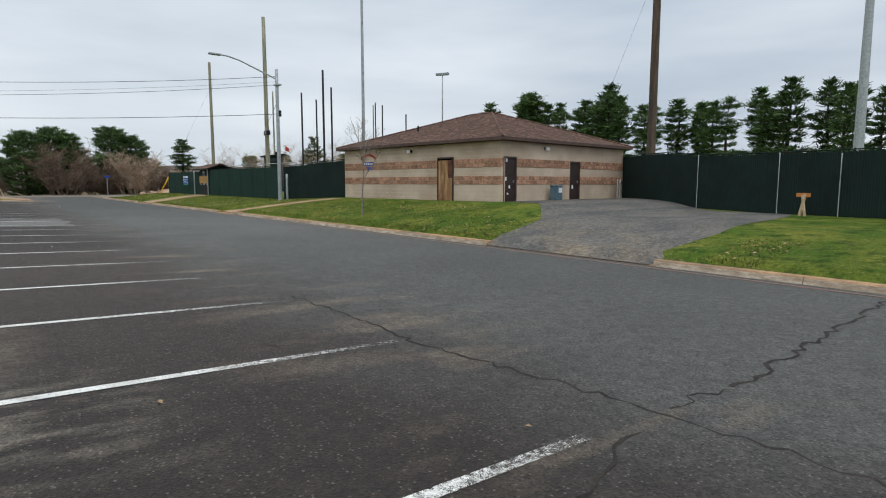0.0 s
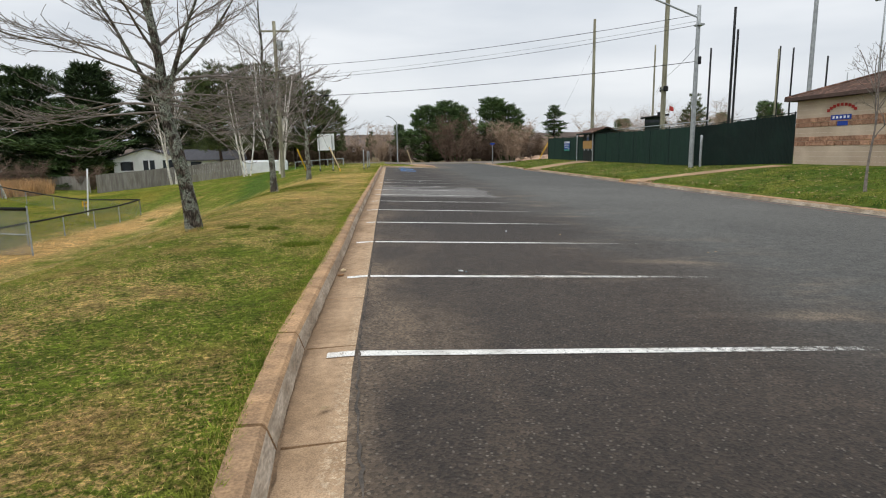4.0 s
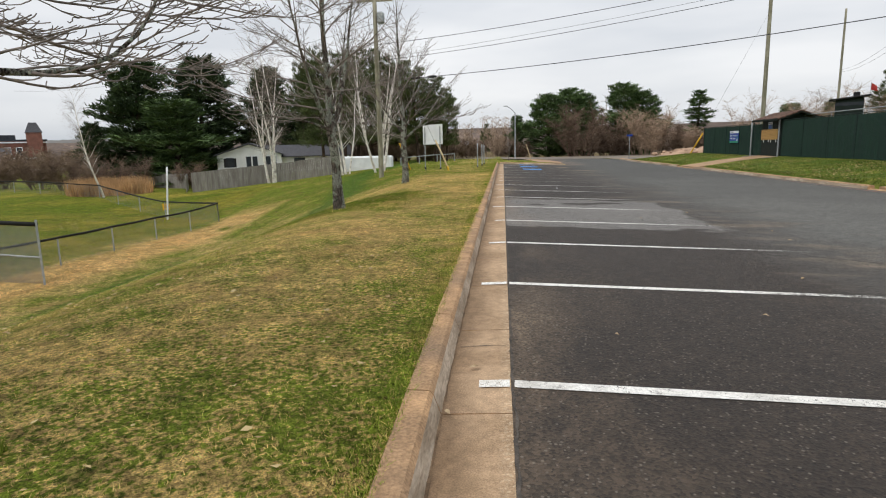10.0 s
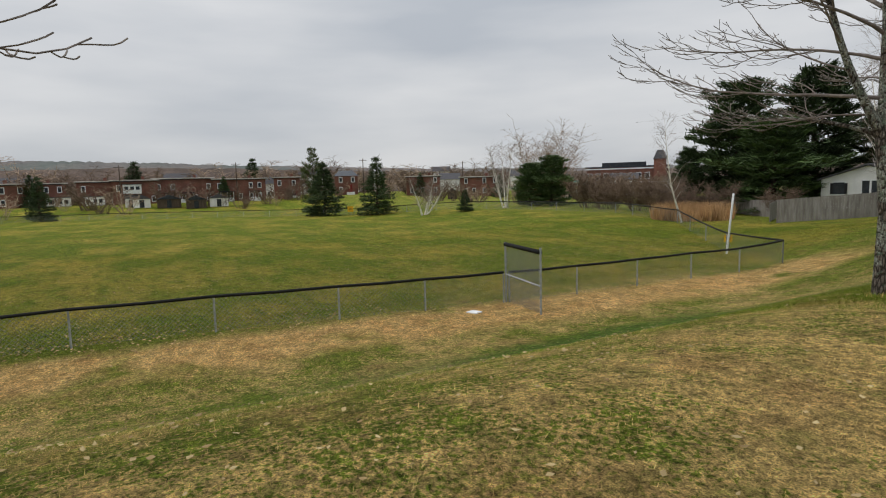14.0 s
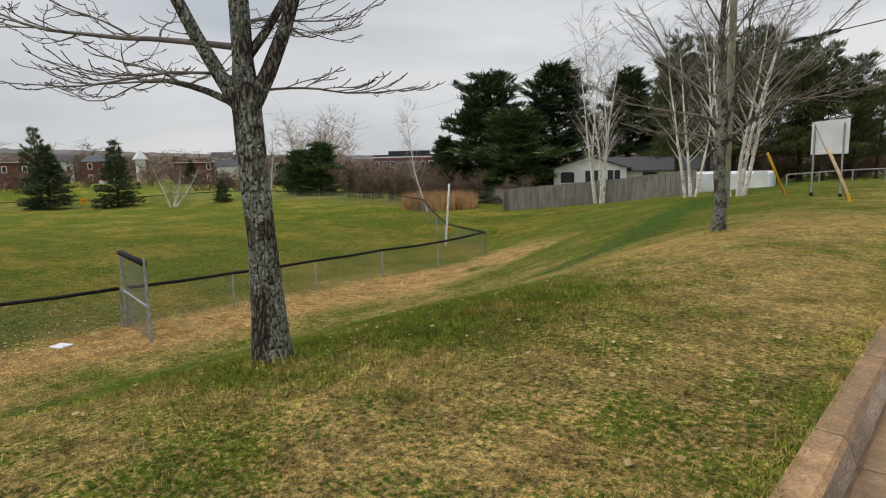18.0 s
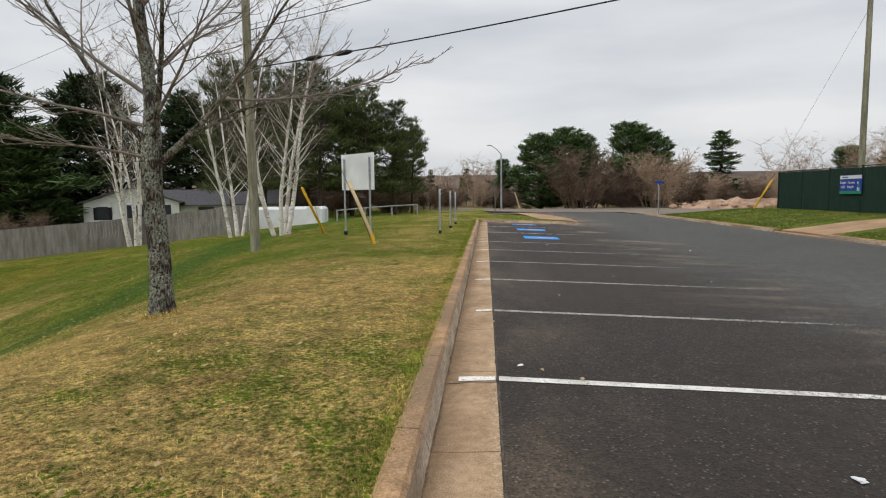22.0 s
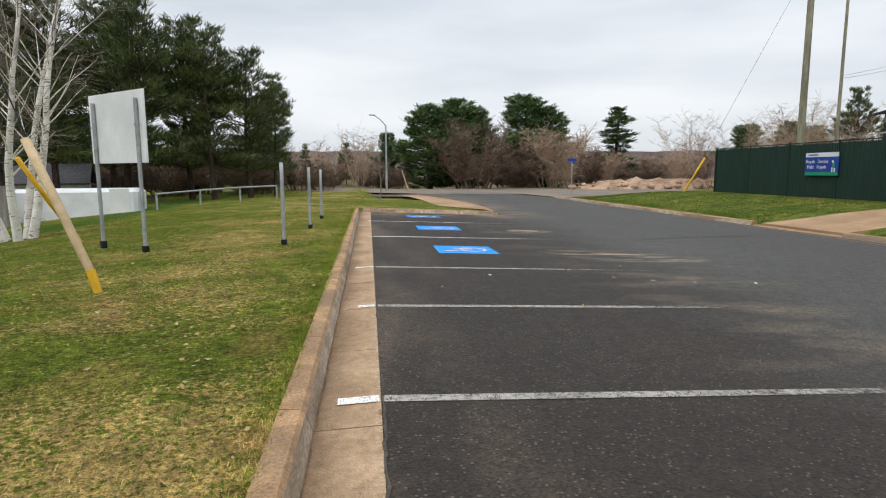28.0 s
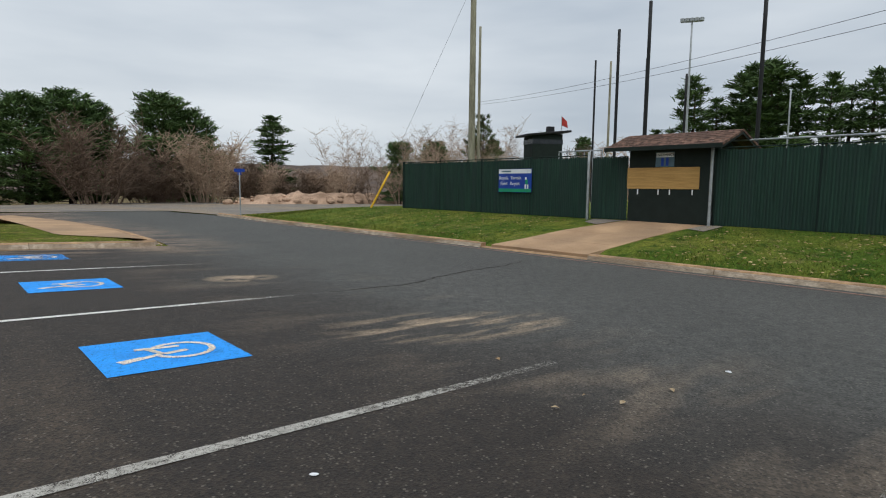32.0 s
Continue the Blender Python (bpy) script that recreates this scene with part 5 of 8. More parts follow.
part("crossbar", box(2.2, 0.1, 0.1, (0, 0, 19.5), 0, Matrix.Rotation(radians(-60), 4, "Z")), M_STEEL, lt)
for i in range(5):
    q = (i - 2) * 0.48
    part("floodlight", box(0.45, 0.4, 0.42, (q * math.cos(radians(-60)), q * math.sin(radians(-60)), 19.55), 0.05), M_STEEL, lt)

lamp = pole("street_lamp", 17.15, 24.55, ground_z(17.15, 24.55), 8.95, 0.14, 0.10, M_STEEL, "galvanised street lamp with a long arm over the lawn", "street lamp")
zb = ground_z(17.15, 24.55)
v, f = tube([(0, 0, 8.3 - zb), (-1.2, 0, 8.75 - zb), (-2.4, 0, 9.2 - zb), (-3.2, 0, 9.38 - zb), (-3.75, 0, 9.4 - zb)], [0.045] * 5, 8)
link("arm", v, f, M_STEEL, lamp, smooth=True)
part("lamp_head", box(0.75, 0.26, 0.13, (-3.95, 0, 9.33 - zb), 0.04), M_STEEL, lamp)
part("bracket", box(0.36, 0.5, 0.08, (0.05, 0, 7.9 - zb)), M_STEEL, lamp)
part("junction_box", box(0.2, 0.24, 0.4, (0.12, 0, 5.9 - zb), 0.02), M_BLACK, lamp)
pole("stub_post", 17.5, 24.2, ground_z(17.5, 24.2), 2.1, 0.07, 0.07, M_STEEL, "short grey steel post beside the street lamp", "post")
lamp2 = pole("street_lamp", 1.7, 86.0, -0.5, 6.0, 0.12, 0.08, M_STEEL, "thin grey street lamp at the road bend", "street lamp")
v, f = tube([(0, 0, 6.45), (-0.5, -0.1, 7.0), (-1.1, -0.2, 7.4)], [0.05, 0.045, 0.04], 6)
link("arm", v, f, M_STEEL, lamp2)
part("lamp_head", box(0.6, 0.22, 0.1, (-1.3, -0.2, 7.38), 0.03), M_STEEL, lamp2)

upole = pole("utility_pole", -7.75, 38.6, ground_z(-7.75, 38.6), 11.0, 0.16, 0.12, M_WOODPOLE, "weathered grey wooden utility pole on the grass slope", "pole")
part("crossarm", box(2.2, 0.1, 0.12, (0, 0, 10.6)), M_WOODPOLE, upole)
part("transformer", box(0.42, 0.42, 0.7, (0.35, 0, 9.3), 0.08), M_STEEL, upole)


def cable(a, b, sag, r, label, extra=None):
    a, b = Vector(a), Vector(b)
    pts = [a.lerp(b, i / 24) - Vector((0, 0, sag * 4 * (i / 24) * (1 - i / 24))) for i in range(25)]
    ob = tagged(link("cable", *tube(pts, [r] * 25, 5), M_BLACK, smooth=True), label, "cable")
    return pts


cable((-7.75, 38.6, 7.75), (17.15, 24.55, 8.48), 0.4, 0.015, "black overhead cable sagging between two poles")
cable((-7.75, 38.6, 6.8), (17.15, 24.55, 7.95), 0.4, 0.013, "black overhead cable sagging between two poles")
cable((-7.75, 38.6, 6.95), (17.15, 24.55, 8.15), 0.33, 0.007, "thin overhead wire beside the sagging cables")
pts = cable((-7.75, 38.6, 5.6), (17.15, 24.55, 6.05), 0.3, 0.018, "thick black overhead cable over the car park")
for k in (2, 3):
    a, b = pts[k], pts[k + 1]
    tagged(link("splice_case", *tube([a.lerp(b, 0.2), a.lerp(b, 0.35), a.lerp(b, 0.65), a.lerp(b, 0.8)], [0.03, 0.07, 0.07, 0.03], 8), M_BLACK), "black cable splice case on the overhead line", "cable fitting")
cable((35.7, 69.8, 8.6), (21.6, 37.5, 6.9), 0.35, 0.009, "thin cable between the wooden poles")
cable((35.7, 69.8, 8.4), (21.6, 37.5, 6.5), 0.35, 0.009, "thin cable between the wooden poles")
cable((21.6, 37.5, 6.7), (17.15, 24.55, 6.9), 0.12, 0.012, "thin cable from the wooden pole to the street lamp")
cable((-7.75, 38.6, 9.0), (-60, 70, 9.5), 1.2, 0.008, "overhead cable running to the houses")


for a, b in (((23.2, 57.9, 12.5), (17.6, 59.6, 0.25)), ((-7.75, 38.6, 9.6), (-3.2, 35.75, 0.1)), ((-7.75, 38.6, 9.2), (-6.5, 42.6, -0.4)), ((33.3, 6.9, 14.0), (36.5, 16.0, 0.3))):
    cable(a, b, 0.0, 0.007, "thin steel guy wire from a pole down to the ground")


# ---- small things on the grass ----
sg = thing("sign_board", -4.62, 40.15, 0.0, -40.5, "blank back of a white sign board on two steel posts", "sign")
g0 = ground_z(-4.6, 40.1)
part("panel", box(1.86, 0.03, 1.27, (0, 0.05, 1.66), 0.004), M_WHITE, sg)
for x in (-0.72, 0.74):
    v, f = tube([(x, 0, g0 - 0.2), (x, 0, 2.78)], [0.035, 0.035], 8)
    link("post", v, f, M_STEEL, sg)
    part("bolt", box(0.05, 0.08, 0.05, (x, 0.0, 2.3)), M_STEEL, sg)
    part("foot_sleeve", box(0.09, 0.09, 0.14, (x, 0, g0)), M_BLACK, sg)
gy = thing("guy_guard", -3.25, 35.75, ground_z(-3.25, 35.75), 0, "pale weathered guy-wire guard with a yellow foot, leaning", "guy guard")
link("guard", *tube([(0, 0.02, 0.25), (-0.3, 0.1, 0.95), (-0.68, 0.25, 1.75)], [0.045, 0.05, 0.05], 8), M_PALEWOOD, gy, smooth=True)
link("yellow_sleeve", *tube([(0.08, 0, -0.02), (0.0, 0.02, 0.26)], [0.047, 0.053], 8), M_YELLOW, gy)
link("anchor_rod", *tube([(0.12, 0, -0.15), (0.06, 0, 0.05)], [0.02, 0.02], 6), M_STEEL, gy)
gy2 = thing("guy_guard", -6.5, 42.6, ground_z(-6.5, 42.6), 0, "yellow plastic guy-wire guard leaning towards the pole", "guy guard")
link("yellow_sleeve", *tube([(0.0, 0, 0.0), (-0.25, -0.6, 0.9), (-0.5, -1.2, 1.85)], [0.05] * 3, 8), M_YELLOW, gy2, smooth=True)
gy3 = thing("guy_guard", 17.6, 59.6, ground_z(17.6, 59.6), 0, "yellow plastic guy-wire guard beside the fence corner", "guy guard")
link("yellow_sleeve", *tube([(0.0, 0, 0.0), (0.5, -0.2, 1.0), (0.95, -0.35, 1.9)], [0.06] * 3, 8), M_YELLOW, gy3, smooth=True)
gy4 = thing("guy_guard", 4.0, 88, ground_z(4, 88), 0, "pale yellow guy-wire guard far along the road", "guy guard")
link("yellow_sleeve", *tube([(0.0, 0, 0.0), (-0.7, 0, 2.2)], [0.07] * 2, 8), M_PALEWOOD, gy4)
for x, y, h in ((-1.67, 40.0, 1.55), (-1.5, 43.3, 1.5), (-1.45, 46.2, 1.45)):
    z = ground_z(x, y)
    p = pole("steel_post", x, y, z, z + h, 0.035, 0.035, M_STEEL, "galvanised steel sign post without a sign, in the grass", "post")
    part("foot_sleeve", box(0.1, 0.1, 0.1, (0, 0, 0)), M_BLACK, p)
z = ground_z(11.45, 66)
ss_ = pole("street_sign", 13.3, 66.0, z, z + 2.6, 0.035, 0.035, M_STEEL, "thin post with small blue street name blades", "street sign")
part("blade", box(0.6, 0.02, 0.18, (0, 0, 2.6), 0.004), M_SIGNBLUE, ss_)
part("blade", box(0.02, 0.5, 0.18, (0, 0, 2.42), 0.004), M_SIGNBLUE, ss_)
z = ground_z(-6, 92)
st = pole("traffic_sign", -5.5, 92, z, z + 2.3, 0.04, 0.04, M_STEEL, "small white traffic sign on a post", "traffic sign")
part("plate", box(0.6, 0.02, 0.7, (0, -0.05, 1.7)), M_WHITE, st)
part("black_mark", box(0.3, 0.022, 0.3, (0, -0.051, 1.95)), M_BLACK, st)


# ---- ball field ----
FZ = lambda x, y: ground_z(x, y)


def wire_mat():
    m = mat("chain_link_wire", rgb(150, 154, 156), rgb(126, 130, 132), 6, 0.5, 0, 40, 0.1, metal=0.5)
    return m


M_WIRE = wire_mat()


def chain_bay(parent, a, b, h, step=0.11, r=0.004):
    """Woven wire of one bay as thin crossed strands."""
    a, b = Vector(a), Vector(b)
    d = b - a
    L = math.hypot(d.x, d.y)
    u = Vector((d.x / L, d.y / L, d.z / L))
    nrm = Vector((-u.y, u.x, 0))
    vs, fs = [], []
    k = int((L + h) / step)
    for sgn in (1, -1):
        for i in range(k + 1):
            s0 = i * step - (h if sgn > 0 else 0)
            s1 = s0 + sgn * h
            z0, z1 = 0.0, h
            if sgn < 0:
                s0, s1 = i * step, i * step - h
            lo, hi = (s0, s1)
            p, q = [s0, z0], [s1, z1]
            for e, o in ((p, q), (q, p)):
                if e[0] < 0:
                    t = (0 - e[0]) / (o[0] - e[0]) if o[0] != e[0] else 0
                    e[1] += (o[1] - e[1]) * t
                    e[0] = 0
                if e[0] > L:
                    t = (L - e[0]) / (o[0] - e[0]) if o[0] != e[0] else 0
                    e[1] += (o[1] - e[1]) * t
                    e[0] = L
            if abs(p[0] - q[0]) < 0.02 or min(p[1], q[1]) < -0.01 or max(p[1], q[1]) > h + 0.01:
                continue
            P, Q = a + u * p[0] + Vector((0, 0, p[1])), a + u * q[0] + Vector((0, 0, q[1]))
            w = Vector((0, 0, r * 1.4))
            n0 = len(vs)
            vs += [tuple(P + w), tuple(P - w), tuple(Q - w), tuple(Q + w)]
            fs.append((n0, n0 + 1, n0 + 2, n0 + 3))
    ob = link("wire_mesh", vs, fs, M_WIRE, parent)
    ob["kind"] = "stuff"


def field_fence(pts, bay, h, label, wire=True, cap=True):
    ob = thing("chain_link_fence", 0, 0, 0, 0, label, "fence")
    run = [Vector((x, y, FZ(x, y))) for x, y in dense(pts, bay)]
    for i, p in enumerate(run):
        link("post", *tube([p - Vector((0, 0, 0.2)), p + Vector((0, 0, h))], [0.03, 0.03], 8), M_STEEL, ob)
    for a, b in zip(run, run[1:]):
        up = Vector((0, 0, h + 0.02))
        m = (a + b) / 2 - Vector((0, 0, 0.02))
        link("top_tube", *tube([a + up, m + up, b + up], [0.048] * 3 if cap else [0.03] * 3, 8), M_RUBBER, ob, smooth=True)
        if wire:
            chain_bay(ob, a + Vector((0, 0, 0.03)), b + Vector((0, 0, 0.03)), h - 0.04, 0.13 if bay < 4 else 0.3, 0.0036 if bay < 4 else 0.008)
    return ob


field_fence([(-19.2, -14), (-18.75, 6), (-17.95, 13.3), (-17.05, 18.95)], 3.05, 1.05, "low chain-link fence with a black tube along its top")
field_fence([(-17.0, 19.15), (-16.65, 28), (-16.55, 34.05)], 3.05, 1.05, "low chain-link fence with a black tube along its top")
field_fence([(-16.55, 34.05), (-21.6, 37.0), (-33, 46.5), (-46, 52.5), (-60, 52), (-73, 50), (-86, 37), (-98, 23), (-111, 5), (-119, -16), (-121, -50)], 4.4, 1.05, "far outfield fence with a black top tube")
bs = thing("fence_wing", 0, 0, 0, 0, "short tall chain-link wing panel with a black padded top", "fence")
a, b = Vector((-17.05, 19.05, FZ(-17.05, 19.05))), Vector((-14.85, 18.88, FZ(-14.85, 18.88)))
for p in (a, b):
    link("post", *tube([p - Vector((0, 0, 0.2)), p + Vector((0, 0, 2.12))], [0.035, 0.035], 8), M_STEEL, bs)
link("padded_top", *tube([a + Vector((0, 0, 2.05)), b + Vector((0, 0, 1.98))], [0.075, 0.075], 8), M_RUBBER, bs, smooth=True)
link("mid_rail", *tube([a + Vector((0, 0, 1.0)), b + Vector((0, 0, 0.9))], [0.03, 0.03], 8), M_STEEL, bs)
chain_bay(bs, a + Vector((0, 0, 0.05)), b + Vector((0, 0, 0.05)), 1.9, 0.085, 0.007)
pl = tagged(part("home_plate", box(0.42, 0.34, 0.04, (-16.3, 17.3, FZ(-16.3, 17.3) - 0.0), 0.01, Matrix.Rotation(0.4, 4, "Z")), M_WHITE), "white rubber plate lying in the dirt", "home plate")
fp = pole("foul_pole", -21.1, 36.3, FZ(-21.1, 36.3), 0.65, 0.055, 0.055, M_WHITE, "white foul pole leaning at the fence corner", "foul pole", lean=(0.28, 0.1))
for x, y, w, ang in ((-21.6, 37.1, 0.42, 35), (-85.8, 36.9, 0.9, 60)):
    z = FZ(x, y)
    t = thing("distance_sign", x + 0.06, y - 0.06, z + 0.55, ang, "yellow distance sign on the outfield fence", "sign")
    part("plate", box(w, 0.02, w * 0.95), M_YELLOW, t)
    words("220", w * 0.42, M_BLACK, t, pose(0, -0.016, w * 0.47, 90, 0, 0))

# scuffs scratched through the paint and asphalt
def scuffs(x, y, n, seed):
    r = random.Random(seed)
    quads = []
    for _ in range(n):
        a, b, L, t = x + r.uniform(-0.45, 0.45), y + r.uniform(-0.22, 0.22), r.uniform(0.2, 0.8), radians(-28 + r.uniform(-6, 6))
        quads.append(((a, b), (a + L * math.cos(t), b + L * math.sin(t)), 0.009, 0.002))
    paint("scuff_mark", quads, M_SCUFF, "pale scuff scratches on the asphalt", lambda q, w: lot_z(q) + 0.008, div=2)


scuffs(1.75, 0.02, 14, 41)
scuffs(2.3, 0.25, 8, 42)


# scraps on the asphalt and in the gutter
for x, y, m, label, sz in ((1.18, 0.3, M_WHITE, "crumpled white paper scrap on the asphalt", 0.032), (1.24, 0.26, M_BOXGREY, "small grey wrapper scrap on the asphalt", 0.02), (2.53, 4.14, M_WHITE, "small white paper scrap on the asphalt", 0.026), (5.69, 36.63, M_WHITE, "small white scrap on the drive", 0.03), (1.73, 37.16, M_WHITE, "small white scrap between stalls", 0.024), (0.21, 24.67, M_WHITE, "tiny white scrap by the gutter", 0.03), (1.86, 22.88, M_WHITE, "small white scrap between stalls", 0.04), (-0.3, 0.39, M_PALEWOOD, "dry pale leaf lying in the gutter", 0.055), (-0.31, 0.12, M_OLDPLY, "curled brown leaf lying in the gutter", 0.045), (2.44, 35.18, M_YELLOW, "short yellow twig on the stall line", 0.018)):
    bm = bmesh.new()
    bmesh.ops.create_icosphere(bm, subdivisions=2, radius=sz)
    for v in bm.verts:
        v.co *= 1 + 0.5 * noise.noise(v.co * 40 + Vector((x, y, 0)))
        v.co.z = v.co.z * 0.3 + sz * 0.25
        v.co.y *= 0.55
    scrap = tagged(part("scrap", bm, m), label, "litter", "scraps on the ground")
    scrap.matrix_world = pose(x, y, lot_z(x) + (0.004 if x > 0 else -0.008), 0, 0, rng.uniform(0, 360))


# ---- trees ----
def bough(r, start, way, length, r0, r1, n, wander, lift):
    """A wandering limb as points and radii."""
    pts, rad = [Vector(start)], [r0]
    d = Vector(way).normalized()
    for i in range(n):
        d = (d + Vector((r.uniform(-1, 1), r.uniform(-1, 1), r.uniform(-0.7, 0.7))) * wander + Vector((0, 0, lift))).normalized()
        pts.append(pts[-1] + d * length / n)
        rad.append(r0 + (r1 - r0) * (i + 1) / n)
    return pts, rad


def bare_tree(name, x, y, seed, height, r0, fork, label, bark, twig, limbs=6, spread=0.75, lean=(0, 0), low=(), density=1.0, tint=None):
    """Leafless broadleaf: trunk, limbs and twigs that fork three times over."""
    r = random.Random(seed)
    z = ground_z(x, y)
    ob = thing(name, x, y, z, 0, label, "tree")
    trunk, br, tw = ([], []), ([], []), ([], [])
    tp = [Vector((lean[0] * t + 0.05 * math.sin(5 * t + seed), lean[1] * t + 0.04 * math.sin(7 * t), height * 0.82 * t - 0.15 * (t == 0))) for t in [i / 10 for i in range(11)]]
    flare = [1.45, 1.05] + [1.0 - 0.88 * (i / 10) ** 1.15 for i in range(2, 11)]
    tube(tp, [r0 * f for f in flare], 12, True, trunk)
    def at(t):
        k = min(int(t * 10), 9)
        return tp[k].lerp(tp[k + 1], t * 10 - k)
    def twigs(pts, rad, level):
        n = len(pts)
        L = sum((b - a).length for a, b in zip(pts, pts[1:]))
        if level > 3 or L < 0.22:
            return
        count = max(1, int({1: 9, 2: 7, 3: 4}[level] * density * min(1.4, L / (2.2 / level) + 0.35)))
        for _ in range(count):
            t = r.uniform(0.18, 0.98)
            i = min(int(t * (n - 1)), n - 2)
            p = pts[i].lerp(pts[i + 1], t * (n - 1) - i)
            d = (pts[i + 1] - pts[i]).normalized()
            side = d.cross(Vector((r.uniform(-1, 1), r.uniform(-1, 1), r.uniform(-1, 1)))).normalized()
            way = d * r.uniform(0.5, 0.9) + side * r.uniform(0.5, 0.95)
            Lc = L * r.uniform(0.28, 0.55) * (1.15 - 0.5 * t)
            ra = max(rad[i] * r.uniform(0.42, 0.6), 0.004)
            q, qr = bough(r, p, way, Lc, ra, max(ra * 0.4, 0.0028), 4 if level < 3 else 3, 0.2, 0.05 if level < 3 else 0.02)
            tube(q, qr, 5 if level == 1 else 3, False, br if level == 1 else tw)
            twigs(q, qr, level + 1)
    starts = [(fork + (0.95 - fork) * (i / limbs) ** 0.9, i * 2.399 + seed) for i in range(limbs)]
    starts = [(t, a, 0.55 + 0.9 * t, 1.0) for t, a in starts] + [(t, a, s, k) for t, a, s, k in low]
    for t, a, steep, far in starts:
        p = at(t)
        L = height * (0.62 - 0.42 * t) * r.uniform(0.85, 1.15) * far
        rr = r0 * (0.62 - 0.45 * t) * r.uniform(0.85, 1.1) * (0.75 if steep < 0.4 else 1.0)
        way = Vector((math.cos(a) * spread, math.sin(a) * spread, steep))
        q, qr = bough(r, p, way, L, rr, 0.01, 8, 0.15, 0.03 if steep < 0.4 else 0.05)
        tube(q, qr, 7, True, trunk if rr > 0.05 else br)
        twigs(q, qr, 1)
    twigs(tp[5:], [r0 * f for f in flare[5:]], 1)
    link("trunk", *trunk, bark, ob, smooth=True)
    link("branch_frame", *br, twig, ob, smooth=True)
    t = link("crown", *tw, twig, ob)
    t["kind"] = "stuff"
    return ob


def maple(x, y, seed, r0, top, trunk_path, limbs, label, density=1.0):
    """Leafless maple: trunk bent along trunk_path, limbs as (height, azimuth, length, radius, three elevations)."""
    r = random.Random(seed)
    z = ground_z(x, y)
    ob = thing("maple_tree", x, y, z, 0, label, "tree")
    trunk, br, tw = ([], []), ([], []), ([], [])
    def at(h):
        for (h0, x0, y0), (h1, x1, y1) in zip(trunk_path, trunk_path[1:]):
            if h <= h1:
                t = (h - h0) / (h1 - h0)
                return Vector((x0 + (x1 - x0) * t, y0 + (y1 - y0) * t, h))
        return Vector((trunk_path[-1][1], trunk_path[-1][2], h))
    tp, tr = [], []
    for i in range(25):
        h = top * i / 24
        p = at(h)
        tp.append(p + Vector((0.02 * math.sin(3 * h + seed), 0.02 * math.cos(2.3 * h), -0.15 if i == 0 else 0)))
        tr.append(r0 * ((1.55, 1.2, 1.06)[i] if i < 3 else 1.0 - 0.92 * max(0.0, h - 1.9) / (top - 1.9) - (0.22 if h > 2.3 else 0.0) * (1 - (h - 1.9) / (top - 1.9))) * r.uniform(0.96, 1.05))
    tube(tp, tr, 14, True, trunk)
    def grow(p, az, L, ra, els, n=10, wob=1.0):
        q, qr = [Vector(p)], [ra]
        sway, phase = r.uniform(-0.05, 0.05) * wob, r.uniform(0, 6.28)
        for i in range(n):
            t = (i + 0.5) / n
            e = els[0] + (els[1] - els[0]) * min(t * 2, 1) + (els[2] - els[1]) * max(0, t * 2 - 1)
            az += sway + r.uniform(-0.09, 0.09) * wob
            e = radians(e + 6 * wob * math.sin(phase + 5 * t) + r.uniform(-4, 4) * wob)
            q.append(q[-1] + Vector((math.cos(az) * math.cos(e), math.sin(az) * math.cos(e), math.sin(e))) * L / n)
            qr.append(ra + (0.0045 - ra) * ((i + 1) / n) ** 0.75)
        return q, qr
    def fork(q, qr, L, level):
        n = len(q) - 1
        count = int({1: 13, 2: 6, 3: 3}[level] * density * min(1.3, 0.4 + L / (2.4 / level)))
        for k in range(count):
            t = (0.22 if level == 1 else 0.15) + (0.76 if level == 1 else 0.83) * (k + r.random()) / max(count, 1)
            i = min(int(t * n), n - 1)
            p = q[i].lerp(q[i + 1], t * n - i)
            d = (q[i + 1] - q[i]).normalized()
            az = math.atan2(d.y, d.x) + (1 if k % 2 else -1) * r.uniform(0.4, 0.95)
            e = math.degrees(math.asin(max(-1, min(1, d.z))))
            Lc = L * r.uniform(0.22, 0.46) * (1.2 - 0.65 * t)
            ra = max(min(qr[i] * r.uniform(0.4, 0.58), 0.016), 0.0036)
            lift = r.uniform(-18, 28)
            c, cr = grow(p, az, Lc, ra, (e * 0.7 + lift, e * 0.5 + lift * 0.6, e * 0.4 + 34), 6 if level < 3 else 4)
            tube(c, cr, 5 if level == 1 else 3, False, br if level == 1 else tw)
            if level < 3 and Lc > 0.22:
                fork(c, cr, Lc, level + 1)
    for h, az, L, ra, *els in limbs:
        q, qr = grow(Vector(h) if isinstance(h, tuple) else at(h) + Vector((0, 0, -ra)), radians(az), L, ra, els, 12, 0.7)
        tube(q, qr, 9, True, trunk if ra > 0.03 else br)
        fork(q, qr, L, 1)
    fork(tp[9:], tr[9:], top * 0.6, 1)
    link("trunk", *trunk, M_BARK, ob, smooth=True)
    link("branch_frame", *br, M_TWIG, ob, smooth=True)
    t = link("crown", *tw, M_TWIG, ob)
    t["kind"] = "stuff"
    return ob


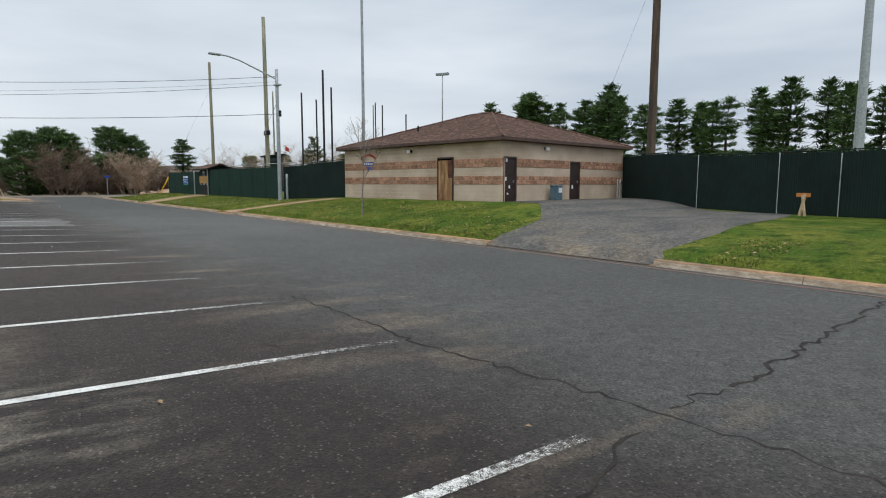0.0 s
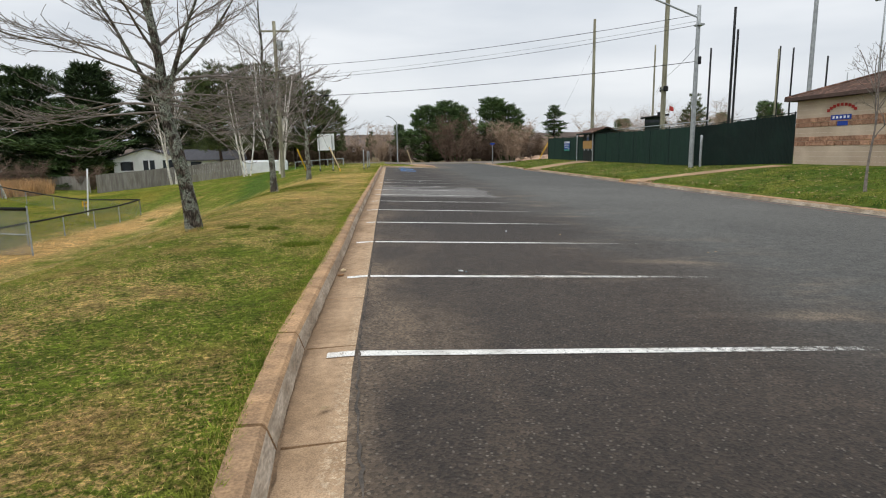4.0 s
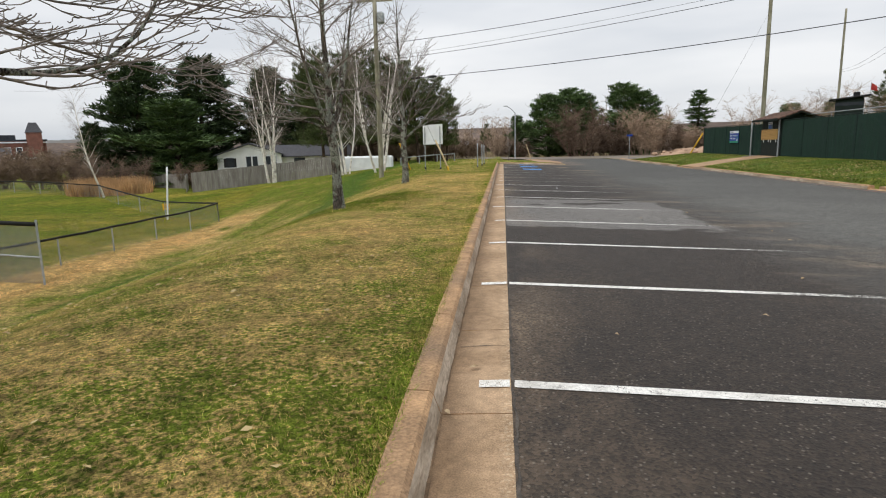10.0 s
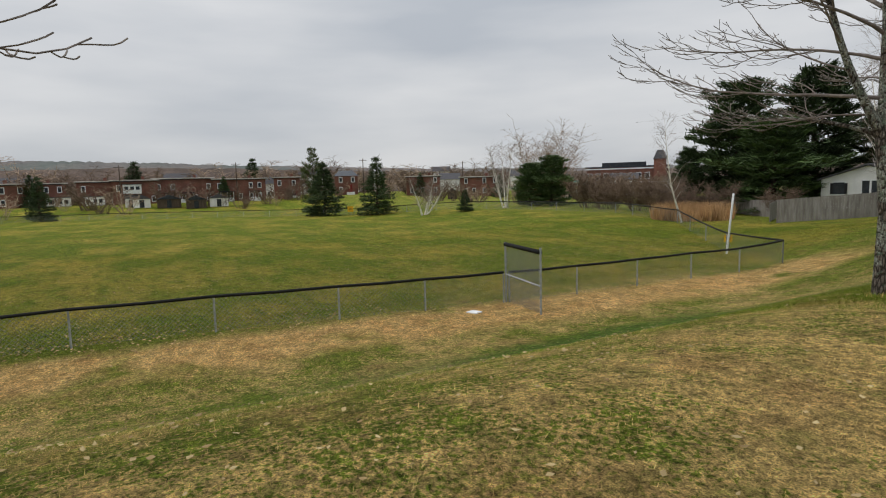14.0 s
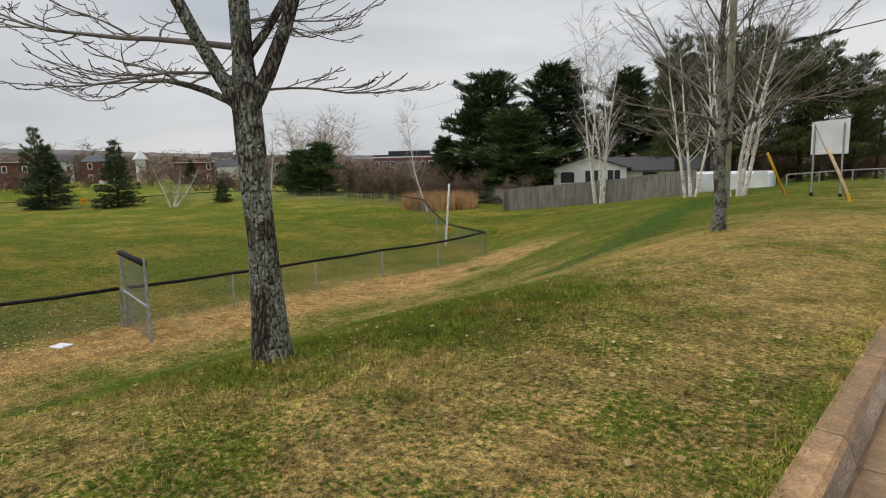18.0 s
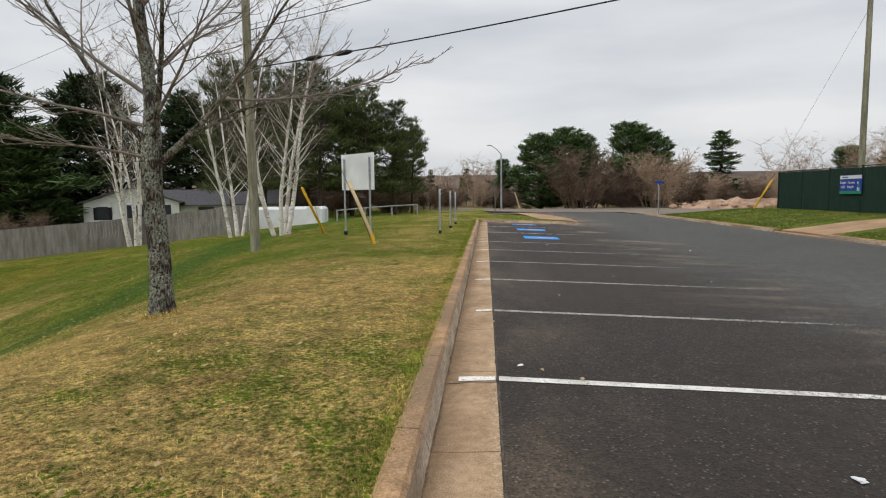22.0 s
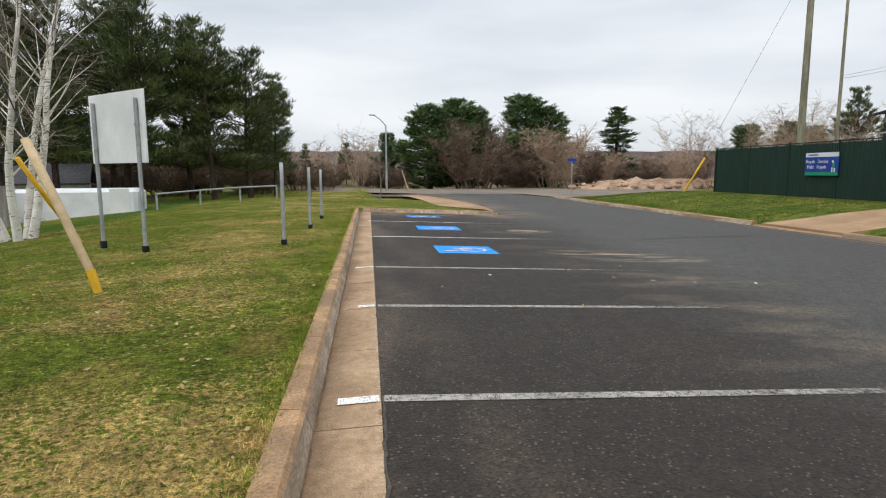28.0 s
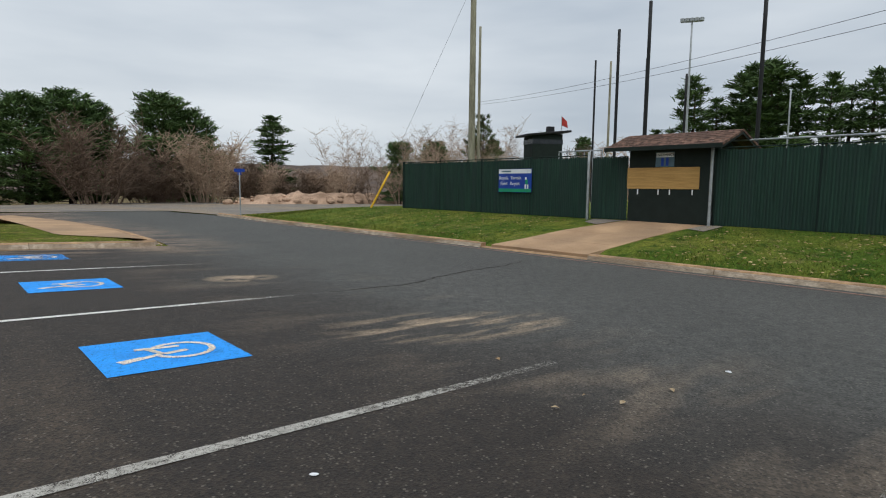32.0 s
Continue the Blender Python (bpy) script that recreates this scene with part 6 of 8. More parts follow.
maple(-3.38, 4.5, 11, 0.122, 7.6, ((0, 0, 0), (2.3, -0.3, -0.14), (4.5, -0.42, -0.25), (8, -0.4, -0.2)), (
    (2.25, 190, 3.4, 0.055, 58, 62, 68), (2.3, 72, 3.4, 0.02, 6, -6, 4), (2.4, 58, 2.6, 0.014, 6, -6, 6), (2.35, 86, 2.8, 0.014, 4, -6, -2), (2.7, 84, 3.6, 0.018, 14, 2, 0), (2.35, 340, 3.2, 0.06, 62, 66, 72), (2.7, 20, 3.0, 0.05, 48, 50, 62), (2.6, 120, 3.2, 0.045, 58, 60, 70),
    (2.12, 28, 2.6, 0.040, -14, 0, 92), (2.75, 25, 3.4, 0.028, 14, -8, 22), (2.3, 175, 3.2, 0.028, 12, -12, -4), (2.2, 205, 3.4, 0.024, 4, -16, -6), (2.15, 150, 2.6, 0.018, 0, -28, -20), (2.5, 60, 3.2, 0.022, 10, -10, 6), (2.1, 330, 1.8, 0.014, -4, -30, -40), (2.7, 222, 3.6, 0.026, 24, 8, 12), (2.4, 285, 2.6, 0.02, 8, -14, 10), (2.9, 180, 3.2, 0.03, 26, 8, 20), (3.2, 265, 3.0, 0.03, 30, 15, 20), (3.3, 55, 2.8, 0.03, 38, 30, 50), (3.7, 150, 2.6, 0.03, 40, 35, 50), (4.1, 300, 2.2, 0.028, 45, 40, 55), (4.5, 20, 2.2, 0.026, 45, 45, 55), (4.9, 210, 2.0, 0.024, 45, 45, 60), (5.4, 100, 1.8, 0.02, 50, 50, 60)), "leafless maple with lichen on grey-brown bark, on the verge", 0.85)
maple(-4.08, 16.02, 23, 0.110, 8.0, ((0, 0, 0), (0.95, -0.06, 0.02), (2.0, -0.11, 0.0), (3.2, -0.16, -0.03), (8, -0.2, 0.1)), (
    (1.95, 238, 4.2, 0.066, 64, 74, 78), (2.0, 58, 4.2, 0.072, 62, 74, 78), (2.35, 75, 3.6, 0.04, 50, 62, 70), (1.98, 195, 3.0, 0.036, 34, 4, 34), (2.45, 214, 3.2, 0.028, 2, 14, 40), (2.2, 222, 1.7, 0.015, 10, -8, 10), (2.1, 62, 1.3, 0.012, 18, -8, 10), (2.9, 48, 2.4, 0.022, 4, 6, 24), (2.6, 120, 2.4, 0.02, 20, 4, 20), (2.9, 200, 2.8, 0.024, 20, 6, 22), (3.2, 250, 2.5, 0.026, 30, 12, 25), (3.1, 100, 2.8, 0.028, 30, 14, 25), (3.2, 330, 2.6, 0.028, 35, 20, 30), (3.5, 170, 2.6, 0.028, 40, 30, 45), (3.8, 285, 2.6, 0.028, 40, 25, 35), (4.2, 75, 2.4, 0.026, 45, 35, 45), (4.7, 220, 2.2, 0.024, 45, 40, 50), (5.2, 20, 2.0, 0.022, 50, 45, 55), (5.8, 140, 1.6, 0.02, 50, 50, 60)), "leafless maple with scaly lichened trunk, on the grass slope", 0.85)
maple(-4.24, 26.9, 37, 0.122, 7.8, ((0, 0, 0), (1.8, -0.02, 0.02), (2.3, 0.02, -0.04), (3.5, -0.1, 0.1), (8, -0.2, 0.2)), (
    (1.9, 4, 3.6, 0.056, 48, 52, 38), (1.95, 10, 3.2, 0.034, 36, 20, 44), ((0.92, 0.05, 2.72), -2, 2.6, 0.02, -14, 14, 34), (2.15, 172, 3.8, 0.05, 48, 56, 64), (2.2, 322, 3.4, 0.046, 56, 70, 76), (2.0, 228, 2.2, 0.02, 12, 6, 20), (1.9, 130, 2.0, 0.02, 15, 8, 25), (2.4, 195, 3.2, 0.026, 20, 14, 30), (2.4, 320, 2.4, 0.028, 40, 38, 50), (2.5, 110, 2.6, 0.03, 45, 48, 60), (2.8, 200, 2.8, 0.03, 40, 40, 55), (3.0, 60, 2.8, 0.03, 45, 50, 60), (3.3, 280, 2.6, 0.03, 45, 48, 60), (3.6, 150, 2.4, 0.028, 50, 52, 62), (3.9, 10, 2.4, 0.028, 50, 55, 62), (4.3, 240, 2.2, 0.026, 55, 55, 65), (4.8, 90, 2.0, 0.024, 55, 58, 66), (5.4, 330, 1.6, 0.02, 60, 60, 66)), "leafless young maple with many steep branches on the verge", 0.72)
bare_tree("sapling", 14.5, 9.3, 5, 4.5, 0.04, 0.42, "slender leafless sapling on the lawn before the building", M_TWIG, M_TWIG, 7, 0.7, (0, 0), (), 0.7)
bare_tree("sapling", 0.5, 57.5, 6, 2.6, 0.04, 0.4, "thin leafless sapling on the grass island", M_TWIG, M_TWIG, 5, 0.3, (0, 0), (), 0.4)


def birch_clump(x, y, seed, stems, height, lean0=0.16, label="clump of white birch stems with fine bare twigs"):
    r = random.Random(seed)
    z = ground_z(x, y)
    ob = thing("birch_tree", x, y, z, 0, label, "tree")
    br, tw = ([], []), ([], [])
    for s in range(stems):
        a = s * 2.4 + seed
        h = height * r.uniform(0.72, 1.05)
        p0 = Vector((0.3 * math.cos(a), 0.3 * math.sin(a), -0.1))
        pts, rad = bough(r, p0, (math.cos(a) * lean0 * r.uniform(0.5, 1.7), math.sin(a) * lean0 * r.uniform(0.5, 1.7), 1), h, 0.115 * r.uniform(0.7, 1.15), 0.012, 12, 0.075, 0.04)
        rad = [rad[0] * (1 - 0.9 * (i / 12) ** 0.8) for i in range(13)]
        link("stem", *tube(pts, rad, 8), M_BIRCH, ob, smooth=True)
        for k in range(30):
            t = 0.2 + 0.78 * (k + r.random()) / 30
            i = min(int(t * 12), 11)
            p = pts[i].lerp(pts[i + 1], t * 12 - i)
            b = r.uniform(0, 6.28)
            q, qr = bough(r, p, (math.cos(b) * 0.7, math.sin(b) * 0.7, 0.9), h * r.uniform(0.1, 0.22) * (1.25 - 0.6 * t), max(rad[i] * 0.32, 0.009), 0.005, 5, 0.12, 0.02)
            tube(q, qr, 4, False, br if t < 0.55 else tw)
            for _ in range(11):
                m = r.randrange(1, 5)
                p2 = q[m].lerp(q[m + 1], r.random()) if m < 5 else q[m]
                c = b + r.uniform(-1.3, 1.3)
                g, gr_ = bough(r, p2, (math.cos(c) * 0.8, math.sin(c) * 0.8, r.uniform(-0.2, 1.2)), r.uniform(0.4, 1.1), 0.006, 0.003, 4, 0.16, -0.05)
                tube(g, gr_, 3, False, tw)
    link("branch_frame", *br, M_BIRCH, ob)
    t = link("crown", *tw, M_BTWIG, ob)
    t["kind"] = "stuff"


birch_clump(-20.6, 52.3, 3, 5, 13.5, 0.13)
birch_clump(-12.8, 48.5, 8, 3, 10.5, 0.22)
birch_clump(-9.3, 45.3, 13, 5, 11.5, 0.2)
birch_clump(-33.0, 47.4, 17, 1, 9.5, 0.22, "single leaning white birch beyond the field fence")
birch_clump(-71.2, 42.3, 19, 4, 5.8, 0.5, "low white birch with spreading stems by the outfield")
birch_clump(-118, -15, 21, 4, 15, 0.2, "white birch clump beyond the outfield fence")
birch_clump(-68.4, 53.6, 29, 4, 9.4, 0.14, "tall pale birch beyond the outfield fence")


def sprays(g, at, way, size, count, width, spread):
    """Needle sprays: count thin blades fanned out round each place in at, pointing along way."""
    at, way, size = (np.repeat(np.asarray(a, float), count, axis=0) for a in (at, way, size))
    n = len(at)
    d = way + g.normal(0, spread, (n, 3))
    d /= np.linalg.norm(d, axis=1, keepdims=True)
    s = np.cross(d, g.normal(0, 1, (n, 3)))
    s /= np.linalg.norm(s, axis=1, keepdims=True) + 1e-6
    L = (size * g.uniform(0.7, 1.2, n))[:, None]
    w = width * g.uniform(0.7, 1.3, n)[:, None]
    a = at + g.normal(0, 0.28, (n, 3)) * L - d * L * 0.35
    v = np.stack([a - s * w * 0.5, a + s * w * 0.5, a + d * L + s * w * 0.25, a + d * L - s * w * 0.25], 1).reshape(-1, 3)
    me = bpy.data.meshes.new("crown")
    me.vertices.add(n * 4)
    me.vertices.foreach_set("co", v.reshape(-1))
    me.loops.add(n * 4)
    me.loops.foreach_set("vertex_index", np.arange(n * 4))
    me.polygons.add(n)
    me.polygons.foreach_set("loop_start", np.arange(n) * 4)
    me.update()
    return me


def needle_tree(seed, height, base, r_of, needles, trunk_r, whorl=0.55, boughs=5, gap=0.42, size=0.4, count=10, width=0.055, rise=(0.05, 0.7), inner=0.3, ragged=0.35, up=0.35, spread=0.55):
    """Meshes of a conifer: trunk, whorls of boughs with side shoots, and needle sprays along them."""
    r, g = random.Random(seed), np.random.default_rng(seed)
    tr, bo_ = ([], []), ([], [])
    at, way, big = [], [], []
    tp = [Vector((0.12 * math.sin(3 * t + seed), 0.12 * math.cos(4 * t + seed), height * t)) for t in [i / 8 for i in range(9)]]
    tp[0].z = -0.3
    tube(tp, [trunk_r * (1 - 0.93 * i / 8) for i in range(9)], 8, True, tr)
    h = base
    while h < height * 0.985:
        t = (h - base) / (height - base)
        R = r_of(t) * r.uniform(1 - ragged, 1 + ragged * 0.5)
        a0 = r.uniform(0, 6.28)
        for j in range(boughs):
            a = a0 + j * 6.283 / boughs + r.uniform(-0.4, 0.4)
            L = max(R * r.uniform(0.6, 1.12), 0.3)
            e = rise[0] + (rise[1] - rise[0]) * t + r.uniform(-0.12, 0.12)
            q, qr = bough(r, (0, 0, h + r.uniform(-0.2, 0.2)), (math.cos(a), math.sin(a), e), L, max(0.022 * L, 0.015), 0.008, 5, 0.06, 0.045)
            tube(q, qr, 3, False, bo_)
            side = Vector((-math.sin(a), math.cos(a), 0))
            s = L * inner + r.uniform(0, gap)
            while s < L + 0.01:
                k = min(int(s / L * 5), 4)
                p = q[k].lerp(q[k + 1], min(s / L * 5 - k, 1.0))
                d = (q[k + 1] - q[k]).normalized()
                reach = 0.2 + 0.42 * (L - s)
                for m in (0, 1, -1):
                    w = d + side * m * r.uniform(0.5, 1.0)
                    c = p + (side * m * reach + d * abs(m) * reach * 0.5) * r.uniform(0.6, 1.1) + Vector((0, 0, r.uniform(-0.04, 0.16)))
                    at.append(c), way.append(w.normalized() + Vector((0, 0, up))), big.append(size * r.uniform(0.8, 1.2))
                s += gap * r.uniform(0.8, 1.3)
        h += whorl * r.uniform(0.7, 1.3)
    for k in range(6):
        at.append(Vector((0, 0, height * (0.985 - 0.012 * k)))), way.append(Vector((r.uniform(-0.4, 0.4), r.uniform(-0.4, 0.4), 1))), big.append(size)
    out = []
    for nm, (v, f) in (("trunk", tr), ("bough_frame", bo_)):
        me = bpy.data.meshes.new(nm)
        me.from_pydata(v, [], f)
        me.materials.append(M_PBARK)
        me.update()
        out.append((nm, me))
    me = sprays(g, at, way, big, count, width, spread)
    me.materials.append(needles)
    return out + [("crown", me)]


ROUND = lambda R: (lambda t: R * math.sqrt(max(0.01, 1 - (1.7 * t - 0.6) ** 2 / 1.3)) * (1 - 0.2 * t ** 3) * (0.92 + 0.13 * math.sin(13 * t + R)))
CONE = lambda R: (lambda t: R * (1 - t) ** 0.9 + 0.12)
TIER = lambda R: (lambda t: R * (1 - 0.8 * t ** 1.3) * (0.72 + 0.28 * math.sin(9 * t + 1)))
KINDS = {
    "white_pine_a": needle_tree(1, 12.0, 0.5, ROUND(3.3), M_PINE, 0.24, 0.55, 6, 0.44, 0.5, 11, 0.08),
    "white_pine_b": needle_tree(2, 12.0, 0.4, ROUND(3.0), M_PINE, 0.22, 0.52, 6, 0.44, 0.5, 11, 0.08, ragged=0.45),
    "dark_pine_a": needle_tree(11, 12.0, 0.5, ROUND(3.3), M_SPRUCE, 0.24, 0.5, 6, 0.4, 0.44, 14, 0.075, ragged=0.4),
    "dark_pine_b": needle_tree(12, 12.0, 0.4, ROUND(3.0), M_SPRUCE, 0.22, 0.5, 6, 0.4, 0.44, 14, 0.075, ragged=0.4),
    "tall_pine_a": needle_tree(3, 15.0, 0.9, TIER(3.0), M_PINE, 0.22, 0.8, 6, 0.5, 0.5, 11, 0.1, (0.02, 0.5), ragged=0.45, up=0.15),
    "tall_pine_b": needle_tree(4, 15.0, 2.4, TIER(2.8), M_PINE, 0.22, 0.9, 6, 0.5, 0.5, 11, 0.1, (0.02, 0.5), ragged=0.5, up=0.15),
    "red_pine_a": needle_tree(5, 11.0, 1.9, ROUND(2.4), M_PINE2, 0.15, 0.55, 6, 0.38, 0.36, 16, 0.04, (0.15, 0.9), 0.5, 0.5, 0.8, 0.6),
    "red_pine_b": needle_tree(6, 11.0, 2.5, ROUND(2.2), M_PINE2, 0.14, 0.58, 6, 0.38, 0.36, 16, 0.04, (0.15, 0.9), 0.5, 0.55, 0.8, 0.6),
    "spruce": needle_tree(7, 10.0, 0.2, CONE(3.0), M_SPRUCE, 0.2, 0.36, 6, 0.5, 0.42, 6, 0.09, (-0.2, 0.3), 0.25, 0.18, 0.0, 0.5),
}
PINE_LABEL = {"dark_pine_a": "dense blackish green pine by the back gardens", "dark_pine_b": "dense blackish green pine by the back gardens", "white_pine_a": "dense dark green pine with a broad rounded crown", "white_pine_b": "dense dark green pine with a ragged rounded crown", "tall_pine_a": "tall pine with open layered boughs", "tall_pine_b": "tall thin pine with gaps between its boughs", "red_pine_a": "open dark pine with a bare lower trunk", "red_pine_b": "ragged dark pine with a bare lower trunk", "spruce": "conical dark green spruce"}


def plant(kind, x, y, h, wide=1.0, z=None, group=""):
    ob = thing("spruce_tree" if kind == "spruce" else "pine_tree", x, y, ground_z(x, y) - 0.05 if z is None else z, rng.uniform(0, 360), PINE_LABEL[kind], "tree", group)
    full = {"dark_pine_a": 12, "dark_pine_b": 12, "white_pine_a": 12, "white_pine_b": 12, "tall_pine_a": 15, "tall_pine_b": 15, "red_pine_a": 11, "red_pine_b": 11, "spruce": 10}[kind]
    s = h / full
    for nm, me in KINDS[kind]:
        c = new(nm, me)
        c.parent = ob
        c.matrix_local = Matrix.Diagonal((s * wide, s * wide, s, 1))
        if nm != "trunk":
            c["kind"] = "stuff"
    return ob


# pines at the end of the road
for k, x, y, h, w in (("white_pine_a", 7.4, 101, 10.2, 1.85), ("white_pine_b", 11.2, 103, 11.0, 1.8), ("white_pine_a", 13.6, 104, 10.4, 1.5), ("white_pine_b", 19.6, 101.5, 11.4, 1.85), ("white_pine_a", 22.9, 103, 10.4, 1.75), ("tall_pine_a", 30.0, 97, 9.8, 2.5), ("white_pine_b", 2.4, 104, 7.0, 1.2), ("white_pine_a", 82, 112, 11, 1), ("white_pine_b", 92, 110, 12, 1), ("white_pine_a", 74, 118, 9.5, 1.2), ("white_pine_b", 100, 104, 12, 1.1), ("red_pine_a", -3, 110, 6, 1), ("red_pine_b", -9, 115, 6, 1)):
    plant(k, x, y, h, w, -0.7, "pines at the end of the road")
# row of pines behind the ball park
for i in range(42):
    y = -16 + i * 2.3 + rng.uniform(-1.0, 1.0)
    plant(("tall_pine_a", "tall_pine_b", "tall_pine_a")[i % 3], 86 + rng.uniform(-4, 6), y, rng.uniform(12.5, 15.5) * (0.85 if i % 7 == 3 else 1) * (1 + 0.22 * ss(25, 55, y)) * (0.55 + 0.45 * ss(79, 73, y)), rng.uniform(1.5, 2.0) * (1.1 if i > 32 else 1), 0.0, "pines behind the ball park")
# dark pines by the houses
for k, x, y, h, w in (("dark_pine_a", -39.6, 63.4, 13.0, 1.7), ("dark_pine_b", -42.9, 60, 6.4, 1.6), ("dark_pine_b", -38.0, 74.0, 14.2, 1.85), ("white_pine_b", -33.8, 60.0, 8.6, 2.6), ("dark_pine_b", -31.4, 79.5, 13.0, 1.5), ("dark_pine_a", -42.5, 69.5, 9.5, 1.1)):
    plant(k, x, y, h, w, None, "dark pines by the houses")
for k, x, y, h, w in (("red_pine_a", -25.5, 76, 13, 1.1), ("red_pine_b", -18.4, 60.6, 11.5, 1.38), ("red_pine_a", -17.2, 70.5, 12.5, 1.38), ("red_pine_b", -16.4, 61.5, 11.2, 1.38), ("red_pine_a", -14.4, 66.5, 12.0, 1.44), ("red_pine_b", -12.3, 62.6, 10.5, 1.38), ("red_pine_a", -11.2, 67.2, 10.8, 1.44), ("red_pine_b", -9.2, 64.8, 9.6, 1.50), ("red_pine_a", -7.4, 66.5, 8.8, 1.50), ("red_pine_b", -6.5, 71, 8.0, 1.2), ("red_pine_b", -23, 73, 12, 1.2)):
    plant(k, x, y, h, w, None, "open pines beside the verge")
# conifers by the outfield
for x, y, h, w in ((-89.3, 33.8, 8.2, 1.5), (-82.0, 39.8, 8.6, 1.25), (-118, -6.5, 7.5, 1.2), (-68.5, 47.2, 2.9, 1.5)):
    plant("spruce", x, y, h, w, None, "spruces by the outfield")
for k, x, y, h, w in (("red_pine_a", -101, 35.5, 11.0, 1.0), ("white_pine_a", -121, -27, 8.6, 1.0), ("white_pine_b", -119, -23.5, 8.2, 1.0), ("white_pine_a", -71.4, 60.4, 6.4, 2.0), ("white_pine_b", -68.4, 62.0, 7.2, 2.2)):
    plant(k, x, y, h, w, None, "pines by the outfield")


def brush_mesh(seed, h, w, n, per, stout=1.0):
    """A leafless thicket: fans of thin stems that fork."""
    r = random.Random(seed)
    st, tw = ([], []), ([], [])
    for _ in range(n):
        a, d = r.uniform(0, 6.28), w * 0.28 * math.sqrt(r.random())
        q, qr = bough(r, (d * math.cos(a), d * math.sin(a), -0.1), (math.cos(a) * 0.45, math.sin(a) * 0.45, 1), h * r.uniform(0.6, 1.0), 0.032 * stout, 0.01 * stout, 6, 0.16, 0.02)
        tube(q, qr, 4, False, st)
        for _ in range(per):
            i = r.randrange(1, 6)
            p = q[i].lerp(q[i + 1], r.random())
            b = r.uniform(0, 6.28)
            g, gr_ = bough(r, p, (math.cos(b), math.sin(b), r.uniform(0.1, 1.2)), h * r.uniform(0.1, 0.3), 0.016 * stout, 0.007 * stout, 3, 0.22, 0.02)
            tube(g, gr_, 3, False, tw)
            for _ in range(3):
                k = r.randrange(3)
                p2 = g[k].lerp(g[k + 1], r.random())
                c = r.uniform(0, 6.28)
                e, er = bough(r, p2, (math.cos(c), math.sin(c), r.uniform(-0.2, 1)), h * r.uniform(0.05, 0.13), 0.011 * stout, 0.007 * stout, 2, 0.2, 0)
                tube(e, er, 3, False, tw)
    out = []
    for nm, (v, f) in (("stem_fan", st), ("crown", tw)):
        me = bpy.data.meshes.new(nm)
        me.from_pydata(v, [], f)
        me.update()
        out.append((nm, me))
    return out


def dress(meshes, m):
    for _, me in meshes:
        me.materials.clear()
        me.materials.append(m)
    return meshes


BRUSH = [dress(brush_mesh(31, 5, 4.5, 26, 34, 1.35), M_BRUSH), dress(brush_mesh(32, 5, 5.0, 26, 34, 1.35), M_PALEBRUSH), dress(brush_mesh(33, 8, 3.0, 9, 30), M_BRUSH), dress(brush_mesh(34, 8, 3.0, 10, 30), M_PALEBRUSH), dress(brush_mesh(35, 5, 5.0, 14, 8, 2.6), M_BRUSH), dress(brush_mesh(36, 5, 5.0, 14, 8, 2.6), M_PALEBRUSH), dress(brush_mesh(37, 8, 3.4, 7, 12, 2.6), M_BRUSH), dress(brush_mesh(38, 8, 3.4, 7, 12, 2.6), M_PALEBRUSH), dress(brush_mesh(41, 8, 4.2, 20, 34), M_PALEBRUSH)]


def brush(kind, x, y, h, wide=1.0, z=None, label=""):
    ob = thing("bare_shrub" if kind < 2 else "bare_tree", x, y, ground_z(x, y) if z is None else z, rng.uniform(0, 360), label or ("leafless brown shrub with dense twigs" if kind in (0, 2) else "pale budding shrub with dense twigs"), "shrub" if kind < 2 else "tree", "bare thickets")
    s = h / (5 if kind < 2 else 8)
    for nm, me in BRUSH[kind + (4 if kind < 4 and math.hypot(x, y - 20) > 88 else 0)]:
        c = new(nm, me)
        c.parent = ob
        c.matrix_local = Matrix.Diagonal((s * wide, s * wide, s, 1))
        c["kind"] = "stuff"


for k, x, y, h, w in ((0, 12.2, 94.5, 8.3, 0.95), (1, 21.8, 94.5, 8.0, 0.85), (0, 16.5, 97, 5.4, 1.1), (0, 18.6, 97, 4.6, 1.1), (0, 25.5, 96, 5.4, 1.0), (1, 27.5, 95, 4.8, 1.0), (0, 31.5, 94, 4.2, 1.2), (1, 34.5, 94, 4.4, 1.1), (0, 40, 97, 4.2, 1.2), (0, 48, 93, 3.6, 1.3), (0, 3.0, 100, 3.2, 1.2), (0, 55, 92, 3.4, 1.3), (0, 62, 91, 3.4, 1.3), (0, 0, 102, 3.6, 1.2), (0, -5, 104, 3.6, 1.3), (0, 69, 95, 5, 1.2)):
    brush(k, x, y, h, w, -0.6)
for k, x, y, h, w in ((3, 33.6, 88, 8.8, 0.85), (3, 52, 88, 7.4, 1.0), (3, 62, 100, 8, 1), (2, 66, 96, 7.5, 1), (3, 70, 92, 7.5, 0.9), (2, 57, 99, 7, 1), (3, 76, 98, 8.5, 1), (2, 85, 104, 9, 1.1), (3, 58, 76, 6.5, 1), (3, 88, 90, 9, 1), (2, 61, 80, 8, 1), (2, 68, 84, 9, 1), (3, 72, 76, 9, 1), (3, -1.2, 96, 7.2, 0.8), (2, -1, 100, 6, 1), (3, -8, 104, 6.5, 1), (2, -12, 108, 6.5, 1), (3, -5, 120, 8, 1), (2, -14, 118, 7, 1), (3, -1, 126, 8, 1)):
    brush(k, x, y, h, w, -0.5)
